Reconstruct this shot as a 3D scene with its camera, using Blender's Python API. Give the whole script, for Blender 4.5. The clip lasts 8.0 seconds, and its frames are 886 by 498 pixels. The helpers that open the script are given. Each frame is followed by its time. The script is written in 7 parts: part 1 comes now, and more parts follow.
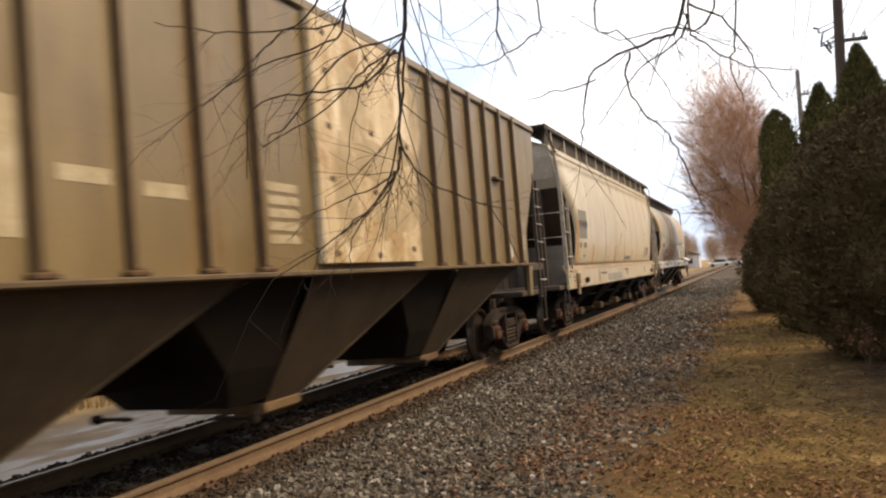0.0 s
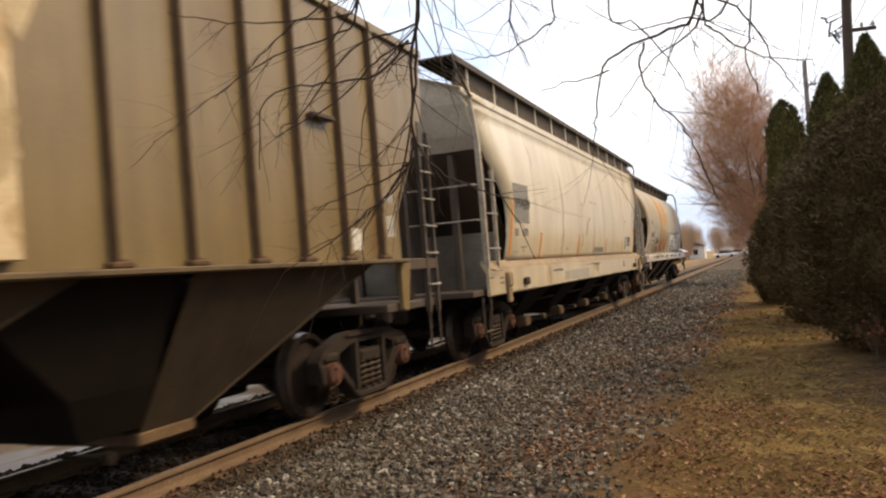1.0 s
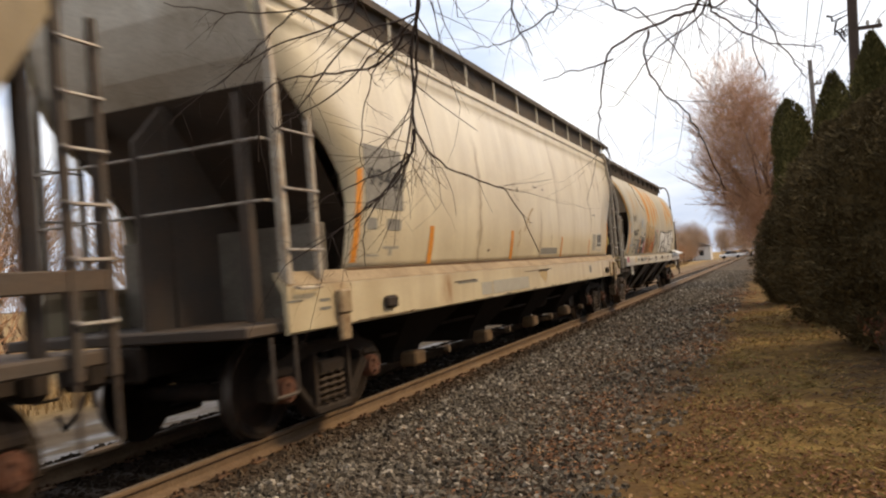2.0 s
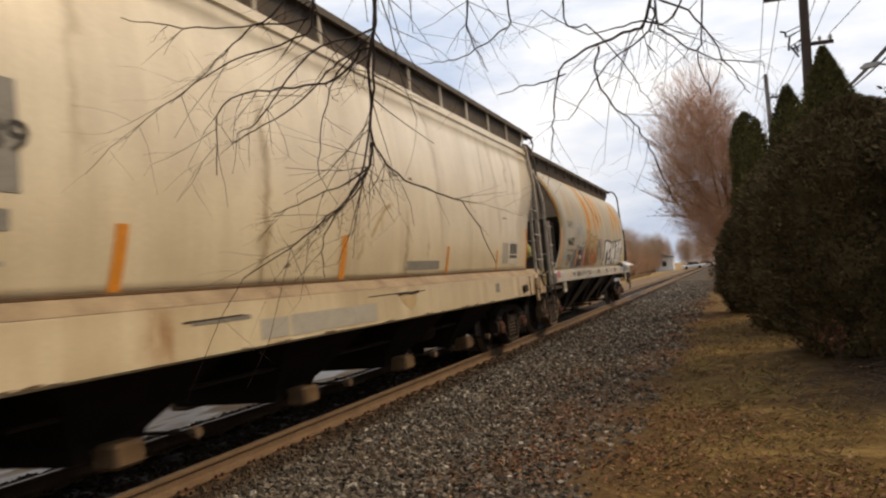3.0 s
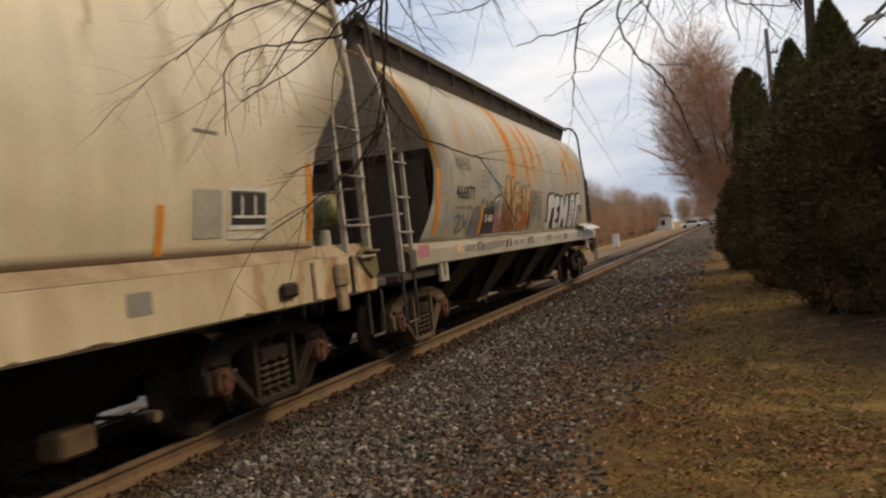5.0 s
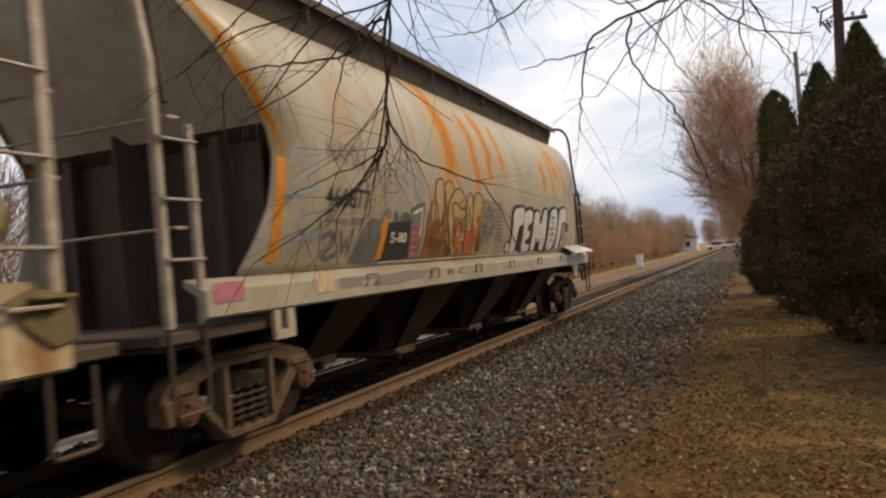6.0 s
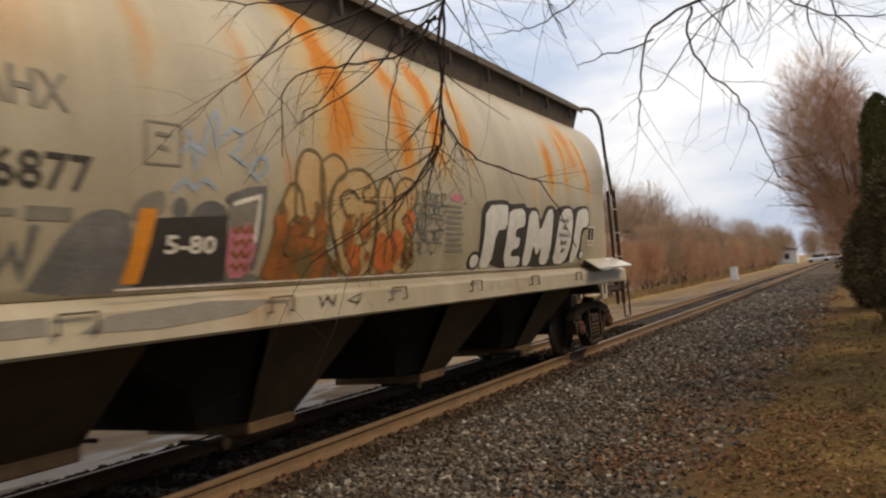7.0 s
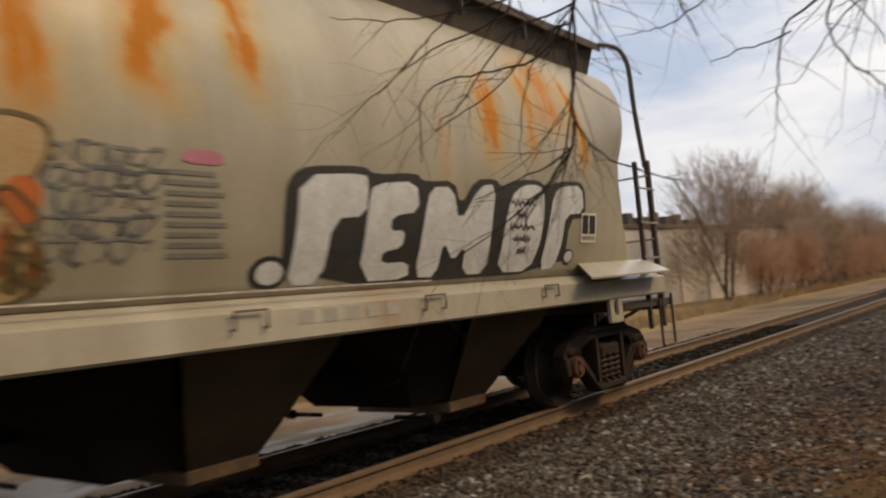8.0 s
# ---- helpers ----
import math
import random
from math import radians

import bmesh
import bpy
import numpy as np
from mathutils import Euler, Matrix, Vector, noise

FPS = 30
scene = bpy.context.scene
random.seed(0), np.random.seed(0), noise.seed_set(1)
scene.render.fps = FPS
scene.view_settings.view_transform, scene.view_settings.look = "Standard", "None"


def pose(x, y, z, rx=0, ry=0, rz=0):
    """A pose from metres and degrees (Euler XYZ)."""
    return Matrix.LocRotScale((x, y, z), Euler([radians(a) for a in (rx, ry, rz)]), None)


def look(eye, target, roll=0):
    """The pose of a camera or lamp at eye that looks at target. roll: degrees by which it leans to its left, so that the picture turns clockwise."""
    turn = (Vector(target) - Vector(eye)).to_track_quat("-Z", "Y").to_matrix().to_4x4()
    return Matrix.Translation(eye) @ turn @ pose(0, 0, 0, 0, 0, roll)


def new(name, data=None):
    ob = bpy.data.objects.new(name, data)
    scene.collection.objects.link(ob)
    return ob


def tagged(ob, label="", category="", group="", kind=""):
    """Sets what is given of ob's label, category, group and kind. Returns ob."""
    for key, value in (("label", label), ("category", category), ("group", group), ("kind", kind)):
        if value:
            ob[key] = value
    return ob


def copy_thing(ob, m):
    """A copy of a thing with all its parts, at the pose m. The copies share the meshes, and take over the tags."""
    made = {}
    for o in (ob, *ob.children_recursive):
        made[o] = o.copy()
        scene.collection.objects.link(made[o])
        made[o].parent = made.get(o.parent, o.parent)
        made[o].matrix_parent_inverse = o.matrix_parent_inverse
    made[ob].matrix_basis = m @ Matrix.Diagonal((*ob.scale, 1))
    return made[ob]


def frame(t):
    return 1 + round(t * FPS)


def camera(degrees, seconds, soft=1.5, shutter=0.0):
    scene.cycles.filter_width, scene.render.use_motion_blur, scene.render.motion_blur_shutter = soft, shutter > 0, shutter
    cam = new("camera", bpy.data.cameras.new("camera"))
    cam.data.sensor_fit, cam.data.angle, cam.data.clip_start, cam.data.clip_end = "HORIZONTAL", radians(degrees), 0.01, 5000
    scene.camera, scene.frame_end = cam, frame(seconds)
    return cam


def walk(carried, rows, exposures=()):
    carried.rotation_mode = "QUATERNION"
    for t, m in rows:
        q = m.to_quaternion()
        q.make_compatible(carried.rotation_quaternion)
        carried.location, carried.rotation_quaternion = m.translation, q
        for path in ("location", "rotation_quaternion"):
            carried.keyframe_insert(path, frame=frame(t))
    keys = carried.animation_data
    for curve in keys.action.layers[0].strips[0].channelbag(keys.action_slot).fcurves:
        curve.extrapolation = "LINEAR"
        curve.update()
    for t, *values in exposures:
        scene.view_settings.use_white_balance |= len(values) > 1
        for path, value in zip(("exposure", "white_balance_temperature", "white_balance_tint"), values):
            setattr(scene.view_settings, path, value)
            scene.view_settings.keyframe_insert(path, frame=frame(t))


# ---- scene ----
# ---- the shot ----
SECONDS = 8.0
CAM_ROWS = [
    (0.0, 0.003, -0.067, 1.447, 21.74, 2.26, 4.66), (0.5, 0.003, -0.037, 1.434, 22.17, 1.72, 4.63),
    (1.0, -0.023, -0.076, 1.45, 22.07, 1.63, 4.62), (2.3, -0.033, -0.022, 1.414, 22.54, 1.94, 4.92),
    (2.5, -0.01, -0.062, 1.419, 21.75, 2.17, 5.0), (3.0, 0.008, -0.06, 1.408, 20.02, 2.55, 5.46),
    (3.5, 0.002, -0.085, 1.417, 18.43, 2.21, 5.7), (4.0, 0.003, -0.086, 1.403, 17.75, 1.28, 6.18),
    (4.2, 0.022, -0.054, 1.405, 17.62, 0.91, 6.63), (5.3, -0.11, 0.017, 1.407, 20.73, -0.27, 6.09),
    (5.5, -0.073, 0.047, 1.431, 21.02, -0.14, 5.84), (6.0, -0.036, 0.088, 1.434, 21.59, 1.19, 5.18),
    (6.5, 0.02, 0.087, 1.414, 23.89, 2.3, 5.33), (7.0, 0.045, 0.152, 1.38, 27.92, 2.69, 5.05),
    (7.5, 0.088, 0.098, 1.416, 31.09, 2.86, 4.6), (8.0, 0.108, 0.076, 1.376, 37.97, 3.56, 5.26)]
cam = camera(58.42, SECONDS, soft=2.2, shutter=0.45)
walk(cam, [(t, pose(x, y, z, 90 + p, r, yw)) for t, x, y, z, yw, p, r in CAM_ROWS],
     exposures=[(0.0, 0.82, 7000, 12), (0.5, 0.84, 7000, 12), (1.0, 0.74, 7000, 12), (2.5, 0.4, 7000, 12), (3.5, 0.03, 7000, 12), (4.1, -0.07, 7000, 12), (5.5, 0.09, 7000, 12), (6.5, 0.2, 7000, 12), (7.3, 0.1, 7000, 12), (8.0, -0.02, 7000, 12)])

RAIL_NEAR = -4.70            # x of the near rail's head
TRACK_X = RAIL_NEAR - 0.7525  # centre of the track
# the train rolls towards -y: metres run by the clip's time, a cubic and what the run departs from it
RUN_OFF = [(0.0, -0.141), (0.5, 0.342), (1.0, -0.2), (2.3, 0.101), (2.5, 0.026), (3.0, -0.053), (4.2, -0.03),
           (5.5, -0.004), (6.5, 0.066), (7.0, -0.013), (7.5, 0.0), (8.0, 0.225)]


def run(t):
    off = np.interp(t, [a for a, _ in RUN_OFF], [b for _, b in RUN_OFF])
    return 6.3366 * t - 0.37035 * t * t + 0.024794 * t ** 3 + float(off)


# ---- world and sun: a bright overcast afternoon, clouds thinner overhead ----
world = bpy.data.worlds.new("sky")
scene.world = world
world.use_nodes = True
wn, wl = world.node_tree.nodes, world.node_tree.links
wn.clear()
SUN_EL, SUN_AZ = radians(42), radians(58)   # azimuth clockwise from +y
sky = wn.new("ShaderNodeTexSky")
sky.sky_type, sky.sun_disc, sky.sun_elevation, sky.sun_rotation = "NISHITA", False, SUN_EL, SUN_AZ
tc = wn.new("ShaderNodeTexCoord")
mapn = wn.new("ShaderNodeMapping")
mapn.inputs["Scale"].default_value = (1.0, 1.0, 3.2)
cl = wn.new("ShaderNodeTexNoise")
cl.inputs["Scale"].default_value, cl.inputs["Detail"].default_value, cl.inputs["Roughness"].default_value = 2.1, 6, 0.55
cr = wn.new("ShaderNodeValToRGB")
cr.color_ramp.elements[0].position, cr.color_ramp.elements[1].position = 0.38, 0.60
cr.color_ramp.elements[0].color, cr.color_ramp.elements[1].color = (4.5, 5.5, 7.3, 1), (9.0, 9.25, 9.6, 1)
sep = wn.new("ShaderNodeSeparateXYZ")
hr = wn.new("ShaderNodeValToRGB")          # the cloud base is greyer low down, whiter higher up
hr.color_ramp.elements[0].position, hr.color_ramp.elements[1].position = 0.03, 0.30
hr.color_ramp.elements[0].color, hr.color_ramp.elements[1].color = (0.86, 0.88, 0.93, 1), (1.22, 1.2, 1.17, 1)
mul = wn.new("ShaderNodeMixRGB")
mul.blend_type, mul.inputs[0].default_value = "MULTIPLY", 1.0
mix = wn.new("ShaderNodeMixRGB")
mix.inputs[0].default_value = 0.9
bg = wn.new("ShaderNodeBackground")
bg.inputs["Strength"].default_value = 0.1
wo = wn.new("ShaderNodeOutputWorld")
wl.new(tc.outputs["Generated"], mapn.inputs["Vector"])
wl.new(mapn.outputs[0], cl.inputs["Vector"])
wl.new(cl.outputs["Fac"], cr.inputs[0])
wl.new(tc.outputs["Generated"], sep.inputs[0])
wl.new(sep.outputs["Z"], hr.inputs[0])
wl.new(cr.outputs[0], mul.inputs[1])
wl.new(hr.outputs[0], mul.inputs[2])
wl.new(sky.outputs[0], mix.inputs[1])
wl.new(mul.outputs[0], mix.inputs[2])
wl.new(mix.outputs[0], bg.inputs["Color"])
wl.new(bg.outputs[0], wo.inputs["Surface"])

sun = new("sun", bpy.data.lights.new("sun", "SUN"))
sun.data.energy, sun.data.angle, sun.data.color = 2.4, radians(18), (1.0, 0.75, 0.45)
sun_dir = Vector((math.sin(SUN_AZ) * math.cos(SUN_EL), math.cos(SUN_AZ) * math.cos(SUN_EL), math.sin(SUN_EL)))
sun.matrix_world = look(sun_dir * 60, (0, 0, 0))


# ---- materials ----
class Mat:
    """A small builder of node materials in object space (metres)."""

    def __init__(self, name, rough=0.6, metal=0.0, space="Object"):
        self.m = bpy.data.materials.new(name)
        self.m.use_nodes = True
        self.n, self.l = self.m.node_tree.nodes, self.m.node_tree.links
        self.b = self.n["Principled BSDF"]
        self.b.inputs["Roughness"].default_value, self.b.inputs["Metallic"].default_value = rough, metal
        self.b.inputs["Specular IOR Level"].default_value = 0.3
        self.co = self.n.new("ShaderNodeTexCoord").outputs[space]

    def scaled(self, sx=1, sy=1, sz=1, off=(0, 0, 0)):
        k = self.n.new("ShaderNodeMapping")
        k.inputs["Scale"].default_value, k.inputs["Location"].default_value = (sx, sy, sz), off
        self.l.new(self.co, k.inputs[0])
        return k.outputs[0]

    def noise(self, scale, detail=4, rough=0.6, vec=None):
        k = self.n.new("ShaderNodeTexNoise")
        k.inputs["Scale"].default_value, k.inputs["Detail"].default_value, k.inputs["Roughness"].default_value = scale, detail, rough
        self.l.new(vec if vec else self.co, k.inputs["Vector"])
        return k.outputs["Fac"]

    def ramp(self, fac, *stops):
        k = self.n.new("ShaderNodeValToRGB")
        e = k.color_ramp.elements
        while len(e) < len(stops):
            e.new(0.5)
        for s, (p, c) in zip(e, stops):
            s.position, s.color = p, (c if len(c) == 4 else (*c, 1)) if hasattr(c, "__len__") else (c, c, c, 1)
        self.l.new(fac, k.inputs[0])
        return k.outputs[0]

    def mix(self, fac, a, b, mode="MIX"):
        k = self.n.new("ShaderNodeMixRGB")
        k.blend_type = mode
        for s, v in zip(k.inputs, (fac, a, b)):
            if isinstance(v, (int, float)):
                s.default_value = v if s.type == "VALUE" else (v, v, v, 1)
            elif isinstance(v, tuple):
                s.default_value = (*v, 1)
            else:
                self.l.new(v, s)
        return k.outputs[0]

    def math(self, op, a, b=0.0, c=None):
        k = self.n.new("ShaderNodeMath")
        k.operation = op
        for s, v in zip(k.inputs, (a, b, c)):
            if v is None:
                continue
            if isinstance(v, (int, float)):
                s.default_value = v
            else:
                self.l.new(v, s)
        return k.outputs[0]

    def band(self, v, lo, hi, soft):
        """1 between lo and hi, falling to 0 over soft."""
        out = None
        for a, b in ((lo - soft, lo + soft), (hi + soft, hi - soft)):
            k = self.n.new("ShaderNodeMapRange")
            k.interpolation_type = "SMOOTHSTEP"
            k.inputs["From Min"].default_value, k.inputs["From Max"].default_value = min(a, b), max(a, b)
            k.inputs["To Min"].default_value, k.inputs["To Max"].default_value = (0, 1) if a < b else (1, 0)
            self.l.new(v, k.inputs["Value"])
            out = k.outputs[0] if out is None else self.math("MULTIPLY", out, k.outputs[0])
        return out

    def axes(self):
        k = self.n.new("ShaderNodeSeparateXYZ")
        self.l.new(self.co, k.inputs[0])
        return k.outputs["X"], k.outputs["Y"], k.outputs["Z"]

    def per_object(self):
        return self.n.new("ShaderNodeObjectInfo").outputs["Random"]

    def per_island(self):
        return self.n.new("ShaderNodeNewGeometry").outputs["Random Per Island"]

    def out(self, colour=None, rough=None, bump=None, depth=0.01, strength=0.6):
        if colour is not None:
            if isinstance(colour, tuple):
                self.b.inputs["Base Color"].default_value = (*colour, 1)
            else:
                self.l.new(colour, self.b.inputs["Base Color"])
        if rough is not None:
            self.l.new(rough, self.b.inputs["Roughness"])
        if bump is not None:
            k = self.n.new("ShaderNodeBump")
            k.inputs["Distance"].default_value, k.inputs["Strength"].default_value = depth, strength
            self.l.new(bump, k.inputs["Height"])
            self.l.new(k.outputs[0], self.b.inputs["Normal"])
        return self.m


def worn(name, base, dirt, rough=0.6, metal=0.0, scale=3.0, amount=0.5, bump=0.004, fine=40.0, spec=0.3):
    """Painted or bare stuff: a base colour with blotches of a second one and fine grain."""
    k = Mat(name, rough, metal)
    k.b.inputs["Specular IOR Level"].default_value = spec
    blot = k.ramp(k.noise(scale, 6, 0.65), (0.5 - amount * 0.35, 0.0), (0.72, 1.0))
    grain = k.ramp(k.noise(fine, 3), (0.3, 0.82), (0.7, 1.12))
    c = k.mix(1.0, k.mix(blot, base, dirt), grain, "MULTIPLY")
    return k.out(c, None, k.noise(fine, 3), bump)


def streaked(name, base, shade, rust, spots, lo=1.5, grime=0.35, sheen=0.36, halo=None, coat=0.8):
    """Car-side paint: rain streaks, grime, and rust runs (y, width, z from, z to, strength, lean)."""
    k = Mat(name, sheen)
    k.b.inputs["Specular IOR Level"].default_value = 0.6
    k.b.inputs["Coat Weight"].default_value, k.b.inputs["Coat Roughness"].default_value = coat, 0.28
    X, Y, Z = k.axes()
    soot = k.ramp(k.noise(1.0, 5, 0.6, k.scaled(0.3, 2.6, 0.22)), (0.40, 0.0), (0.72, 1.0))
    blot = k.ramp(k.noise(1.3, 5, 0.6), (0.42, 0.0), (0.75, 1.0))
    c = k.mix(k.math("MULTIPLY", soot, grime), base, shade)
    c = k.mix(k.math("MULTIPLY", blot, grime * 0.8), c, shade)
    wob = k.math("MULTIPLY", k.math("SUBTRACT", k.noise(1.8, 4), 0.5), 0.6)
    rag = k.ramp(k.noise(3.0, 5, 0.7, k.scaled(1.5, 7, 0.9)), (0.30, 0.3), (0.52, 1.0))
    bare = None                                    # where rust has taken the gloss
    for y, w, z0, z1, s, lean in spots:
        yy = k.math("ADD", k.math("ADD", Y, k.math("MULTIPLY", Z, lean)), wob)
        y0 = y + lean * (z0 + z1) / 2
        m = k.math("MULTIPLY", k.band(yy, y0 - w / 2, y0 + w / 2, w * 0.45), k.band(Z, z0, z1, 0.22))
        m = k.math("MULTIPLY", k.math("MULTIPLY", m, rag), s * 1.5)
        if halo:
            g = k.math("MULTIPLY", k.band(yy, y0 - w * 1.1, y0 + w * 1.1, w * 1.2), k.band(Z, z0 - 0.12, z1, 0.3))
            c = k.mix(k.math("MULTIPLY", k.math("MULTIPLY", g, rag), s * 0.95), c, halo)
        c = k.mix(m, c, rust)
        bare = m if bare is None else k.math("MAXIMUM", bare, m)
        if halo:
            bare = k.math("MAXIMUM", bare, k.math("MULTIPLY", g, 0.8 * s))
    gloss = k.math("SUBTRACT", 1.0, k.math("MINIMUM", bare, 1.0))
    k.l.new(k.math("MULTIPLY", gloss, coat), k.b.inputs["Coat Weight"])
    k.l.new(k.math("MULTIPLY_ADD", gloss, 0.5, 0.08), k.b.inputs["Specular IOR Level"])
    fine = k.ramp(k.noise(30, 3), (0.3, 0.93), (0.7, 1.05))
    c = k.mix(1.0, c, fine, "MULTIPLY")
    return k.out(c, k.ramp(k.noise(2.0, 4), (0.3, sheen), (0.7, min(1, sheen + 0.14))), k.noise(1.6, 3), 0.03, 0.35)


RUST = (0.40, 0.155, 0.035)
M_TAN = streaked("tan_car_paint", (0.205, 0.147, 0.062), (0.12, 0.08, 0.031), (0.15, 0.07, 0.03),
                 [(4.2, 0.5, 3.2, 4.3, 0.15, 0.0), (-1.9, 0.3, 1.7, 3.6, 0.35, 0.0), (6.9, 0.25, 1.7, 2.2, 0.5, 0.0)], grime=0.7, coat=0.12)
def patchy_panel():
    """Old panel paint: chalky white, ochre and bare brown in clouds, with streaks and rust runs."""
    k = Mat("pale_weathered_panel", 0.5)
    X, Y, Z = k.axes()
    cloud = k.noise(1.5, 7, 0.68, k.scaled(1, 1.3, 0.8))
    c = k.ramp(cloud, (0.30, (0.25, 0.15, 0.065)), (0.44, (0.41, 0.29, 0.145)), (0.54, (0.56, 0.455, 0.295)), (0.64, (0.51, 0.375, 0.21)), (0.78, (0.32, 0.18, 0.08)))
    pale = k.ramp(k.noise(1.0, 5, 0.6, k.scaled(0.5, 5.0, 0.5)), (0.52, 0.0), (0.66, 0.7))
    c = k.mix(pale, c, (0.80, 0.72, 0.55))
    runs = k.ramp(k.noise(1.0, 6, 0.7, k.scaled(0.5, 8.0, 0.45, (3, 1, 2))), (0.56, 0.0), (0.68, 0.65))
    low = k.band(Z, 1.5, 2.9, 0.7)
    c = k.mix(k.math("MULTIPLY", runs, low), c, (0.27, 0.105, 0.035))
    c = k.mix(k.ramp(k.noise(6.0, 5, 0.75), (0.60, 0.0), (0.68, 0.75)), c, (0.19, 0.085, 0.035))
    c = k.mix(1.0, c, k.ramp(k.noise(35, 3), (0.3, 0.88), (0.7, 1.08)), "MULTIPLY")
    return k.out(c, None, k.noise(2.0, 4), 0.03, 0.4)


M_PATCH = patchy_panel()
M_CREAM = streaked("cream_car_paint", (0.64, 0.565, 0.40), (0.43, 0.35, 0.225), (0.25, 0.185, 0.10),
                   [(-3.0, 0.12, 1.5, 3.3, 0.5, 0), (0.42, 0.09, 1.5, 2.35, 0.55, 0.05), (1.2, 0.05, 1.85, 2.1, 0.5, 0), (1.8, 0.12, 2.0, 4.0, 0.25, 0),
                    (-1.2, 0.5, 1.5, 3.8, 0.12, 0), (3.1, 0.6, 1.5, 3.9, 0.12, 0), (4.2, 0.07, 3.0, 4.0, 0.4, -0.2), (5.0, 0.2, 2.2, 4.1, 0.3, 0), (5.9, 0.06, 3.1, 4.0, 0.5, -0.2), (6.4, 0.06, 2.9, 3.9, 0.5, -0.2), (-5.2, 0.1, 2.4, 3.9, 0.3, 0)], grime=0.6, coat=0.7)
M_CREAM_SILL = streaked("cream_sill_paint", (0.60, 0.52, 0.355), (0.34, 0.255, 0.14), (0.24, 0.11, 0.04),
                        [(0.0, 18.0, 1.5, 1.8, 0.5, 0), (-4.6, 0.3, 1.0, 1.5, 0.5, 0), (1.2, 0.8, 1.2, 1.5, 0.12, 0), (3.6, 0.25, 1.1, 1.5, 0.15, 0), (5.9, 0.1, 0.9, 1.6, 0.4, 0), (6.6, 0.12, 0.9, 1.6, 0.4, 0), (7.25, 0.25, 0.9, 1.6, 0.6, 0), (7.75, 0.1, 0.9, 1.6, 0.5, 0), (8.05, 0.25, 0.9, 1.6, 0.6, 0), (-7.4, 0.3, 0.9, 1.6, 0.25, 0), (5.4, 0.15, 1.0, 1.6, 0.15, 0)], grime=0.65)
M_WHITE = streaked("off_white_car_paint", (0.325, 0.295, 0.215), (0.225, 0.195, 0.135), (0.43, 0.155, 0.014),
                   [(-4.86, 0.34, 2.85, 3.6, 0.2, 0), (-3.93, 0.12, 3.0, 3.6, 0.28, 0), (-3.0, 0.1, 2.9, 3.5, 0.35, 0), (-1.75, 0.36, 2.65, 4.2, 1.0, 0),
                    (-0.66, 0.26, 2.55, 3.8, 0.75, 0), (0.12, 0.2, 2.8, 3.9, 1.0, 0), (0.9, 0.15, 2.95, 3.8, 1.0, 0),
                    (3.7, 0.2, 2.74, 3.4, 1.0, 0), (4.46, 0.16, 2.86, 3.7, 0.85, 0), (4.95, 0.4, 3.1, 3.9, 0.6, 0),
                    (5.5, 0.13, 2.82, 3.7, 1.0, 0), (-6.72, 0.14, 2.7, 4.3, 0.9, 0.62), (-2.6, 0.1, 1.6, 2.6, 0.25, 0), (2.9, 0.1, 1.6, 3.0, 0.2, 0)],
                   grime=0.7, halo=(0.44, 0.275, 0.05), coat=0.25, sheen=0.5)
M_WHITE_SILL = streaked("off_white_sill_paint", (0.43, 0.395, 0.31), (0.25, 0.21, 0.14), (0.30, 0.13, 0.05),
                        [(-3.0, 0.6, 1.2, 1.5, 0.3, 0), (2.0, 0.4, 1.2, 1.5, 0.3, 0)], grime=0.55)
# Hopper grime darkened and slope near-black: shade under the cars painted in.
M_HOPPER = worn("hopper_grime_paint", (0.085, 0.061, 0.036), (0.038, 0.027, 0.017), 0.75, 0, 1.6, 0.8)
M_SLOPE = worn("shade_black_steel", (0.013, 0.0105, 0.009), (0.02, 0.015, 0.011), 0.9, 0, 2.0, spec=0.1)
M_ENDGREY = worn("grey_end_sheet_paint", (0.60, 0.56, 0.475), (0.38, 0.32, 0.24), 0.6, 0, 1.6, 0.6)
# End plate grey lowered to hold the shade of the end recess.
M_ENDMID = worn("shaded_end_plate_paint", (0.24, 0.215, 0.175), (0.12, 0.095, 0.07), 0.7, 0, 1.6, 0.7)
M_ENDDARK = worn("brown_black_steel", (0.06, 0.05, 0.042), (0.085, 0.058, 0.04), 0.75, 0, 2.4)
M_LADDER = worn("weathered_ladder_steel", (0.44, 0.41, 0.345), (0.25, 0.18, 0.12), 0.6, 0, 6.0, 0.6)
# Rust brown for chips and seam; on rib flanks it holds shade.
M_RIB = worn("rust_and_rib_shade_brown", (0.125, 0.07, 0.032), (0.06, 0.036, 0.02), 0.8, 0, 3.0, 0.6)
M_RUNG = worn("worn_rung_steel", (0.42, 0.40, 0.36), (0.22, 0.16, 0.12), 0.5, 0.3, 9.0)
M_WALKWAY = worn("dark_walkway_steel", (0.06, 0.055, 0.05), (0.10, 0.075, 0.055), 0.8, 0.2, 4.0)
M_TRUCK = worn("rusty_cast_steel", (0.032, 0.021, 0.014), (0.016, 0.011, 0.008), 0.85, 0, 5.0, 0.7, 0.006)
M_TRUCK_PALE = worn("dusty_cast_steel", (0.165, 0.115, 0.072), (0.05, 0.033, 0.021), 0.8, 0, 5.0, 0.6, 0.006)
M_WHEEL = worn("wheel_steel", (0.014, 0.011, 0.009), (0.035, 0.021, 0.014), 0.8, 0, 6.0, spec=0.15)
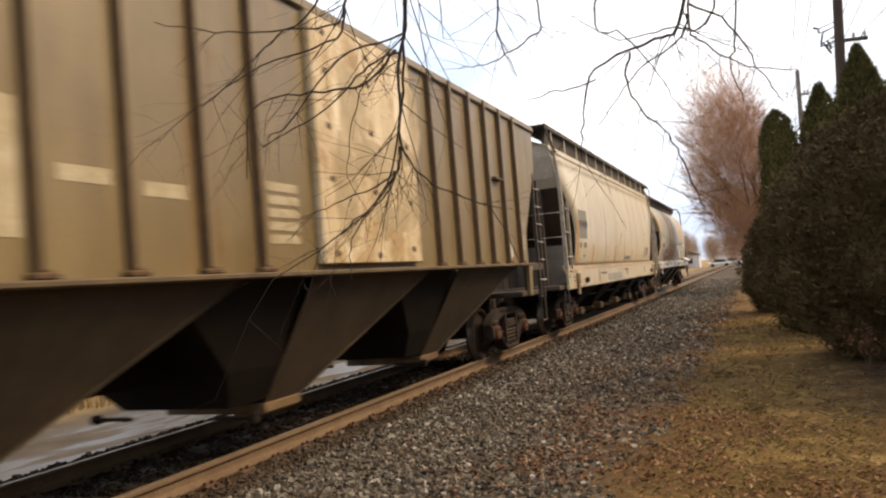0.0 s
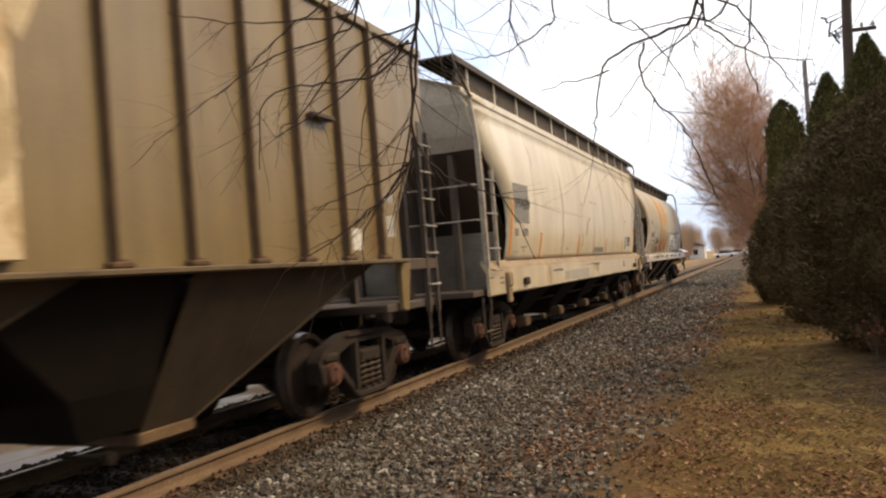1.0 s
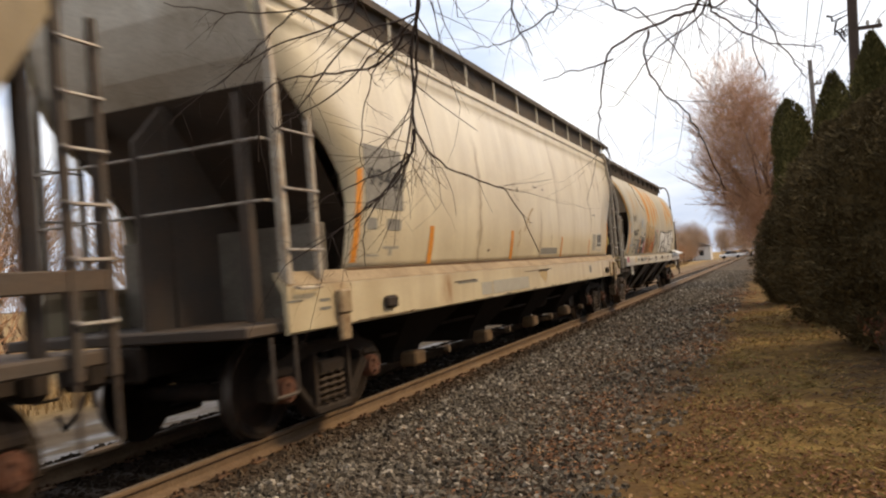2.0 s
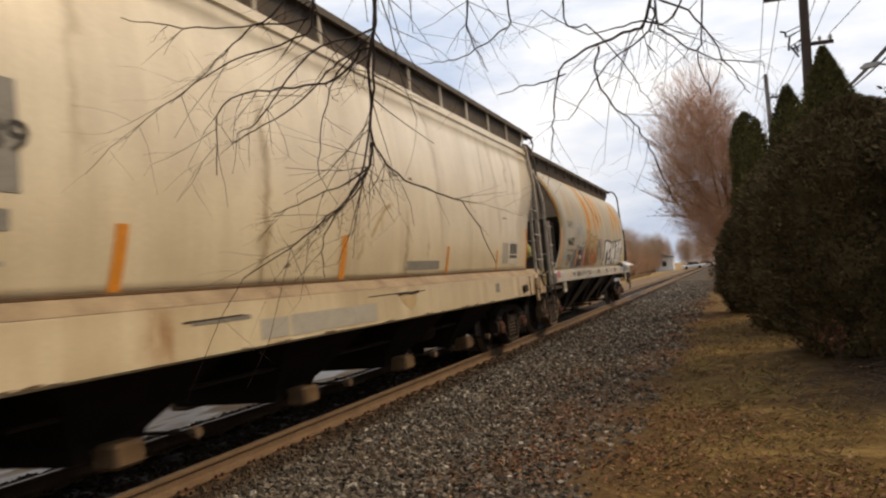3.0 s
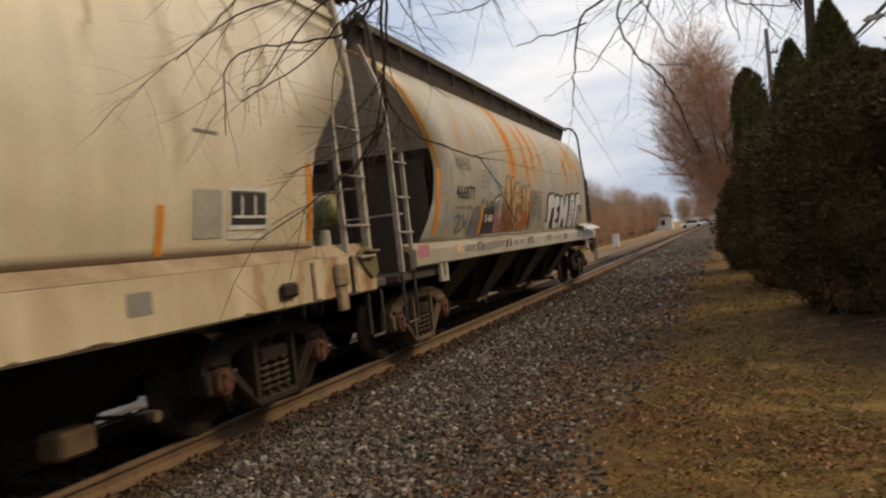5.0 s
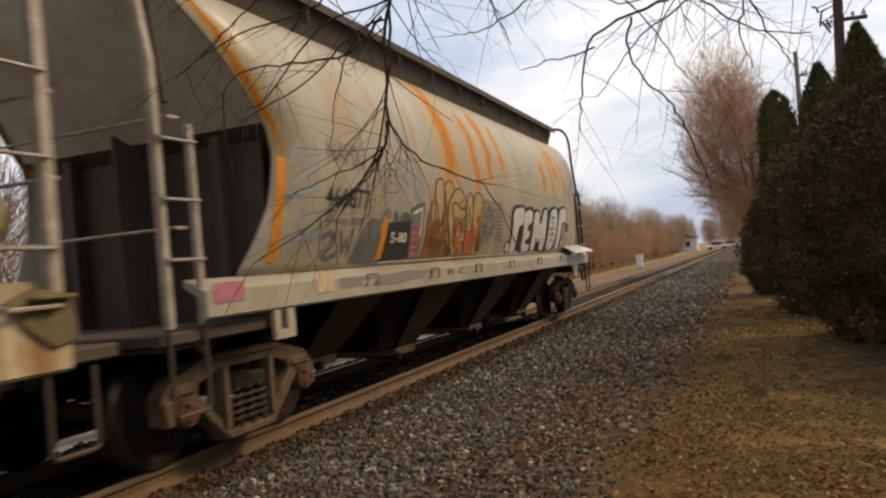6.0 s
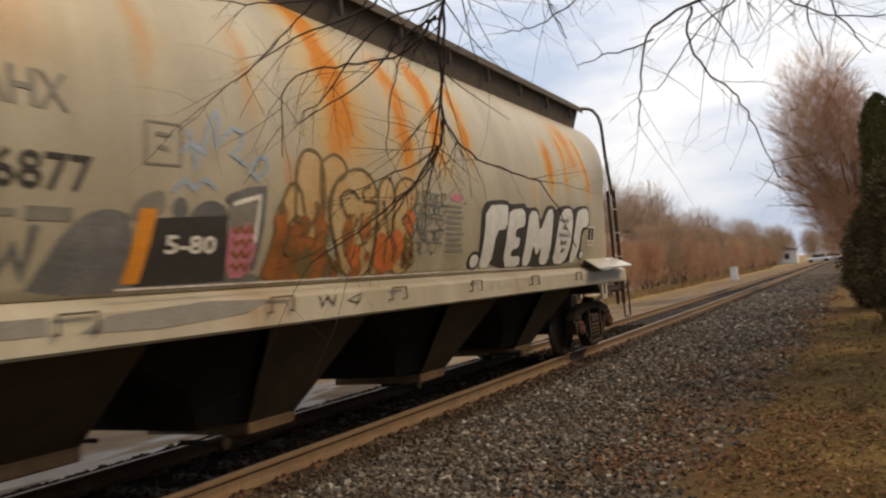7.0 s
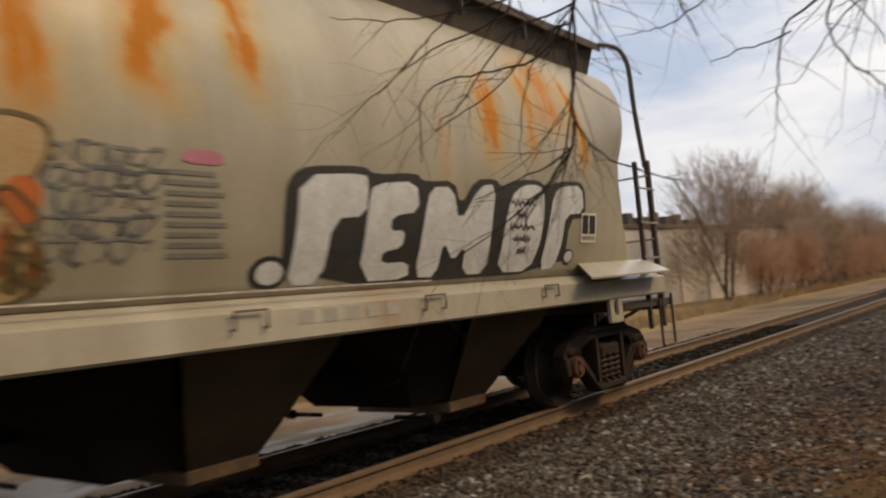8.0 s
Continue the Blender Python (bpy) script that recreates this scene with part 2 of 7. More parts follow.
M_TREAD = worn("polished_tread_steel", (0.28, 0.26, 0.24), (0.16, 0.13, 0.11), 0.35, 0.9, 9.0)
M_BEARING = worn("rust_red_bearing_cap", (0.13, 0.05, 0.028), (0.06, 0.03, 0.02), 0.8, 0, 8.0)
M_SPRING = worn("spring_steel", (0.07, 0.05, 0.035), (0.04, 0.027, 0.019), 0.7, 0.2, 9.0)
M_GATE = worn("outlet_gate_steel", (0.20, 0.13, 0.068), (0.085, 0.052, 0.03), 0.8, 0, 4.0, 0.7)
M_TANK = worn("white_air_tank_paint", (0.55, 0.53, 0.47), (0.34, 0.33, 0.17), 0.5, 0, 4.0)
M_MOSS = worn("yellow_green_paint", (0.33, 0.34, 0.11), (0.22, 0.2, 0.09), 0.6, 0, 5.0)
M_MOSSDARK = worn("mossy_rusted_plate", (0.20, 0.17, 0.075), (0.10, 0.07, 0.035), 0.75, 0, 6.0, 0.8)
M_RAIL = worn("rail_side_rust", (0.12, 0.075, 0.044), (0.17, 0.115, 0.068), 0.85, 0, 4.0, 0.6, 0.003)
M_RAILTOP = worn("rail_head_steel", (0.21, 0.17, 0.125), (0.14, 0.10, 0.07), 0.5, 0.4, 6.0)
M_CLIP = worn("spike_rust", (0.14, 0.075, 0.04), (0.07, 0.04, 0.025), 0.85, 0, 9.0)


def flat(name, colour, rough=0.6, vary=0.25):
    return worn(name, colour, tuple(v * (1 - vary) for v in colour), rough, 0, 6.0, 0.5, 0.001)


M_ORANGE = flat("orange_reflector", (0.62, 0.24, 0.03), 0.5)
M_FADEWHITE = worn("faded_white_stencil", (0.46, 0.40, 0.28), (0.32, 0.25, 0.14), 0.6, 0, 7.0, 0.7)
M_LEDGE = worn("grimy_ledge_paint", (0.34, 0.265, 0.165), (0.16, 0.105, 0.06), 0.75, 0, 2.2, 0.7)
M_FLANGE = worn("dark_flange_paint", (0.135, 0.095, 0.048), (0.065, 0.042, 0.024), 0.7, 0, 2.5, 0.6)
M_BRACKET = worn("rusty_cream_paint", (0.42, 0.34, 0.21), (0.13, 0.065, 0.03), 0.7, 0, 7.0, 0.9)
M_BLOTCH = worn("blotched_tan_paint", (0.30, 0.225, 0.115), (0.50, 0.40, 0.25), 0.5, 0, 3.5, 0.6)
M_DRIP = worn("tan_rust_stain", (0.36, 0.25, 0.12), (0.46, 0.37, 0.22), 0.6, 0, 5.0, 0.6)
M_INK = flat("black_stencil_paint", (0.035, 0.033, 0.03), 0.6)
M_INKGREY = flat("faded_stencil_paint", (0.19, 0.18, 0.155), 0.65)
M_GREYPATCH = flat("grey_paint_over_patch", (0.235, 0.225, 0.20), 0.65)
M_PATCHLIGHT = flat("pale_paint_over_patch", (0.37, 0.35, 0.30), 0.65)
M_CHALK = flat("white_stencil_paint", (0.66, 0.64, 0.58), 0.6)
M_SILVER = worn("silver_spray_paint", (0.66, 0.67, 0.66), (0.47, 0.47, 0.46), 0.45, 0.1, 5.0, 0.6)
M_PINK = flat("pink_spray_paint", (0.45, 0.17, 0.22), 0.6)
M_BLUEFADE = flat("faded_blue_spray", (0.27, 0.34, 0.43), 0.65)
M_FIRE = worn("orange_brown_spray", (0.36, 0.12, 0.025), (0.12, 0.055, 0.02), 0.6, 0, 4.5, 0.8)
M_FIRE2 = worn("ochre_spray", (0.40, 0.315, 0.175), (0.38, 0.22, 0.08), 0.6, 0, 4.0, 0.6)
M_FIRE3 = worn("red_orange_spray", (0.52, 0.13, 0.03), (0.30, 0.10, 0.03), 0.6, 0, 5.0, 0.6)
M_SMOKE = worn("grey_black_spray", (0.07, 0.072, 0.074), (0.16, 0.16, 0.155), 0.6, 0, 2.5, 0.6)
M_OCHRELINE = flat("brown_spray_outline", (0.13, 0.09, 0.035), 0.6)


# ---- mesh tools ----
class Mb:
    """Collects vertices and faces of one part."""

    def __init__(self):
        self.v, self.f, self.mi = [], [], []

    def add(self, vs, fs, mi=0):
        o = len(self.v)
        self.v += [tuple(p) for p in vs]
        self.f += [tuple(i + o for i in f) for f in fs]
        self.mi += [mi] * len(fs)
        return self

    def box(self, x0, x1, y0, y1, z0, z1, c=0.0, mi=0, m=None):
        """A box, its long edges chamfered by c."""
        c = min(c, 0.45 * min(x1 - x0, y1 - y0, z1 - z0))
        if c <= 0:
            vs = [(x, y, z) for z in (z0, z1) for y in (y0, y1) for x in (x0, x1)]
            fs = [(0, 2, 3, 1), (4, 5, 7, 6), (0, 1, 5, 4), (1, 3, 7, 5), (3, 2, 6, 7), (2, 0, 4, 6)]
        else:
            vs = []
            for z, k in ((z0, c), (z0 + c, 0), (z1 - c, 0), (z1, c)):
                a, b, d, e = x0 + k, x1 - k, y0 + k, y1 - k
                q = c
                if k:
                    vs += [(a, d, z), (b, d, z), (b, e, z), (a, e, z)] * 1
                else:
                    vs += [(a + q, d, z), (b - q, d, z), (b, d + q, z), (b, e - q, z), (b - q, e, z), (a + q, e, z), (a, e - q, z), (a, d + q, z)]
            # rings: 0-3, 4-11, 12-19, 20-23
            fs = [(3, 2, 1, 0), (20, 21, 22, 23)]
            for i in range(8):
                fs.append((4 + i, 4 + (i + 1) % 8, 12 + (i + 1) % 8, 12 + i))
            for s, t, fl in ((0, 4, False), (20, 12, True)):
                for i in range(4):
                    j = (i + 1) % 4
                    fa = (s + i, s + j, t + 2 * i + 1, t + 2 * i)
                    fb = (s + j, t + (2 * i + 2) % 8, t + 2 * i + 1)
                    fs += [fa[::-1], fb[::-1]] if fl else [fa, fb]
        if m is not None:
            vs = [m @ Vector(p) for p in vs]
        return self.add(vs, fs, mi)

    def tube(self, pts, r, n=8, mi=0, cap=True):
        """A round bar through points; r: one radius or one a point."""
        pts = [Vector(p) for p in pts]
        rs = r if hasattr(r, "__len__") else [r] * len(pts)
        o, vs, fs = None, [], []
        prev = None
        for i, p in enumerate(pts):
            d = (pts[min(i + 1, len(pts) - 1)] - pts[max(i - 1, 0)])
            d = d.normalized() if d.length > 1e-9 else Vector((0, 0, 1))
            if prev is None:
                u = d.orthogonal().normalized()
            else:
                u = (prev - d * prev.dot(d))
                u = u.normalized() if u.length > 1e-6 else d.orthogonal().normalized()
            prev, w = u, d.cross(u)
            for k in range(n):
                a = 2 * math.pi * k / n
                vs.append(p + (u * math.cos(a) + w * math.sin(a)) * rs[i])
        for i in range(len(pts) - 1):
            for k in range(n):
                fs.append((i * n + k, i * n + (k + 1) % n, (i + 1) * n + (k + 1) % n, (i + 1) * n + k))
        if cap:
            fs += [tuple(range(n))[::-1], tuple((len(pts) - 1) * n + k for k in range(n))]
        return self.add(vs, fs, mi)

    def prism(self, poly, axis, a, b, mi=0, mi_caps=None):
        """A plate: a polygon (in the two other axes, in order) drawn out along an axis from a to b."""
        n = len(poly)
        put = {"x": lambda p, t: (t, p[0], p[1]), "y": lambda p, t: (p[0], t, p[1]), "z": lambda p, t: (p[0], p[1], t)}[axis]
        vs = [put(p, a) for p in poly] + [put(p, b) for p in poly]
        self.add(vs, [(i, (i + 1) % n, n + (i + 1) % n, n + i) for i in range(n)] + [tuple(range(n))[::-1], tuple(range(n, 2 * n))], mi)
        return self

    def sheet(self, grid, thick=0.0, mi=0):
        """A surface through a grid of points (rows of equal length)."""
        r, c = len(grid), len(grid[0])
        vs = [p for row in grid for p in row]
        return self.add(vs, [(i * c + j, i * c + j + 1, (i + 1) * c + j + 1, (i + 1) * c + j) for i in range(r - 1) for j in range(c - 1)], mi)

    def lathe(self, prof, n=32, mi=0, m=None):
        """Turn a profile of (radius, x) round the x axis."""
        vs = [(x, r * math.cos(2 * math.pi * k / n), r * math.sin(2 * math.pi * k / n)) for r, x in prof for k in range(n)]
        if m is not None:
            vs = [m @ Vector(p) for p in vs]
        fs = [(i * n + k, i * n + (k + 1) % n, (i + 1) * n + (k + 1) % n, (i + 1) * n + k) for i in range(len(prof) - 1) for k in range(n)]
        return self.add(vs, fs, mi)

    def mesh(self, name, mats, smooth=False, fix=True):
        me = bpy.data.meshes.new(name)
        me.from_pydata(self.v, [], self.f)
        for m in mats if isinstance(mats, (list, tuple)) else [mats]:
            me.materials.append(m)
        if any(self.mi):
            me.polygons.foreach_set("material_index", self.mi)
        if fix and len(self.f) < 20000:
            bm = bmesh.new()
            bm.from_mesh(me)
            bmesh.ops.recalc_face_normals(bm, faces=bm.faces)
            bm.to_mesh(me)
            bm.free()
        if smooth:
            me.shade_smooth()
            me.set_sharp_from_angle(angle=radians(38))
        me.update()
        return me


def part(name, mb, mats, parent, label="", smooth=False, at=None):
    ob = new(name, mb if isinstance(mb, bpy.types.Mesh) else mb.mesh(name, mats, smooth))
    ob.parent = parent
    if at is not None:
        ob.matrix_basis = at
    return tagged(ob, label)


def thing(name, label, category, group="", at=None, mb=None, mats=None, smooth=False, kind=""):
    ob = new(name, mb.mesh(name, mats, smooth) if mb is not None else None)
    if at is not None:
        ob.matrix_basis = at
    return tagged(ob, label, category, group, kind)


def profile_x(prof, z):
    return float(np.interp(z, [p[1] for p in prof], [p[0] for p in prof]))


def dense(prof, n=6):
    """Round a profile: Catmull-Rom through its points."""
    p = [Vector(q) for q in prof]
    p = [p[0] * 2 - p[1]] + p + [p[-1] * 2 - p[-2]]
    out = []
    for i in range(1, len(p) - 2):
        for k in range(n):
            t = k / n
            out.append(0.5 * (2 * p[i] + (p[i + 1] - p[i - 1]) * t + (2 * p[i - 1] - 5 * p[i] + 4 * p[i + 1] - p[i + 2]) * t * t
                              + (3 * p[i] - p[i - 1] - 3 * p[i + 1] + p[i + 2]) * t ** 3))
    return [tuple(q) for q in out] + [tuple(prof[-1])]


# ---- rolling stock ----
from mathutils import geometry

WHEEL_R = 0.457
CARS, WHEELSETS = [], []


def plate(mb, outer, holes, x0, x1, mi=0):
    """A casting in the y-z plane with openings, from x0 to x1."""
    loops = [outer, *holes]
    pts = [p for l in loops for p in l]
    n = len(pts)
    tris = geometry.tessellate_polygon([[Vector((p[0], p[1], 0)) for p in l] for l in loops])
    vs = [(x0, *p) for p in pts] + [(x1, *p) for p in pts]
    fs = [tuple(t) for t in tris] + [tuple(i + n for i in t)[::-1] for t in tris]
    o = 0
    for l in loops:
        k = len(l)
        fs += [(o + i, o + (i + 1) % k, n + o + (i + 1) % k, n + o + i) for i in range(k)]
        o += k
    return mb.add(vs, fs, mi)


SF_OUT = [(1.15, 0.38), (1.17, 0.60), (1.05, 0.72), (0.55, 0.85), (0.3, 0.86)]
SF_LOW = [(0.33, 0.10), (0.80, 0.50), (0.84, 0.60), (1.02, 0.60), (1.04, 0.38)]
SF_OUTER = [*SF_OUT, *[(-y, z) for y, z in SF_OUT[::-1]], *[(-y, z) for y, z in SF_LOW[::-1]], *SF_LOW]
SF_OUTER = [(0.94 * y, z) for y, z in SF_OUTER]
SF_HOLES = [[(-0.28, 0.20), (0.28, 0.20), (0.28, 0.73), (-0.28, 0.73)],
            [(0.39, 0.29), (0.68, 0.57), (0.66, 0.65), (0.39, 0.73)], [(-0.39, 0.29), (-0.39, 0.73), (-0.66, 0.65), (-0.68, 0.57)]]


def make_truck_meshes():
    fr = plate(Mb(), SF_OUTER, SF_HOLES, -0.075, 0.075)
    for s in (-1, 1):                                # ribs and shoulders of the casting
        fr.prism([(s * 0.30, 0.22), (s * 0.37, 0.22), (s * 0.37, 0.74), (s * 0.30, 0.74)], "x", 0.078, 0.115)
        fr.tube([(0.075, s * 0.33, 0.14), (0.08, s * 0.56, 0.34), (0.075, s * 0.76, 0.53)], [0.03, 0.022, 0.03], 6)
        fr.box(0.0, 0.105, s * 0.86 - 0.16, s * 0.86 + 0.16, 0.575, 0.68, 0.03)
        fr.box(0.0, 0.11, s * 1.045 - 0.05, s * 1.045 + 0.05, 0.36, 0.57, 0.02)
    fr.box(-0.1, 0.12, -0.36, 0.36, 0.11, 0.19, 0.02)
    fr.box(0.079, 0.10, -0.5, 0.5, 0.80, 0.845, 0.01)
    sp = Mb()
    sp.tube([(0.03 + 0.08 * math.cos(a), 0.08 * math.sin(a), 0.20 + 0.32 * a / (10 * math.pi)) for a in np.linspace(0, 10 * math.pi, 61)], 0.019, 5)
    cap = Mb().lathe([(0.0, 0.135), (0.06, 0.135), (0.075, 0.12), (0.115, 0.115), (0.125, 0.09), (0.125, -0.02), (0.10, -0.03)], 18)
    for k in range(3):
        a = 2 * math.pi * k / 3
        cap.box(0.11, 0.15, 0.07 * math.cos(a) - 0.018, 0.07 * math.cos(a) + 0.018, 0.07 * math.sin(a) - 0.018, 0.07 * math.sin(a) + 0.018, 0.006)
    bol = Mb().box(-1.02, 1.02, -0.2, 0.2, 0.46, 0.66, 0.05)
    bol.box(-0.4, 0.4, -0.26, 0.26, 0.66, 0.80, 0.03)
    for s in (-1, 1):
        bol.box(s * 1.06 - 0.06, s * 1.06 + 0.06, -0.25, 0.25, 0.5, 0.64, 0.03)
        bol.box(s * 0.62 - 0.1, s * 0.62 + 0.1, -0.16, 0.16, 0.66, 0.74, 0.02)
    ws = Mb().lathe([(0.0, -1.0), (0.075, -1.0), (0.08, -0.6), (0.09, 0.0), (0.08, 0.6), (0.075, 1.0), (0.0, 1.0)], 14)
    for s in (-1, 1):
        pr = [(0.09, 0.86), (0.15, 0.86), (0.16, 0.84), (0.20, 0.79), (0.34, 0.755), (0.385, 0.80), (0.395, 0.815)]
        ws.lathe([(r, s * x) for r, x in pr], 40)
        ws.lathe([(r, s * x) for r, x in [(0.395, 0.815), (0.445, 0.815), (0.452, 0.805)]], 40)
        ws.lathe([(r, s * x) for r, x in [(0.452, 0.805), (0.457, 0.74), (0.462, 0.715)]], 40, 1)
        ws.lathe([(r, s * x) for r, x in [(0.462, 0.715), (0.482, 0.70), (0.482, 0.685), (0.46, 0.675), (0.39, 0.675), (0.34, 0.72), (0.2, 0.74), (0.15, 0.70), (0.09, 0.70)]], 40)
        for k in range(2):                            # core marks and chalk on the plate, so the turning shows
            a = k * 2.4 + 0.3
            ws.box(s * 0.79 - 0.012, s * 0.79 + 0.012, 0.25 * math.cos(a) - 0.03, 0.25 * math.cos(a) + 0.03, 0.25 * math.sin(a) - 0.03, 0.25 * math.sin(a) + 0.03, 0.008)
    return {"fr": fr.mesh("side_frame", M_TRUCK, True), "frp": fr.mesh("side_frame", M_TRUCK_PALE, True), "sp": sp.mesh("spring", M_SPRING, True),
            "cap": cap.mesh("bearing_cap", M_BEARING, True), "bol": bol.mesh("bolster", M_TRUCK), "ws": ws.mesh("wheelset", [M_WHEEL, M_TREAD], True)}


TRUCK = make_truck_meshes()


def add_truck(car, y, pale=False):
    for s in (1, -1):
        fr = part("side_frame", TRUCK["frp" if pale else "fr"], None, car, "dusty cast steel truck side frame" if pale else "rusty cast steel truck side frame",
                  at=pose(s * 1.0, y, 0, 0, 0, 0 if s > 0 else 180))
        for k in (-0.17, 0.0, 0.17):
            part("spring", TRUCK["sp"], None, fr, "dark coil spring", at=pose(0, k, 0))
        for k in (-1, 1):
            part("bearing_cap", TRUCK["cap"], None, fr, "rust-red roller bearing cap", at=pose(0.03, k * 0.864, WHEEL_R))
    part("bolster", TRUCK["bol"], None, car, at=pose(0, y, 0))
    for k in (-1, 1):
        w = part("wheelset", TRUCK["ws"], None, car, "dark steel wheelset with worn bright treads", at=pose(0, y + k * 0.864, WHEEL_R))
        WHEELSETS.append((w, y + k * 0.864))


def bar_ladder(car, x, ys, z0, z1s, rungs, r=0.03, label="worn steel ladder", mat=None, slope=0.0, wide=(0.032, 0.026)):
    """Two flat rails at the y positions ys and rungs between them at heights; slope: how far the tops lean inboard."""
    ob = None
    for y, z1, w in zip(ys, z1s, wide):
        zs = np.linspace(z0, z1, 7)
        mb = Mb().tube([(x - slope * max(0, z - 3.2) ** 1.5, y, z) for z in zs], w * 1.35, 4)
        if ob is None:
            ob = part("ladder", mb, mat or M_LADDER, car, label)
        else:
            part("ladder_rail", mb, mat or M_LADDER, ob)
    lo, hi = min(ys), max(ys)
    for z in rungs:
        mb = Mb().tube([(x + 0.02, lo - 0.02, z + 0.02), (x + 0.06, lo, z), (x + 0.06, hi, z), (x + 0.02, hi + 0.02, z + 0.02)], 0.014, 6)
        part("rung", mb, M_RUNG, ob)
    return ob


def stirrup(car, x, y, z0, z1, w=0.4):
    mb = Mb().tube([(x, y - w / 2, z1), (x, y - w / 2, z0 + 0.03), (x, y - w / 2 + 0.03, z0), (x, y + w / 2 - 0.03, z0), (x, y + w / 2, z0 + 0.03), (x, y + w / 2, z1)], 0.018, 6)
    part("stirrup_step", mb, M_ENDDARK, car)


def coupler(car, y, s):
    mb = Mb().box(-0.09, 0.09, min(y, y + s * 0.35), max(y, y + s * 0.35), 0.76, 0.96, 0.03)
    mb.box(-0.16, 0.2, min(y + s * 0.3, y + s * 0.55), max(y + s * 0.3, y + s * 0.55), 0.70, 1.0, 0.06)
    mb.box(-0.26, 0.26, min(y - s * 0.1, y), max(y - s * 0.1, y), 0.68, 1.02, 0.03)
    part("coupler", mb, M_TRUCK, car, "rusty knuckle coupler")
    hose = [(-0.3, y, 0.8), (-0.32, y + s * 0.15, 0.5), (-0.3, y + s * 0.35, 0.36), (-0.2, y + s * 0.5, 0.5)]
    part("air_hose", Mb().tube(hose, 0.02, 6), M_SLOPE, car)


def hopper_bay(car, L, z_top, x1, a, b, g, gate_z=0.33, back=2.1, foot=0.62):
    """One discharge bay. The grimy side sheets start at y = L above the outlet (top corners at L + a and L + b, outlet
    g long);
    ahead of them stands the slope and gate box, its shade painted near-black."""
    xg = 0.62
    m = Mb()
    for s in (1, -1):
        grid = []
        for k in range(5):
            t = k / 4
            x, z = s * (x1 + (xg - x1) * t), z_top + (gate_z - z_top) * t
            ya, yb = L + a * (1 - t), L + b + (g - b) * t
            grid.append([(x, ya, z), (x, (ya + yb) / 2, z), (x, yb, z)])
        m.sheet(grid)
    m.add([(x1, L + b, z_top), (-x1, L + b, z_top), (-xg, L + g, gate_z), (xg, L + g, gate_z)], [(0, 1, 2, 3)])
    m.tube([(x1 + 0.005, L + b, z_top), (xg + 0.005, L + g, gate_z)], 0.012, 5)
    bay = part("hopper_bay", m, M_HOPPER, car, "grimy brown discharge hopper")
    xt, xb = x1 - 0.1, xg + 0.03
    zm = gate_z + 0.42
    rings = [(xt, L - back, L + a - 0.01, z_top), (xb + (xt - xb) * 0.35, L - foot - 0.3, L + a * 0.4 - 0.01, zm), (xb, L - foot, L - 0.01, gate_z + 0.06)]
    d = Mb()
    vs = [(sx * x, y, z) for x, y0, y1, z in rings for sx, y in ((1, y0), (1, y1), (-1, y1), (-1, y0))]
    d.add(vs, [(4 * i + j, 4 * i + (j + 1) % 4, 4 * i + 4 + (j + 1) % 4, 4 * i + 4 + j) for i in range(2) for j in range(4)] + [(8, 9, 10, 11)])
    part("slope_sheet", d, M_SLOPE, bay, "slope sheet coloured near-black with its shade")
    gt = Mb().box(-xg - 0.02, xg + 0.02, L - 0.02, L + g + 0.02, gate_z - 0.1, gate_z + 0.01, 0.015)
    part("outlet_gate", gt, M_GATE, bay, "tan rusted outlet gate")
    for s in (1, -1):
        h = Mb().tube([(s * 0.5, L - foot - 0.05, gate_z - 0.02), (s * 0.95, L - foot - 0.05, gate_z - 0.02)], 0.022, 7)
        part("gate_shaft", h, M_SLOPE, bay, "black gate operating shaft")
        kn = Mb().tube([(s * 0.92, L - foot - 0.05, gate_z - 0.02), (s * 1.0, L - foot - 0.05, gate_z - 0.02)], 0.05, 8)
        part("shaft_knob", kn, M_SLOPE, bay)


def on_side(flat_faces, verts, prof, off):
    """Lay a flat figure (y, z) on a car side: cut along heights, then bend to the profile."""
    bm = bmesh.new()
    vs = [bm.verts.new((p[2] if len(p) > 2 else 0.0, p[0], p[1])) for p in verts]
    for f in flat_faces:
        try:
            bm.faces.new([vs[i] for i in f])
        except ValueError:
            pass
    zs = [p[1] for p in verts]
    lo, hi = min(zs), max(zs)
    step = 0.12
    z = math.ceil(lo / step) * step
    while z < hi and hi - lo > 0.05:
        bmesh.ops.bisect_plane(bm, geom=bm.verts[:] + bm.edges[:] + bm.faces[:], plane_co=(0, 0, z), plane_no=(0, 0, 1))
        z += step
    for v in bm.verts:
        v.co.x += profile_x(prof, v.co.z) + off
    bmesh.ops.recalc_face_normals(bm, faces=bm.faces)
    return bm


def bm_part(name, bms, mat, car, label=""):
    me = bpy.data.meshes.new(name)
    out = bmesh.new()
    for b in bms:
        t = bpy.data.meshes.new("t")
        b.to_mesh(t)
        b.free()
        out.from_mesh(t)
        bpy.data.meshes.remove(t)
    out.to_mesh(me)
    out.free()
    me.materials.append(mat)
    ob = new(name, me)
    ob.parent = car
    return tagged(ob, label)


def shape(car, prof, name, loops, mat, off=0.006, label=""):
    if len(loops) > 1:
        return [shape(car, prof, name, [l], mat, off, label) for l in loops]
    bms = []
    for k, l in enumerate(loops):
        tris = geometry.tessellate_polygon([[Vector((y, z, 0)) for y, z in l]])
        bms.append(on_side(tris, l, prof, off + 0.0003 * k))
    return bm_part(name, bms, mat, car, label)


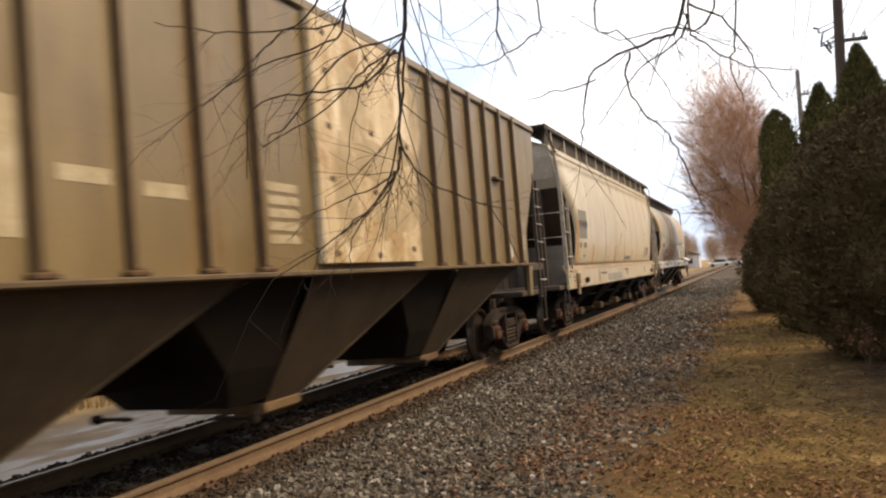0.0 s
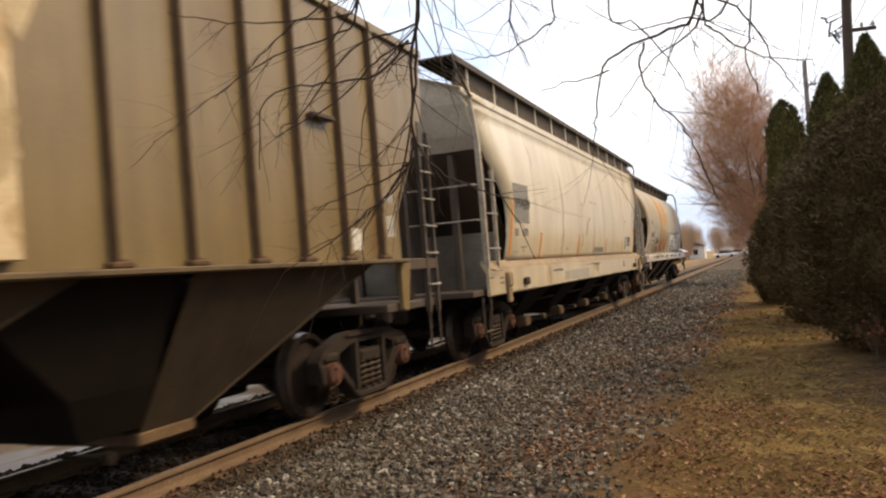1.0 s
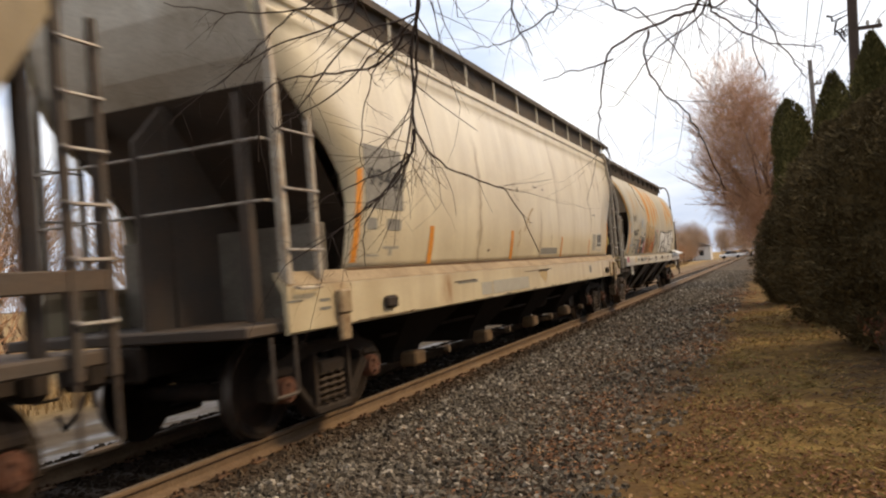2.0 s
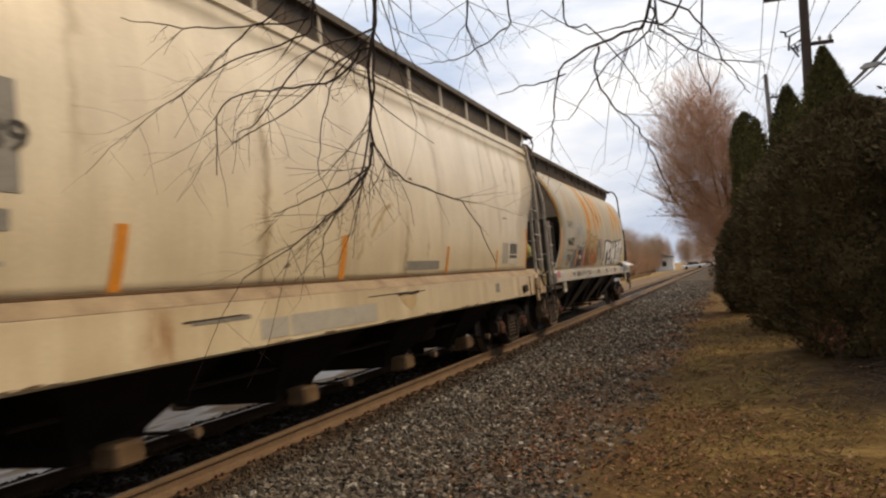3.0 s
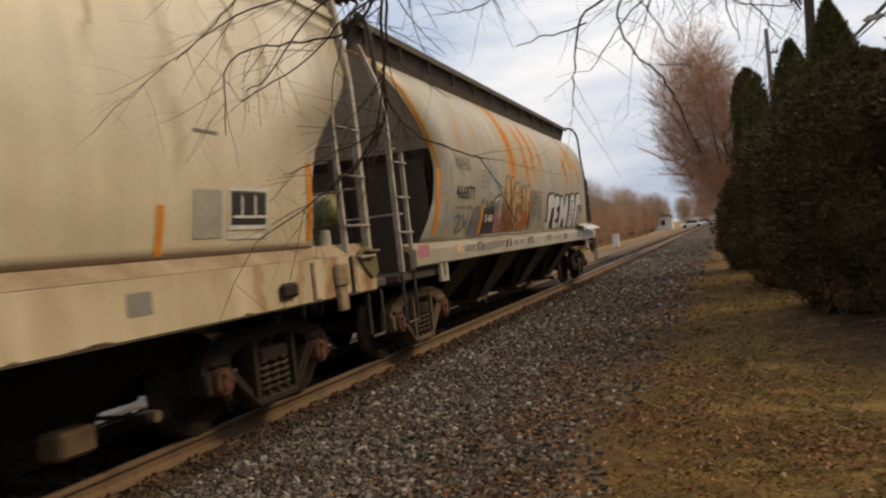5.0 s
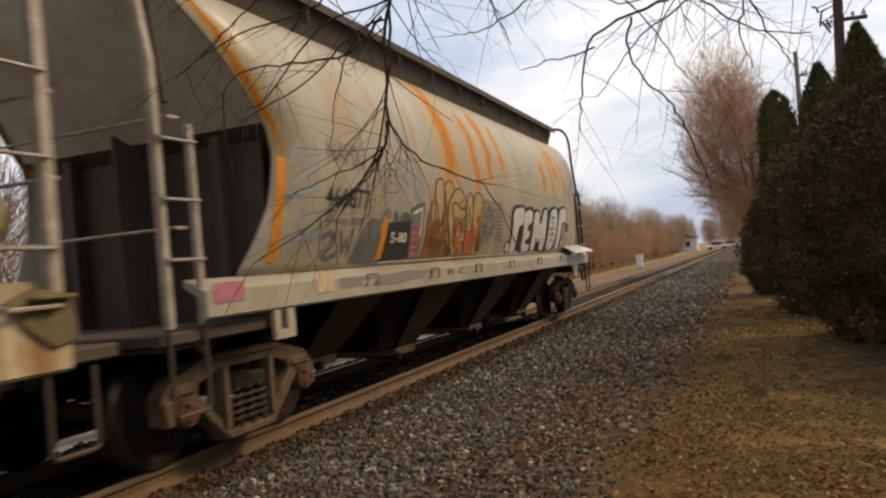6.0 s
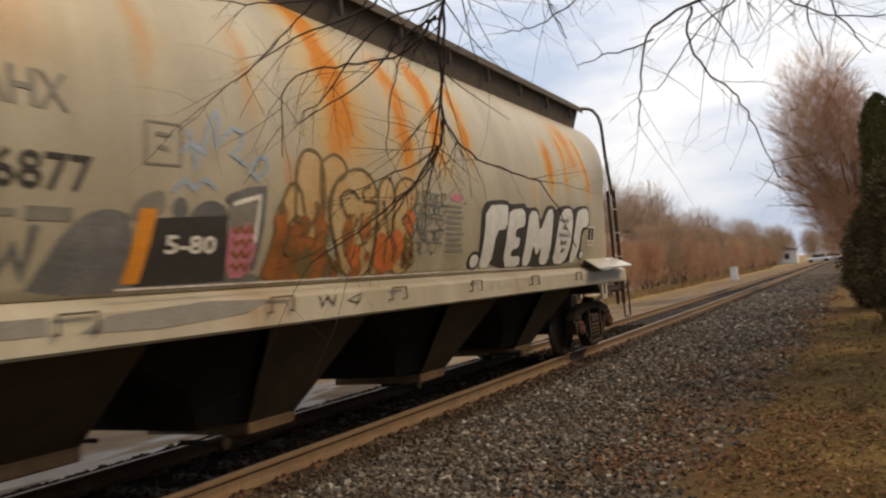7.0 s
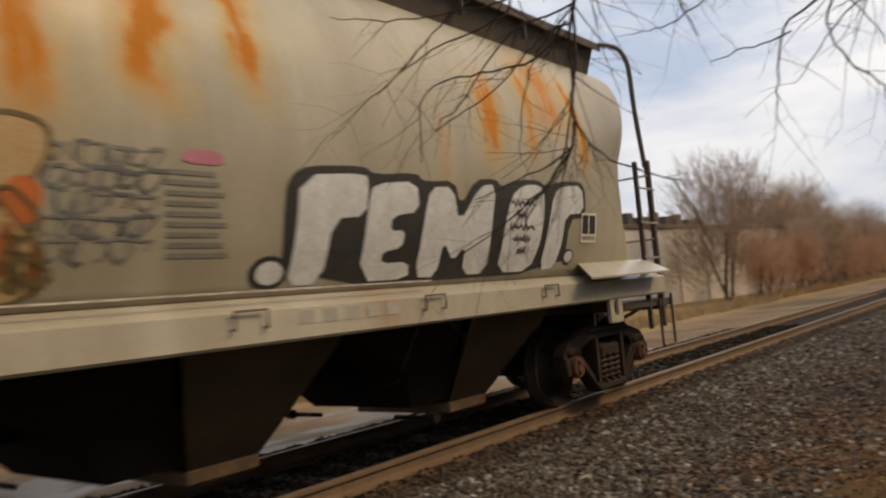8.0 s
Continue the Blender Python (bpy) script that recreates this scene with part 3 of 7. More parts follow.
def quad(y0, y1, z0, z1, lean=0.0):
    return [(y0, z0), (y1, z0), (y1 + lean, z1), (y0 + lean, z1)]


def ribbon(path, w, n=5):
    """One stroke of a brush along a path, with round tips: vertices (y, z, height) and faces."""
    p = [Vector(q) for q in path]
    closed = (p[0] - p[-1]).length < 1e-4
    vs, fs = [], []
    for i, q in enumerate(p):
        a = p[i - 1] if i else (p[-2] if closed else q - (p[1] - q))
        b = p[i + 1] if i + 1 < len(p) else (p[1] if closed else q + (q - p[-2]))
        u, v = (q - a).normalized(), (b - q).normalized()
        t = u + v if (u + v).length > 0.3 else u
        t.normalize()
        m = Vector((-t.y, t.x)) * (w / max(0.6, u.dot(t)))
        vs += [(q.x + m.x, q.y + m.y, 0.00012 * i), (q.x - m.x, q.y - m.y, 0.00012 * i)]
        if i:
            fs.append((2 * i - 2, 2 * i - 1, 2 * i + 1, 2 * i))
    if not closed:
        for e, o, first, last in ((p[0], p[0] - p[1], 0, 1), (p[-1], p[-1] - p[-2], len(vs) - 1, len(vs) - 2)):
            a0 = math.atan2(o.y, o.x) - math.pi / 2
            k0 = len(vs)
            h = vs[first][2]
            vs += [(e.x + w * math.cos(a0 + math.pi * k / n), e.y + w * math.sin(a0 + math.pi * k / n), h) for k in range(1, n)]
            fs.append((first, *range(k0, len(vs)), last))
    return vs, fs


def strokes(car, prof, name, paths, w, mat, off=0.007, label=""):
    if name != "stencil_box" and len(paths) > 1:
        return [strokes(car, prof, name, [p], w, mat, off, label) for p in paths]
    bms = []
    for k, path in enumerate(paths):
        vs, fs = ribbon(path, w)
        bms.append(on_side(fs, vs, prof, off + 0.0004 * k))
    return bm_part(name, bms, mat, car, label)


def lettering(car, prof, name, words, y0, z0, height, mat, width=None, off=0.008, label="", lean=0.0):
    """Words in the built-in font from y0 on, standing on z0, with capitals of that height."""
    cu = bpy.data.curves.new("words", "FONT")
    cu.body, cu.size, cu.offset, cu.resolution_u = words, height / 0.7, 0.004, 2
    ob = new("words", cu)
    bpy.context.view_layer.update()
    me = ob.evaluated_get(bpy.context.evaluated_depsgraph_get()).to_mesh()
    co = [tuple(v.co) for v in me.vertices]
    fs = [tuple(p.vertices) for p in me.polygons]
    bpy.data.objects.remove(ob)
    xs = [c[0] for c in co]
    k = (width / (max(xs) - min(xs))) if width else 1.0
    verts = [(y0 + (c[0] - min(xs)) * k + lean * c[1], z0 + c[1]) for c in co]
    return bm_part(name, [on_side(fs, verts, prof, off)], mat, car, label)


def skin(prof, edge, ny=15, sym=True):
    """The outer skin of a car body: a half profile (x, z) from the sill up, whose ends stand at +-edge(z)."""
    full = prof + [(-x, z) for x, z in prof[::-1][1:]]
    us = [-1 + 2 * k / (ny - 1) for k in range(ny)]
    return [[(x, u * float(np.interp(z, [a for a, _ in edge], [b for _, b in edge])), z) for u in us] for x, z in full]


def common_ends(car, half, plat_z, x_half, wide=0.35):
    """End platform, draft sill, couplers."""
    part("centre_sill", Mb().box(-0.28, 0.28, -half + 0.12, half - 0.12, 0.72, 1.0, 0.02), M_SLOPE, car, "black centre sill")
    for s in (1, -1):
        a, b = sorted((s * (half - 1.5), s * half))
        mb = Mb().box(-x_half + 0.05, x_half - 0.05, a, b, plat_z - 0.1, plat_z, 0.015)
        part("end_platform", mb, M_ENDDARK, car)
        coupler(car, s * half, s)


def round_car(name, label, y0, half, trucks, prof, edge, z_open, sill, paint, sill_paint, group, group_pale=True):
    car = thing(name, label, "rail car", group, at=pose(TRACK_X, y0 - run(0), 0))
    CARS.append((car, y0))
    body = Mb().sheet(skin(prof, edge))
    ob = part("body", body, paint, car, smooth=True)
    sol = ob.modifiers.new("thick", "SOLIDIFY")
    sol.thickness, sol.offset = 0.02, -1
    ez = lambda z: float(np.interp(z, [a for a, _ in edge], [b for _, b in edge]))
    for s in (1, -1):
        up = [p for p in prof if p[1] >= z_open]
        up = [(profile_x(prof, z_open), z_open)] + up
        mb = Mb().sheet([[(x - 0.03, s * (ez(z) - 0.06), z), (0, s * (ez(z) - 0.06), z), (-x + 0.03, s * (ez(z) - 0.06), z)] for x, z in up])
        part("end_sheet", mb, M_ENDGREY, car, "grey painted upper end sheet")
        x = profile_x(prof, z_open) - 0.03
        ya, yb = s * (ez(z_open) - 0.06), s * (ez(z_open) - 1.9)
        sl = Mb().sheet([[(x, ya, z_open), (-x, ya, z_open)], [(1.3, yb, 1.4), (-1.3, yb, 1.4)]])
        for k in (-0.9, 0, 0.9):
            part("end_post", Mb().box(k - 0.05, k + 0.05, min(ya, ya - s * 0.12), max(ya, ya - s * 0.12), 1.1, z_open - 0.05), M_ENDDARK, car)
        # recess shade is painted into the plate's colour
        yp = ya - s * (0.16 if group_pale else 0.75)
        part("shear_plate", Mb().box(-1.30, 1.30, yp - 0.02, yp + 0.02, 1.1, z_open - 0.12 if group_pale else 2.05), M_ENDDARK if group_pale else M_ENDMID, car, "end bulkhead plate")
        # dark colour stands in for shade on this down-facing sheet
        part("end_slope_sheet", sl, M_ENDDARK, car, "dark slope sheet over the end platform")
        # Web added to close the sky gap; the cream car's replaces platform gear.
        yo = s * (half - 0.35) if not group_pale else ya + s * 0.3
        web = Mb().prism([(yo, 1.1), (yb, 1.1), (yb, 1.4), (ya, z_open - 0.05), (yo, 2.9)][:: s], "x", -0.02, 0.02)
        part("centre_web", web, M_ENDDARK, car, "dark upright web on the end platform")
    for s in (1, -1):
        sb = Mb()
        zt, zb, xo, xi, ze, n = sill          # ledge height, underside, outer x, inner x, half length, lip
        sb.prism([(s * xi, zt), (s * xo, zt - n), (s * xo, zb + 0.02), (s * (xo - 0.02), zb), (s * (xo - 0.05), zb), (s * (xo - 0.05), zt - n - 0.06), (s * xi, zt - 0.06)][:: s], "y", -ze, ze)
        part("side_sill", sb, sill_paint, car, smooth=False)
    common_ends(car, half, 1.12, 1.45)
    for y in trucks:
        add_truck(car, y, pale=group_pale and y < 0)
    return car


# the tan ribbed hopper car
def build_ribbed_car():
    y0, half = 6.8, 8.6
    car = thing("ribbed_hopper_car", "tan ribbed covered hopper car with pale rusty repair panels", "rail car", "freight train", at=pose(TRACK_X, y0 - run(0), 0))
    CARS.append((car, y0))
    W, zb, zt = 1.44, 1.64, 4.36
    edge = [(zb, 7.48), (2.2, 7.48), (3.5, 8.4), (zt, 8.5)]
    prof = [(W, zb), (W, 2.2), (W, 3.5), (W, zt), (1.36, zt + 0.03), (0.7, 4.5), (0.0, 4.55)]
    ob = part("body", Mb().sheet(skin(prof, edge, 23)), M_TAN, car)
    sol = ob.modifiers.new("thick", "SOLIDIFY")
    sol.thickness, sol.offset = 0.02, -1
    for s in (1, -1):
        bot = Mb().box(min(s * (W - 0.1), s * (W + 0.10)), max(s * (W - 0.1), s * (W + 0.10)), -7.5, 7.5, zb - 0.05, zb, 0.012)
        part("bottom_flange", bot, M_FLANGE, car, "dark brown bottom flange")
        top = Mb().box(min(s * (W - 0.02), s * (W + 0.05)), max(s * (W - 0.02), s * (W + 0.05)), -8.45, 8.45, zt - 0.10, zt + 0.005, 0.012)
        part("top_chord", top, M_TAN, car)
        rib = Mb()
        # flanks darker than the front plate: their shade is in the colour
        rib.prism([(s * W, -0.05), (s * (W + 0.07), -0.036), (s * (W + 0.07), 0.036), (s * W, 0.05)][:: s], "z", zb, zt - 0.02, 1)
        rib.box(min(s * (W + 0.066), s * (W + 0.074)), max(s * (W + 0.066), s * (W + 0.074)), -0.022, 0.04, zb + 0.06, zt - 0.03)
        rib.box(min(s * W, s * (W + 0.09)), max(s * W, s * (W + 0.09)), -0.1, 0.1, zb + 0.001, zb + 0.045, 0.01, 1)
        me = rib.mesh("rib", [M_TAN, M_RIB])
        for y in (9.78, 10.56, 11.37, 12.13, 12.93, 13.75, 3.32, 4.09, 4.89, 5.64, 2.5, -0.1, -0.9, -1.7):
            part("rib", me, None, car, at=pose(0, y - y0, 0))
    for ya, yb in ((6.6, 9.02), (-0.05, 2.45)):           # flat repair panels laid over the ribs
        mb = Mb().box(W + 0.0, W + 0.085, ya - y0, yb - y0, zb + 0.06, zt - 0.12, 0.012)
        pn = part("cover_panel", mb, M_PATCH, car, "pale panel with rust runs and bolts")
        bolt = Mb().lathe([(0, 0.022), (0.03, 0.018), (0.04, 0.0)], 8).mesh("bolt", M_ENDDARK)
        for k in range(3):
            for z in (1.85, 2.5, 3.1, 3.75, 4.1):
                part("bolt", bolt, None, pn, at=pose(W + 0.085, ya - y0 + 0.25 + k * (yb - ya - 0.5) / 2, z + 0.07 * math.sin(5 * k + 3 * z)))
    pw = [(W + 0.086, 0), (W + 0.086, 5)]
    pf = [(W, 0), (W, 5)]
    # big faded letters of a painted-out sign, kept as plain shapes
    srnd = random.Random(8)
    for y, z, a, b in ((0.35, 2.5, 0.2, 0.42), (0.62, 3.35, 0.22, 0.4), (0.98, 2.85, 0.34, 0.17), (1.2, 2.4, 0.17, 0.3), (1.75, 3.05, 0.26, 0.13), (1.68, 2.78, 0.13, 0.2),
                       (1.98, 2.42, 0.17, 0.24), (1.62, 2.22, 0.2, 0.1), (2.25, 3.5, 0.12, 0.3)):
        blot = [(y + a * srnd.uniform(1.15, 1.75) * math.cos(6.283 * q / 18), z + b * srnd.uniform(1.15, 1.75) * math.sin(6.283 * q / 18)) for q in range(18)]
        shape(car, pw, "faded_sign_shape", [blot], M_BLOTCH, 0.002 + 0.0008 * srnd.random(), "faded tan sign blotch")
    shape(car, pf, "white_placard", [quad(2.6 - y0, 3.22 - y0, 1.9, 2.75)], M_FADEWHITE, 0.004, "faded white painted panel")
    for a, b, z in ((3.5, 3.95, 2.27), (4.25, 4.72, 2.22)):
        shape(car, pf, "stencil_bar", [quad(a - y0, b - y0, z, z + 0.11)], M_FADEWHITE, 0.004, "faded white stencil bar")
    shape(car, pf, "stencil_block", [quad(5.8 - y0, 6.3 - y0, 1.9 + 0.12 * k, 1.98 + 0.12 * k) for k in range(5)], M_FADEWHITE, 0.004, "rows of faded lettering")
    shape(car, pf, "stencil_bar", [quad(13.05 - y0, 13.3 - y0, 1.75, 1.98)], M_CHALK, 0.004)
    shape(car, pf, "stencil_bar", [quad(13.85 - y0, 14.15 - y0, 2.3, 2.4), quad(13.85 - y0, 14.15 - y0, 1.9, 2.15)], M_PATCHLIGHT, 0.004)
    part("lug", Mb().box(W, W + 0.1, 12.35 - y0, 12.75 - y0, 3.05, 3.1, 0.01), M_ENDDARK, car, "bent dark steel lug")
    for s in (1, -1):                                   # ends: slope sheet, upper sheet, platform, ladders
        grid = [[(W - 0.03, s * 8.4, 4.3), (-W + 0.03, s * 8.4, 4.3)], [(W - 0.03, s * 8.3, 3.5), (-W + 0.03, s * 8.3, 3.5)], [(W - 0.03, s * 7.3, 2.2), (-W + 0.03, s * 7.3, 2.2)], [(W - 0.05, s * 6.4, 1.6), (-W + 0.05, s * 6.4, 1.6)]]
        part("end_slope_sheet", Mb().sheet(grid), M_ENDDARK, car, "dark brown end slope sheet")
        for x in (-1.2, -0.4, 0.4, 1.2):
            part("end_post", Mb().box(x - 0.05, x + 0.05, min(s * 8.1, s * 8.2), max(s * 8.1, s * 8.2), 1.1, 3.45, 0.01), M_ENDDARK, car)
        for k in (1, -1):
            gus = Mb().prism([(s * 7.4, 1.6), (s * 7.4, 1.05), (s * 7.55, 1.02), (s * 7.68, 1.6)][:: s], "x", min(k * (W - 0.04), k * (W + 0.02)), max(k * (W - 0.04), k * (W + 0.02)))
            part("corner_gusset", gus, M_TAN, car)
            rail = Mb().box(min(k * (W - 0.06), k * W), max(k * (W - 0.06), k * W), min(s * 7.5, s * 8.6), max(s * 7.5, s * 8.6), 1.5, 1.64, 0.01)
            part("end_rail", rail, M_ENDDARK, car)
            bar_ladder(car, k * (W - 0.02), (s * 8.25, s * 8.55), 0.95, (3.4, 3.3), (1.3, 1.7, 2.05, 2.4, 2.75, 3.1), mat=M_ENDDARK, label="dark steel corner ladder")
            stirrup(car, k * (W - 0.02), s * 8.4, 0.5, 0.97, 0.32)
    common_ends(car, half, 1.12, W)
    rb = Mb()
    for k in (-1, 1):
        for y in np.arange(-8.8, 8.8, 0.6):
            rb.box(min(k * 0.32, k * 0.75), max(k * 0.32, k * 0.75), y, y + 0.58, 4.68, 4.71)
    part("running_board", rb, M_WALKWAY, car, "dark steel roof walkway")
    for c in (10.75, 6.7, 2.62):
        hopper_bay(car, c - y0, 1.6, W - 0.02, -0.15, 2.8, 0.64)
    for y in (-7.14, 7.14):
        add_truck(car, y)
    return car


# the cream hopper car with the deep side sill
def build_cream_car():
    prof = dense([(1.38, 1.54), (1.455, 1.95), (1.49, 2.5), (1.485, 3.0), (1.44, 3.45), (1.36, 3.95)], 4)
    prof += [(1.37, 3.97), (1.37, 4.03), (1.335, 4.04), (1.335, 4.13), (1.365, 4.14), (1.365, 4.19), (1.33, 4.2), (1.33, 4.27), (1.2, 4.32), (0.7, 4.5), (0.0, 4.55)]
    edge = [(1.5, 7.06), (2.2, 7.04), (2.5, 7.14), (2.75, 7.36), (3.0, 7.68), (3.3, 8.02), (3.6, 8.22), (4.05, 8.38), (4.6, 8.45)]
    car = round_car("cream_hopper_car", "cream curved-side covered hopper car with deep sill, rolling on the track", 25.55, 8.75, (-6.95, 6.6), prof, edge, 3.35,
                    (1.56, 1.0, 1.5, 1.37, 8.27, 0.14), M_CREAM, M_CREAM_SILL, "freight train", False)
    pf = [p for p in prof if p[1] <= 3.96]
    sill = [(1.5, 0), (1.5, 3)]
    shape(car, pf, "grey_number_panel", [quad(-6.62, -5.68, 2.2, 2.9)], M_GREYPATCH, 0.005, "grey painted-over panel behind the car number")
    lettering(car, pf, "number", "99489", -6.55, 2.45, 0.2, M_INK, 0.95, 0.009, "black stencilled digits")
    shape(car, pf, "grey_bar", [quad(-6.6, -6.36, 1.97, 2.1), quad(-6.12, -5.76, 1.97, 2.1)], M_GREYPATCH, 0.005)
    shape(car, pf, "stencil_bar", [quad(-6.6, -6.3, 1.68, 1.7), quad(-6.2, -5.8, 1.76, 1.79), quad(-6.05, -5.98, 1.68, 1.78)], M_PATCHLIGHT, 0.005)
    shape(car, pf, "grey_bar", [quad(0.45, 1.7, 1.64, 1.76)], M_GREYPATCH, 0.005, "grey paint-over bar")
    for y, z0, z1, w, ln in ((-6.95, 1.62, 2.62, 0.13, 0.16), (-4.95, 1.57, 2.05, 0.13, 0.06), (-1.5, 1.57, 2.05, 0.13, 0.05), (1.98, 1.57, 1.98, 0.1, 0.03), (4.7, 1.57, 1.95, 0.08, 0.02), (6.93, 1.62, 2.4, 0.1, 0.0)):
        shape(car, pf, "orange_stripe", [quad(y, y + w, z0, z1, ln)], M_ORANGE, 0.006, "faded orange reflector stripe")
    strokes(car, pf, "stencil_box", [[(5.62, 1.69), (6.2, 1.69), (6.2, 2.1), (5.62, 2.1), (5.62, 1.69)], [(5.62, 1.77), (6.2, 1.77)]], 0.018, M_CHALK, 0.0085, "white outlined data box")
    shape(car, pf, "stencil_box", [quad(5.65, 6.17, 1.79, 2.07)], M_INK, 0.006, "dark data panel")
    shape(car, pf, "data_panel", [quad(5.15, 5.52, 1.69, 2.08)], M_PATCHLIGHT, 0.006, "pale data panel")
    strokes(car, pf, "data_mark", [[(5.8, 1.86), (5.8, 2.04)], [(6.0, 1.86), (6.0, 2.04)], [(5.68, 1.86), (6.15, 1.86)]], 0.012, M_CHALK, 0.011)
    shape(car, sill, "grey_bar", [quad(-3.25, -2.78, 1.07, 1.25), quad(-2.73, -0.8, 1.06, 1.26)], M_PATCHLIGHT, 0.004, "grey paint-over bars on the sill")
    shape(car, sill, "grey_bar", [quad(4.25, 4.5, 1.17, 1.33)], M_GREYPATCH, 0.004)
    shape(car, sill, "stencil_bar", [quad(-4.2, -3.4, 1.27, 1.31), quad(-8.3, -8.05, 1.28, 1.3), quad(-7.75, -7.55, 1.26, 1.29), quad(-7.75, -7.55, 1.18, 1.21)], M_INKGREY, 0.004)
    strokes(car, sill, "rust_scar", [[(-1.0, 1.342), (-0.1, 1.348), (0.35, 1.342), (0.83, 1.352)]], 0.006, M_TRUCK, 0.004, "dark rust scar under the ledge")
    strokes(car, sill, "rust_scar", [[(-4.3, 1.3), (-3.5, 1.31)]], 0.008, M_TRUCK, 0.004)
    strokes(car, sill, "rust_scar", [[(-0.12, 1.335), (0.15, 1.342), (0.3, 1.33), (0.56, 1.345)]], 0.019, M_TRUCK, 0.005, "dark rust scar under the ledge")
    shape(car, sill, "rust_drip", [[(-0.1, 1.32), (0.5, 1.325), (0.42, 1.2), (0.3, 1.1), (0.16, 1.16), (0.0, 1.22)]], M_DRIP, 0.003, "tan rust drip")
    for k, pts in enumerate(([(0.0, 2.905), (0.12, 2.875), (0.24, 2.88)], [(0.63, 2.88), (0.7, 2.875)], [(-1.05, 2.78), (-0.98, 2.79)], [(-2.62, 1.72), (-2.56, 1.74)])):
        strokes(car, pf, "scuff_mark", [pts], 0.014 if k == 0 else 0.018, M_TRUCK_PALE, 0.005 + 0.001 * k, "dark brown scrape")
    strokes(car, pf, "scuff_mark", [[(-0.1, 2.47), (-0.25, 2.42), (-0.4, 2.31), (-0.55, 2.19), (-0.68, 2.06)]], 0.026, M_DRIP, 0.005, "curved rust-brown scrape")
    strokes(car, pf, "scuff_mark", [[(-0.38, 2.3), (-0.38, 2.16)], [(-1.02, 2.0), (-0.9, 2.08), (-0.95, 1.88), (-1.05, 1.8)]], 0.02, M_DRIP, 0.0045)
    strokes(car, pf, "scuff_mark", [[(5.2, 2.55), (5.5, 2.55)]], 0.014, M_INKGREY, 0.005)
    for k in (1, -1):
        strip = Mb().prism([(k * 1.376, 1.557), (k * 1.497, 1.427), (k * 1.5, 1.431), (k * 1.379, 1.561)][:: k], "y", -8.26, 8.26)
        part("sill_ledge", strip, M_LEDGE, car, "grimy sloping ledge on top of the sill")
    part("ledge_seam", Mb().box(1.385, 1.40, -7.0, 7.02, 1.545, 1.572, 0.004), M_RIB, car, "rust-brown seam above the sill ledge")
    crnd = random.Random(19)
    for k in range(26):                                    # rust chips along the sill's lower edge
        y, l = crnd.uniform(-8.0, 8.0), crnd.uniform(0.06, 0.42)
        chip = [(y + l * q / 4, 1.022 + crnd.uniform(0.002, 0.022)) for q in range(5)]
        shape(car, sill, "edge_chip", [[(y, 1.022), (y + l, 1.022)] + chip[::-1]], M_RIB, 0.004, "rusty chipped edge")
    # roof walkway on posts along the eaves
    rb = Mb()
    for k in (-1, 1):
        for y in np.arange(-8.7, 8.6, 0.9):
            rb.box(min(k * 0.72, k * 1.33), max(k * 0.72, k * 1.33), y, y + 0.88, 4.69, 4.715)
            for q in range(6):
                xx = k * (0.77 + 0.1 * q)
                rb.box(xx - 0.012, xx + 0.012, y, y + 0.88, 4.65, 4.689)
        rb.box(min(k * 1.335, k * 1.355), max(k * 1.335, k * 1.355), -8.7, 8.64, 4.63, 4.72)
    part("running_board", rb, M_WALKWAY, car, "dark steel grating walkway above the eaves")
    # Plate added for the walkway's underside and the shade behind the posts.
    for k in (-1, 1):
        part("hatch_coaming", Mb().prism([(k * 1.16, 4.3), (k * 1.22, 4.3), (k * 1.27, 4.655), (k * 1.2, 4.655)][:: k], "y", -8.35, 8.35), M_WALKWAY, car, "dark plate for the shaded walkway underside")
    post = Mb().box(-0.012, 0.012, -0.018, 0.018, 4.26, 4.68, 0.004).mesh("walkway_post", M_CREAM)
    for k in (-1, 1):
        for y in np.arange(-8.0, 8.3, 1.35):
            part("walkway_post", post, None, car, at=pose(k * 1.31, y, 0))
    for s in (1, -1):
        for k in (1, -1):
            bar_ladder(car, k * 1.46, (s * 8.2, s * 7.65), 1.45, (4.4, 3.05), (1.75, 2.3, 2.83), slope=0.1 * k, label="cream painted corner ladder", wide=(0.042, 0.03))
            stirrup(car, k * 1.44, s * 8.3, 0.48, 1.0, 0.36)
            jb = Mb().box(min(k * 1.49, k * 1.55), max(k * 1.49, k * 1.55), s * 7.35 - 0.09, s * 7.35 + 0.09, 0.86, 1.12, 0.015)
            jb.box(min(k * 1.5, k * 1.57), max(k * 1.5, k * 1.57), s * 7.35 - 0.11, s * 7.35 + 0.11, 1.12, 1.36, 0.02)
            part("jacking_bracket", jb, M_BRACKET, car, "rusty cream jacking bracket")
            hl = Mb().tube([(k * 1.51, s * 7.8, 1.42), (k * 1.57, s * 7.8, 1.40), (k * 1.57, s * 8.15, 1.40), (k * 1.51, s * 8.15, 1.42)], 0.015, 6)
            part("grab_iron", hl, M_LADDER, car)
            part("sill_lug", Mb().box(min(k * 1.5, k * 1.56), max(k * 1.5, k * 1.56), s * 6.3 - 0.14, s * 6.3 + 0.14, 1.1, 1.24, 0.03), M_TRUCK, car, "rusty lug on the sill")
        part("end_grab", Mb().tube([(1.4, s * 8.2, 2.75), (1.4, s * 8.35, 2.75), (-1.4, s * 8.35, 2.75), (-1.4, s * 8.2, 2.75)], 0.014, 6), M_RUNG, car)
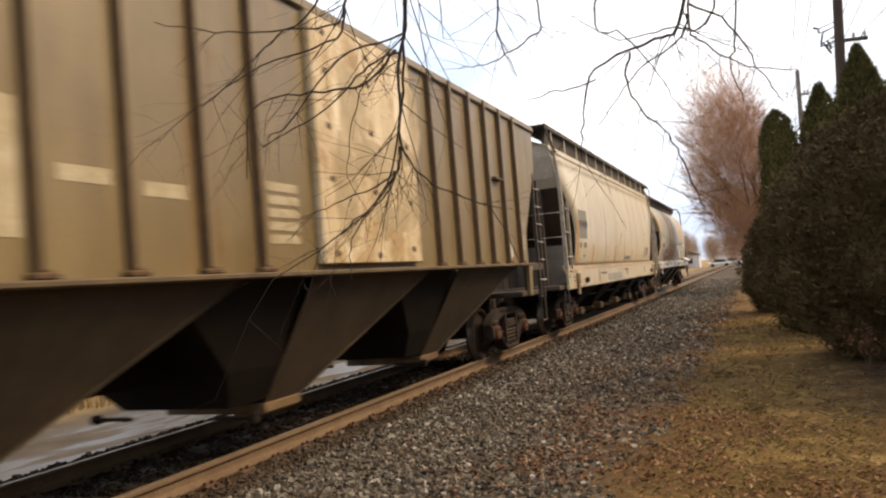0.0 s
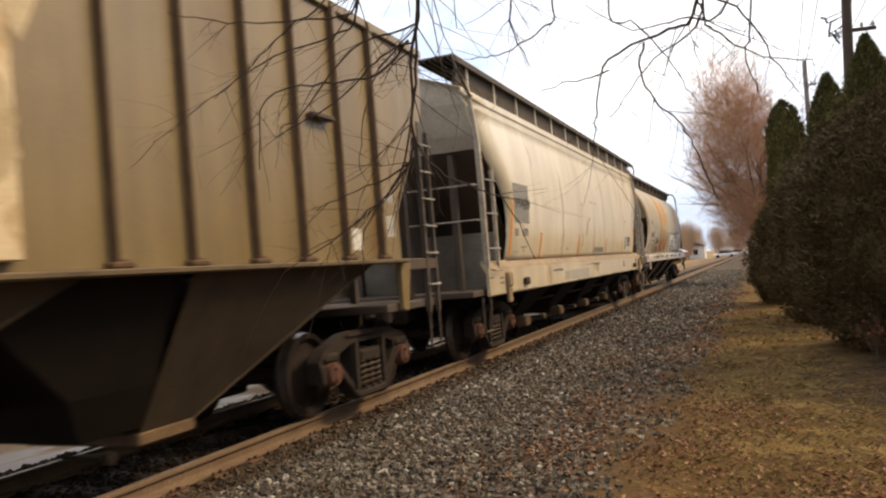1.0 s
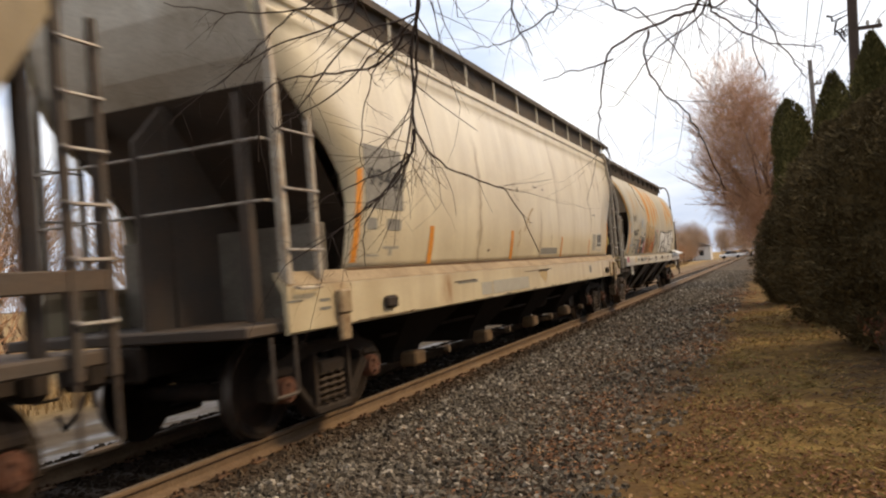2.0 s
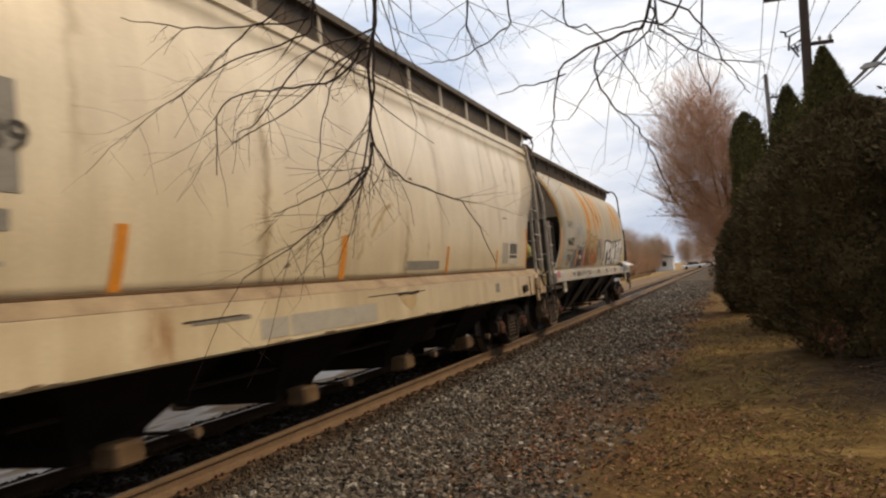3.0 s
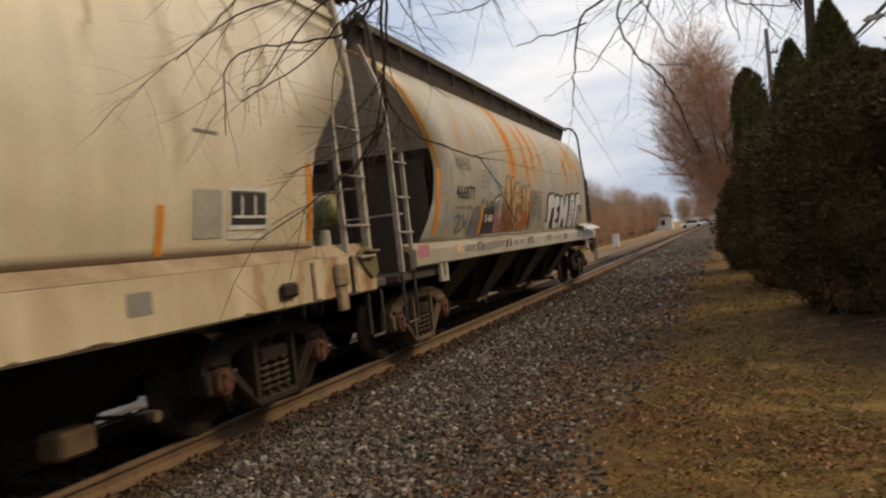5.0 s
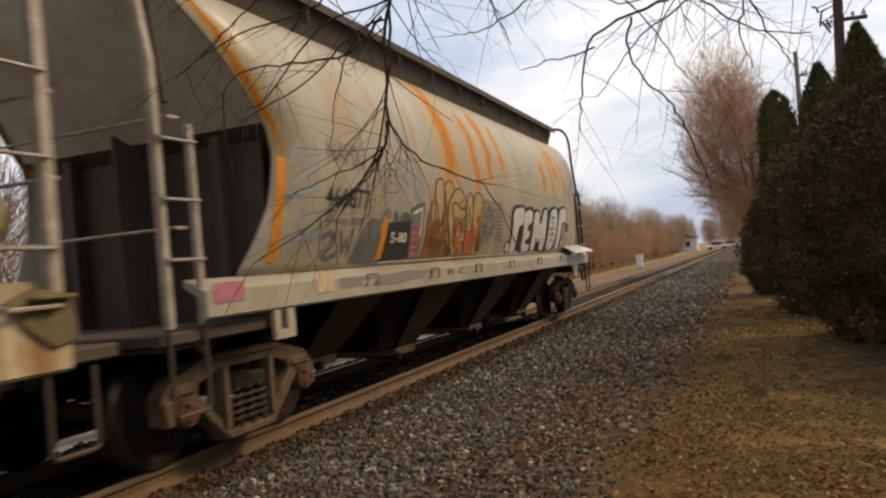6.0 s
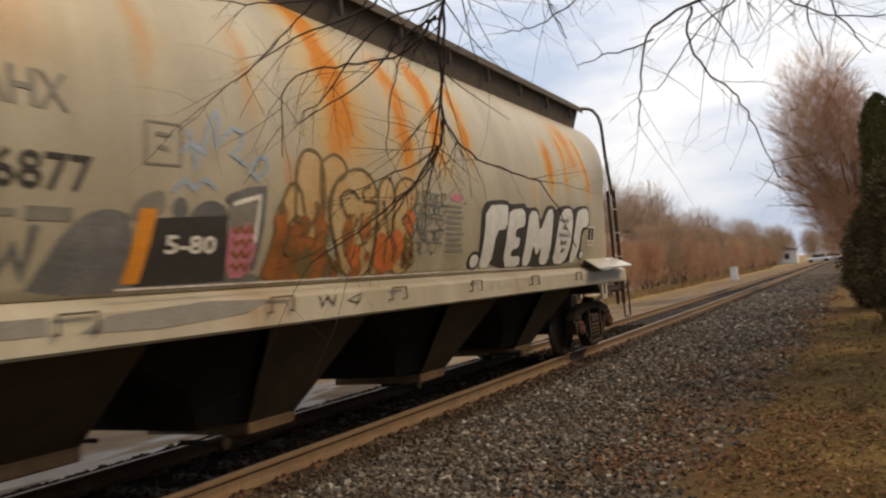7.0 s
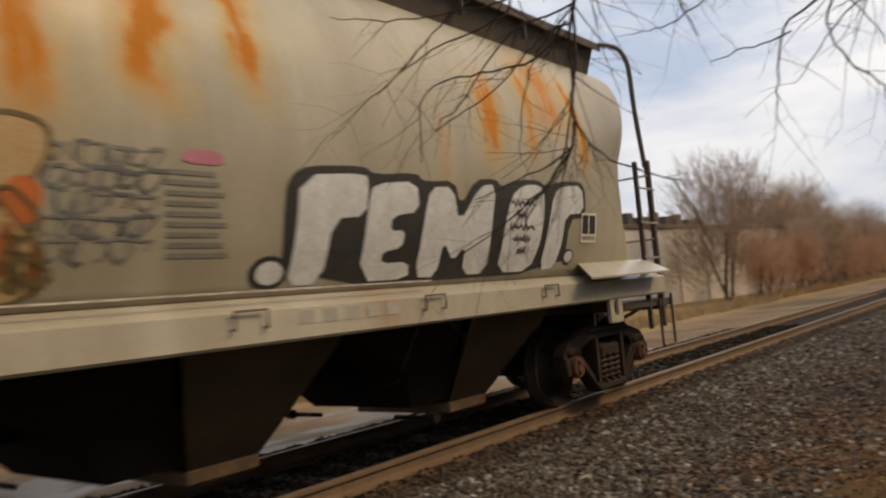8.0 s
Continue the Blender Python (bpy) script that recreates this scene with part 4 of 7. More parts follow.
        part("end_grab", Mb().tube([(1.4, s * 8.2, 2.2), (1.4, s * 8.35, 2.2), (-1.4, s * 8.35, 2.2), (-1.4, s * 8.2, 2.2)], 0.014, 6), M_RUNG, car)
        part("roof_grab", Mb().tube([(1.33, s * 8.55, 4.7), (1.36, s * 8.75, 4.66), (1.42, s * 8.78, 4.45), (1.45, s * 8.3, 4.1)], 0.02, 6), M_WALKWAY, car)
    # bent mossy plate and rusty strap at the trailing corner of the sill
    mp = Mb().prism([(7.8, 1.44), (8.0, 1.52), (8.27, 1.46), (8.3, 1.2), (8.12, 1.16), (7.95, 1.28)], "x", 1.503, 1.53)
    mp.box(1.503, 1.6, 7.95, 8.25, 1.44, 1.47, 0.008)
    part("corner_plate", mp, M_MOSSDARK, car, "bent yellow-green corner plate")
    part("sill_strap", Mb().box(1.503, 1.522, 7.62, 7.68, 1.02, 1.42, 0.005), M_TRUCK, car, "rusty strap on the sill")
    part("sill_strap", Mb().box(1.503, 1.522, 6.78, 6.83, 1.02, 1.4, 0.005), M_BRACKET, car)
    # air tank on the trailing platform
    tk = Mb().lathe([(0, -0.62), (0.1, -0.61), (0.155, -0.56), (0.172, -0.5), (0.172, 0.5)], 20, 0, pose(0.7, 7.93, 1.97, 0, 0, 0))
    tk.lathe([(0.175, 0.5), (0.172, 0.52), (0.155, 0.57), (0.1, 0.61), (0, 0.62)], 20, 1, pose(0.7, 7.93, 1.97, 0, 0, 0))
    tk.box(0.35, 0.45, 7.9, 8.14, 1.12, 1.75, 0.02, 0)
    tk.box(0.95, 1.05, 7.9, 8.14, 1.12, 1.75, 0.02, 0)
    part("air_tank", tk, [M_TANK, M_MOSS], car, "white air tank with a mossy green end", True)
    # gear under the floor
    for y in (-4.3, -1.45, 1.45, 4.3):                     # four discharge bays, tapering to their gates
        pan = Mb()
        rings = [(1.25, -0.95, 0.95, 1.0), (0.72, -0.42, 0.42, 0.46), (0.66, -0.36, 0.36, 0.3)]
        vs = [(sx * x, y + yy, z) for x, y0, y1, z in rings for sx, yy in ((1, y0), (1, y1), (-1, y1), (-1, y0))]
        pan.add(vs, [(4 * i + j, 4 * i + (j + 1) % 4, 4 * i + 4 + (j + 1) % 4, 4 * i + 4 + j) for i in range(2) for j in range(4)] + [(8, 9, 10, 11)])
        # near-black because the shade under the car is in the pan's colour
        bay = part("outlet_pan", pan, M_SLOPE, car, "discharge hopper blackened with undercar shade")
        for s in (1, -1):
            part("outlet_cap", Mb().box(min(s * 0.66, s * 0.92), max(s * 0.66, s * 0.92), y - 0.17, y + 0.17, 0.22, 0.42, 0.03), M_GATE, bay, "tan rusted outlet cap")
        part("gate_shaft", Mb().tube([(-1.05, y + 0.6, 0.36), (1.05, y + 0.6, 0.36)], 0.02, 6), M_TRUCK, bay)
        part("shaft_knob", Mb().tube([(1.02, y + 0.6, 0.36), (1.1, y + 0.6, 0.36)], 0.05, 8), M_TRUCK_PALE, bay)
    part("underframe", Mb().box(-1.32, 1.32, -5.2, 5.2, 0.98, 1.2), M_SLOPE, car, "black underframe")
    part("brake_pipe", Mb().tube([(0.9, -5.4, 0.72), (0.92, 0.0, 0.7), (0.9, 5.4, 0.72)], 0.022, 6), M_TRUCK, car)
    part("brake_cylinder", Mb().lathe([(0, -0.3), (0.12, -0.29), (0.15, -0.2), (0.15, 0.2), (0.1, 0.3), (0, 0.3)], 14, 0, pose(0.6, 2.85, 0.66, 0, 0, 90)), M_TRUCK, car, "rusty brake cylinder", True)
    return car


# the off-white, rust-run hopper car at the train's end
def build_white_car():
    prof = dense([(1.31, 1.5), (1.42, 1.85), (1.49, 2.35), (1.49, 2.8), (1.42, 3.3), (1.24, 3.75), (0.98, 4.08), (0.6, 4.3), (0.0, 4.4)], 4)
    edge = [(1.5, 6.72), (1.7, 6.6), (2.1, 6.38), (2.55, 6.3), (2.8, 6.36), (3.25, 6.72), (3.7, 7.05), (4.1, 7.3), (4.6, 7.42)]
    car = round_car("white_hopper_car", "off-white round-sided covered hopper car with rust runs and graffiti", 42.5, 7.8, (-6.38, 6.42), prof, edge, 2.85,
                    (1.5, 1.18, 1.5, 1.29, 7.38, 0.1), M_WHITE, M_WHITE_SILL, "freight train")
    pf = [p for p in prof if p[1] <= 4.0]
    sill = [(1.5, 0), (1.5, 3)]
    lettering(car, pf, "reporting_mark", "NAHX", -5.32, 2.59, 0.22, M_INKGREY, 0.76, 0.006, "faded black stencilled letters")
    lettering(car, pf, "number", "466877", -5.39, 2.13, 0.21, M_INK, 0.97, 0.006, "black stencilled digits")
    for y, z0, z1, w, ln in ((-6.35, 1.6, 2.55, 0.16, 0.09), (-4.16, 1.57, 2.05, 0.14, 0.1)):
        shape(car, pf, "orange_stripe", [quad(y, y + w, z0, z1, ln)], M_ORANGE, 0.0075, "orange reflector stripe")
    strokes(car, pf, "blue_tag", [[(-6.05, 2.5), (-5.85, 2.72), (-5.75, 2.45), (-6.0, 2.3)], [(-5.7, 2.75), (-5.55, 2.35), (-5.5, 2.7)], [(-6.1, 2.2), (-5.5, 2.3)],
                                  [(-5.95, 1.7), (-5.8, 2.1), (-5.7, 1.75), (-5.5, 2.05), (-5.45, 1.75)], [(-6.1, 1.78), (-5.4, 1.85)]], 0.015, M_BLUEFADE, 0.005, "faded blue tag")
    strokes(car, pf, "black_tag", [[(-5.4, 1.83), (-5.28, 1.88), (-5.16, 1.83), (-5.24, 1.73), (-5.38, 1.64), (-5.26, 1.6), (-5.12, 1.65)], [(-5.04, 1.88), (-4.99, 1.66), (-4.91, 1.8), (-4.84, 1.65), (-4.79, 1.9)]], 0.028, M_SMOKE, 0.006, "black sprayed tag")
    shape(car, pf, "stencil_bar", [quad(-5.4, -4.9, 1.97, 2.01), quad(-4.85, -4.55, 1.95, 2.03)], M_INKGREY, 0.005)
    def soft(l, n=2):
        """Round a figure's corners by cutting them."""
        for _ in range(n):
            l = [q for a, b in zip(l, l[1:] + l[:1]) for q in ((a[0] * 0.78 + b[0] * 0.22, a[1] * 0.78 + b[1] * 0.22), (a[0] * 0.22 + b[0] * 0.78, a[1] * 0.22 + b[1] * 0.78))]
        return l

    def bubble(cy, cz, ry, rz, n=16, lo=1.52):
        return [(cy + ry * math.cos(2 * math.pi * k / n), max(lo, cz + rz * math.sin(2 * math.pi * k / n))) for k in range(n)]

    rnd = random.Random(5)
    # grey-black smear, the black data panel, the orange stripe and the pink letter
    shape(car, pf, "spray_smear", [soft([(-4.82, 1.53), (-4.75, 1.66), (-4.6, 1.9), (-4.44, 2.01), (-4.28, 2.04), (-4.12, 2.0), (-4.1, 1.53)], 1)], M_SMOKE, 0.0045, "smoky grey-black sprayed hump")
    shape(car, pf, "spray_smear", [soft([(-4.16, 1.98), (-4.08, 2.12), (-3.87, 2.19), (-3.84, 2.04), (-4.0, 1.96)], 1)], M_INKGREY, 0.0052, "grey sprayed crest")
    shape(car, pf, "spray_smear", [soft([(-3.66, 2.0), (-3.56, 2.1), (-3.42, 2.14), (-3.28, 2.09), (-3.24, 1.98)], 1), bubble(-3.72, 2.06, 0.07, 0.08)], M_SMOKE, 0.0052, "smoky grey-black sprayed hump")
    shape(car, pf, "spray_smear", [[(-4.6, 1.52), (-2.8, 1.52), (-2.9, 1.6), (-4.5, 1.62)]], M_SMOKE, 0.0056, "smoky grey-black sprayed band")
    shape(car, pf, "data_panel", [[(-4.06, 1.55), (-3.23, 1.56), (-3.27, 2.03), (-3.95, 1.99)]], M_INK, 0.0066, "black data panel")
    lettering(car, pf, "panel_number", "5-80", -3.84, 1.76, 0.12, M_CHALK, 0.47, 0.0105, "white stencilled digits")
    strokes(car, pf, "grey_letter", [[(-3.26, 2.15), (-3.05, 2.22), (-2.87, 2.24), (-2.9, 1.97), (-2.95, 1.66)]], 0.032, M_SMOKE, 0.0072, "grey sprayed outline")
    shape(car, pf, "grey_letter", [[(-3.24, 1.6), (-2.97, 1.6), (-2.93, 1.95), (-2.92, 2.18), (-3.24, 2.12)]], M_INKGREY, 0.0062, "grey sprayed letter")
    strokes(car, pf, "white_letter", [[(-3.2, 2.12), (-2.92, 2.19), (-2.96, 1.85)]], 0.017, M_CHALK, 0.0098, "white sprayed highlight")
    shape(car, pf, "pink_letter", [soft([(-3.24, 1.58), (-3.26, 1.96), (-3.12, 1.93), (-3.02, 2.01), (-2.93, 1.8), (-3.0, 1.58)], 1)], M_PINK, 0.0085, "pink sprayed letter")
    for k in range(4):
        strokes(car, pf, "pink_scroll", [[(-3.2 + 0.2 * q / 6, 1.66 + 0.09 * k + 0.03 * math.sin(2.2 * q + k)) for q in range(7)]], 0.011, M_FIRE, 0.0112 + 0.0004 * k, "dark red squiggle")
    strokes(car, pf, "blue_tag", [[(-3.63, 2.6), (-3.6, 2.45), (-3.59, 2.34), (-3.5, 2.52), (-3.41, 2.71), (-3.36, 2.78), (-3.32, 2.74), (-3.38, 2.6), (-3.4, 2.5), (-3.3, 2.6), (-3.19, 2.68), (-3.09, 2.66), (-3.12, 2.55), (-3.22, 2.48), (-3.08, 2.42)],
                                  [(-3.72, 2.44), (-3.62, 2.52), (-3.48, 2.46)], [(-3.78, 2.18), (-3.68, 2.26), (-3.6, 2.2), (-3.5, 2.28), (-3.4, 2.22)], [(-3.04, 2.36), (-2.94, 2.48), (-2.84, 2.5), (-2.84, 2.4), (-2.95, 2.32), (-3.0, 2.36)]], 0.017, M_BLUEFADE, 0.005, "faded blue tag")
    strokes(car, pf, "stencil_box", [[(-4.02, 2.34), (-3.72, 2.35)], [(-4.0, 2.62), (-3.7, 2.63)], [(-4.02, 2.34), (-4.0, 2.62)], [(-3.72, 2.35), (-3.7, 2.63)]], 0.008, M_INKGREY, 0.005)
    shape(car, pf, "stencil_bar", [quad(-3.93, -3.8, 2.53, 2.56), quad(-3.9, -3.82, 2.44, 2.47)], M_INKGREY, 0.005)
    # ochre bubble letters, dark and fiery towards the sill
    humps = [([(-2.76, 1.53), (-2.7, 1.75), (-2.6, 2.11), (-2.5, 2.3), (-2.4, 2.33), (-2.31, 2.22), (-2.17, 1.53)], 1),
             ([(-2.38, 1.6), (-2.41, 1.98), (-2.4, 2.4), (-2.33, 2.57), (-2.21, 2.63), (-2.07, 2.6), (-2.01, 2.43), (-2.02, 1.89), (-2.08, 1.54)], 1),
             ([(-2.07, 2.47), (-2.01, 2.56), (-1.84, 2.63), (-1.7, 2.57), (-1.66, 2.45), (-1.9, 2.34), (-1.94, 1.89), (-2.04, 1.9)], 1),
             ([(-1.99, 2.19), (-1.82, 2.42), (-1.49, 2.54), (-1.26, 2.47), (-1.14, 2.23), (-1.2, 1.9), (-1.23, 1.53), (-1.64, 1.53), (-1.87, 1.9)], 2),
             ([(-1.18, 2.36), (-0.99, 2.51), (-0.87, 2.41), (-0.86, 2.02), (-0.95, 1.8), (-1.06, 1.54), (-1.22, 1.54)], 2),
             ([(-0.89, 2.35), (-0.69, 2.52), (-0.43, 2.48), (-0.42, 2.3), (-0.63, 2.03), (-0.42, 1.76), (-0.54, 1.54), (-0.85, 1.54)], 2)]
    for k, (h, n) in enumerate(humps):
        ring = soft([(y - 0.08, z) for y, z in h], n)
        shape(car, pf, "bubble_letter", [ring], M_FIRE2, 0.0044 + 0.0005 * k, "ochre sprayed bubble letter")
        strokes(car, pf, "letter_outline", [ring + ring[:1]], 0.014, M_OCHRELINE, 0.0086 + 0.0004 * k, "brown letter outline")
    under = [(-2.86, 1.53), (-2.78, 1.8), (-2.66, 2.08), (-2.56, 1.96), (-2.42, 2.04), (-2.26, 1.86), (-2.1, 1.98), (-2.0, 1.72), (-1.92, 1.53)]
    shape(car, pf, "flame_spray", [soft(under, 1)], M_FIRE, 0.0108, "dark orange-brown sprayed base")
    for k in range(30):                                     # dark patches: thick at the first letters, thin at the last
        y = -2.7 + 2.2 * rnd.random() ** 1.7
        z = rnd.uniform(1.56, 2.12 - 0.11 * (y + 2.7))
        a, b = rnd.uniform(0.04, 0.12), rnd.uniform(0.06, 0.16)
        l = [(y + a * rnd.uniform(0.6, 1.2) * math.cos(6.283 * q / 9), max(1.52, z + b * rnd.uniform(0.6, 1.3) * math.sin(6.283 * q / 9))) for q in range(9)]
        shape(car, pf, "flame_spray", [soft(l, 1)], rnd.choice((M_FIRE, M_FIRE, M_FIRE, M_OCHRELINE)), 0.0112 + 0.00008 * k, "dark orange-brown sprayed patch")
    for k, l in enumerate(([(-1.27, 1.6), (-1.25, 1.98), (-1.05, 1.9), (-0.84, 2.02), (-0.73, 1.8), (-0.89, 1.56)], [(-1.72, 1.72), (-1.6, 1.86), (-1.48, 1.78), (-1.55, 1.6)], [(-0.78, 2.08), (-0.66, 2.22), (-0.52, 2.12), (-0.62, 1.9)])):
        shape(car, pf, "flame_spray", [soft(l, 2)], M_FIRE3, 0.0138 + 0.0003 * k, "red-orange sprayed patch")
    curls = [(-1.72, 2.2, 0.13, 0.12), (-1.4, 2.3, 0.12, 0.07), (-1.42, 2.12, 0.13, 0.12), (-1.38, 1.92, 0.15, 0.1), (-1.68, 1.95, 0.1, 0.12), (-2.28, 2.05, 0.09, 0.14), (-2.15, 1.85, 0.12, 0.1), (-2.5, 1.9, 0.1, 0.16),
             (-1.0, 1.78, 0.1, 0.14), (-0.68, 2.0, 0.1, 0.13), (-0.62, 1.72, 0.13, 0.1), (-1.9, 1.68, 0.14, 0.1), (-1.1, 2.1, 0.06, 0.16)]
    for k, (c, z, a, b) in enumerate(curls):
        path = [(c + a * math.cos(q) * (1 + 0.25 * math.sin(3 * q + k)), z + b * math.sin(q + 0.4 * k)) for q in np.linspace(0.3 + k, 5.3 + k, 11)]
        strokes(car, pf, "letter_scroll", [path], 0.0115, M_OCHRELINE, 0.0150 + 0.0004 * k, "brown scroll inside the letters")
    # looping black tag and rows of small print
    for row in range(5):
        z, n = 2.35 - 0.13 * row, 7 - row % 3
        for k in range(n):
            c = -0.5 + (0.66 - 0.03 * row) * (k + 0.5) / n + rnd.uniform(-0.03, 0.03)
            a, b, tilt = rnd.uniform(0.04, 0.085), rnd.uniform(0.035, 0.075), rnd.uniform(0.1, 0.9)
            q0 = rnd.uniform(0, 6)
            path = [(c + a * math.cos(q) + tilt * b * math.sin(q), z + b * math.sin(q) + 0.02 * math.cos(2 * q)) for q in np.linspace(q0, q0 + rnd.uniform(3.5, 6.3), 9)]
            strokes(car, pf, "black_loop", [path], rnd.choice((0.007, 0.009, 0.011)), M_INKGREY if rnd.random() < 0.75 else M_SMOKE, 0.006 + 0.0005 * row + 0.0001 * k, "thin black sprayed loop")
    for k in range(9):
        shape(car, pf, "small_print", [quad(0.19 - 0.004 * k, 0.63 - 0.006 * k - 0.03 * (k % 3), 1.76 + 0.062 * k, 1.79 + 0.062 * k)], M_INKGREY, 0.005, "row of faded small print")
    shape(car, pf, "small_print", [soft([(0.28, 2.33), (0.6, 2.33), (0.57, 2.42), (0.3, 2.41)], 1)], M_PINK, 0.005)
    # silver block letters on a black drop shadow
    back = [(0.8, 1.55), (0.81, 2.23), (0.89, 2.36), (1.04, 2.42), (1.64, 2.46), (1.73, 2.40), (2.28, 2.45), (2.36, 2.38), (2.81, 2.42), (2.9, 2.2), (3.14, 2.45), (3.5, 2.47), (3.57, 2.40), (3.83, 2.48),
            (4.27, 2.51), (4.45, 2.45), (4.67, 2.51), (5.21, 2.55), (5.33, 2.46), (5.32, 2.15), (4.95, 2.13), (4.88, 1.58)]
    along = lambda l: [(y + 0.28 - 0.04 * (y - 0.7), z - 0.03) for y, z in l]
    shape(car, pf, "letter_shadow", [soft(along(back), 1)], M_INK, 0.006, "black drop shadow behind the letters")
    block = {"S": [(0.95, 2.35), (1.63, 2.4), (1.67, 2.34), (1.64, 2.08), (1.28, 2.05), (1.2, 1.59), (0.86, 1.59), (0.91, 1.89)],
             "E": [(1.73, 2.33), (2.27, 2.38), (2.3, 2.13), (1.96, 2.09), (1.93, 1.97), (2.12, 1.98), (2.09, 1.84), (1.86, 1.81), (1.84, 1.72), (2.2, 1.73), (2.22, 1.59), (1.59, 1.59), (1.67, 2.19)],
             "M": [(2.45, 2.34), (2.78, 2.36), (2.87, 2.04), (3.2, 2.39), (3.47, 2.42), (3.4, 2.01), (3.37, 1.6), (2.99, 1.6), (2.98, 1.87), (2.82, 1.71), (2.65, 1.9), (2.6, 1.59), (2.29, 1.6), (2.36, 2.04)],
             "O": [(3.74, 2.32), (3.98, 2.44), (4.31, 2.46), (4.41, 2.34), (4.34, 1.91), (4.17, 1.6), (3.56, 1.6), (3.61, 1.96)],
             "R": [(4.59, 2.38), (4.79, 2.47), (5.24, 2.5), (5.27, 2.2), (4.85, 2.17), (4.79, 1.88), (4.68, 1.62), (4.37, 1.6), (4.47, 2.02)]}
    for k, l in enumerate(block.values()):
        shape(car, pf, "block_letter", [soft(along(l), 1)], M_SILVER, 0.0125 + 0.0004 * k, "silver sprayed block letter")
    for c, r1, r2 in (((0.98, 1.65), 0.17, 0.12), ((5.08, 1.7), 0.12, 0.09)):
        shape(car, pf, "letter_dot", [bubble(*c, r1, r1 * 0.68)], M_INK, 0.0068, "black ring of a sprayed dot")
        shape(car, pf, "letter_dot", [bubble(*c, r2, r2 * 0.66)], M_SILVER, 0.0130, "silver sprayed dot")
    for r in range(5):
        w = (0.4, 0.16, 0.44, 0.3, 0.14)[r]
        strokes(car, pf, "small_scrawl", [[(4.1 - w / 2 + w * k / 11, 2.23 - 0.115 * r + 0.035 * math.sin(2.6 * k + r)) for k in range(12)]], 0.0095, M_INK, 0.0185, "thin black scrawl")
    strokes(car, pf, "stencil_box", [[(5.34, 1.86), (5.67, 1.86), (5.67, 2.16), (5.34, 2.16), (5.34, 1.86)], [(5.34, 1.93), (5.67, 1.93)], [(5.5, 1.93), (5.5, 2.16)]], 0.012, M_CHALK, 0.0095)
    shape(car, pf, "stencil_box", [quad(5.35, 5.66, 1.93, 2.15)], M_INK, 0.006)
    # sill details: small handles, paint-outs
    for y in (-4.75, -2.95, -1.2, 0.55, 2.42, 4.3):
        hd = Mb().tube([(1.5, y, 1.30), (1.535, y, 1.29), (1.535, y, 1.41), (1.535, y + 0.26, 1.41), (1.535, y + 0.26, 1.29), (1.5, y + 0.26, 1.30)], 0.0085, 5)
        part("hatch_handle", hd, M_WALKWAY, car, "dark bent-rod handle")
    shape(car, sill, "sill_smear", [[(-4.6, 1.29), (-4.0, 1.27), (-3.2, 1.31), (-2.9, 1.4), (-3.6, 1.42), (-4.4, 1.38)], quad(-5.3, -4.8, 1.3, 1.4)], M_GREYPATCH, 0.004, "grey spray smear on the sill")
    strokes(car, sill, "sill_tag", [[(-2.3, 1.38), (-2.28, 1.3), (-2.2, 1.38), (-2.12, 1.3), (-2.08, 1.38)], [(-1.9, 1.33), (-1.7, 1.38), (-1.75, 1.3), (-1.9, 1.33)]], 0.011, M_INK, 0.005)
    for k in range(5):
        shape(car, sill, "faint_letter", [quad(1.1 + 0.22 * k, 1.24 + 0.22 * k, 1.29, 1.38)], M_PATCHLIGHT, 0.004, "faint letter on the sill")
    shape(car, sill, "tan_tag_plate", [quad(-5.75, -5.45, 1.28, 1.46)], M_PATCH, 0.006, "tan repair plate")
    shape(car, sill, "pink_smear", [quad(-7.3, -6.9, 1.3, 1.46)], M_PINK, 0.006, "pink paint smear")
    # thin cable along the sill
    part("ledge_rod", Mb().tube([(1.46, -4.3, 1.53), (1.46, 2.6, 1.53)], 0.01, 5), M_RUNG, car)
    brk = Mb().box(-0.03, 0.03, -0.015, 0.015, 4.3, 4.555).mesh("walkway_bracket", M_WALKWAY)
    for k in (-1, 1):
        rb = Mb().prism([(k * 0.42, 4.56), (k * 0.97, 4.56), (k * 0.97, 4.5), (k * 0.985, 4.5), (k * 0.985, 4.6), (k * 0.42, 4.585)][:: k], "y", -7.3, 7.3)
        part("running_board", rb, M_WALKWAY, car, "dark grey roof walkway")
        for y in np.arange(-7.0, 7.1, 1.24):
            part("walkway_bracket", brk, None, car, at=pose(k * 0.935, y, 0))
    # Added plate: the dark band of shade under this car's walkway.
    for k in (-1, 1):
        part("hatch_coaming", Mb().prism([(k * 0.72, 4.2), (k * 0.8, 4.2), (k * 0.92, 4.555), (k * 0.84, 4.555)][:: k], "y", -7.2, 7.2), M_WALKWAY, car, "dark plate under the walkway")
    for s in (1, -1):
        for k in (1, -1):
            bar_ladder(car, k * 1.42, (s * 7.72, s * 7.34), 1.15, (4.1, 2.7), (1.65, 2.1, 2.55), slope=0.32 * k, label="grey corner ladder with round rungs") if s < 0 else bar_ladder(
                car, k * 1.38, (7.5, 7.1), 0.75, (2.95, 2.9), (1.2, 1.65, 2.1, 2.55), label="dark corner ladder", mat=M_ENDDARK)
            rg = [(k * 0.98, s * 7.25, 4.58), (k * 1.06, s * 7.45, 4.59), (k * 1.15, s * 7.52, 4.52), (k * 1.25, s * 7.53, 4.28), (k * 1.28, s * 7.52, 3.65), (k * 1.35, s * 7.5, 2.86)]
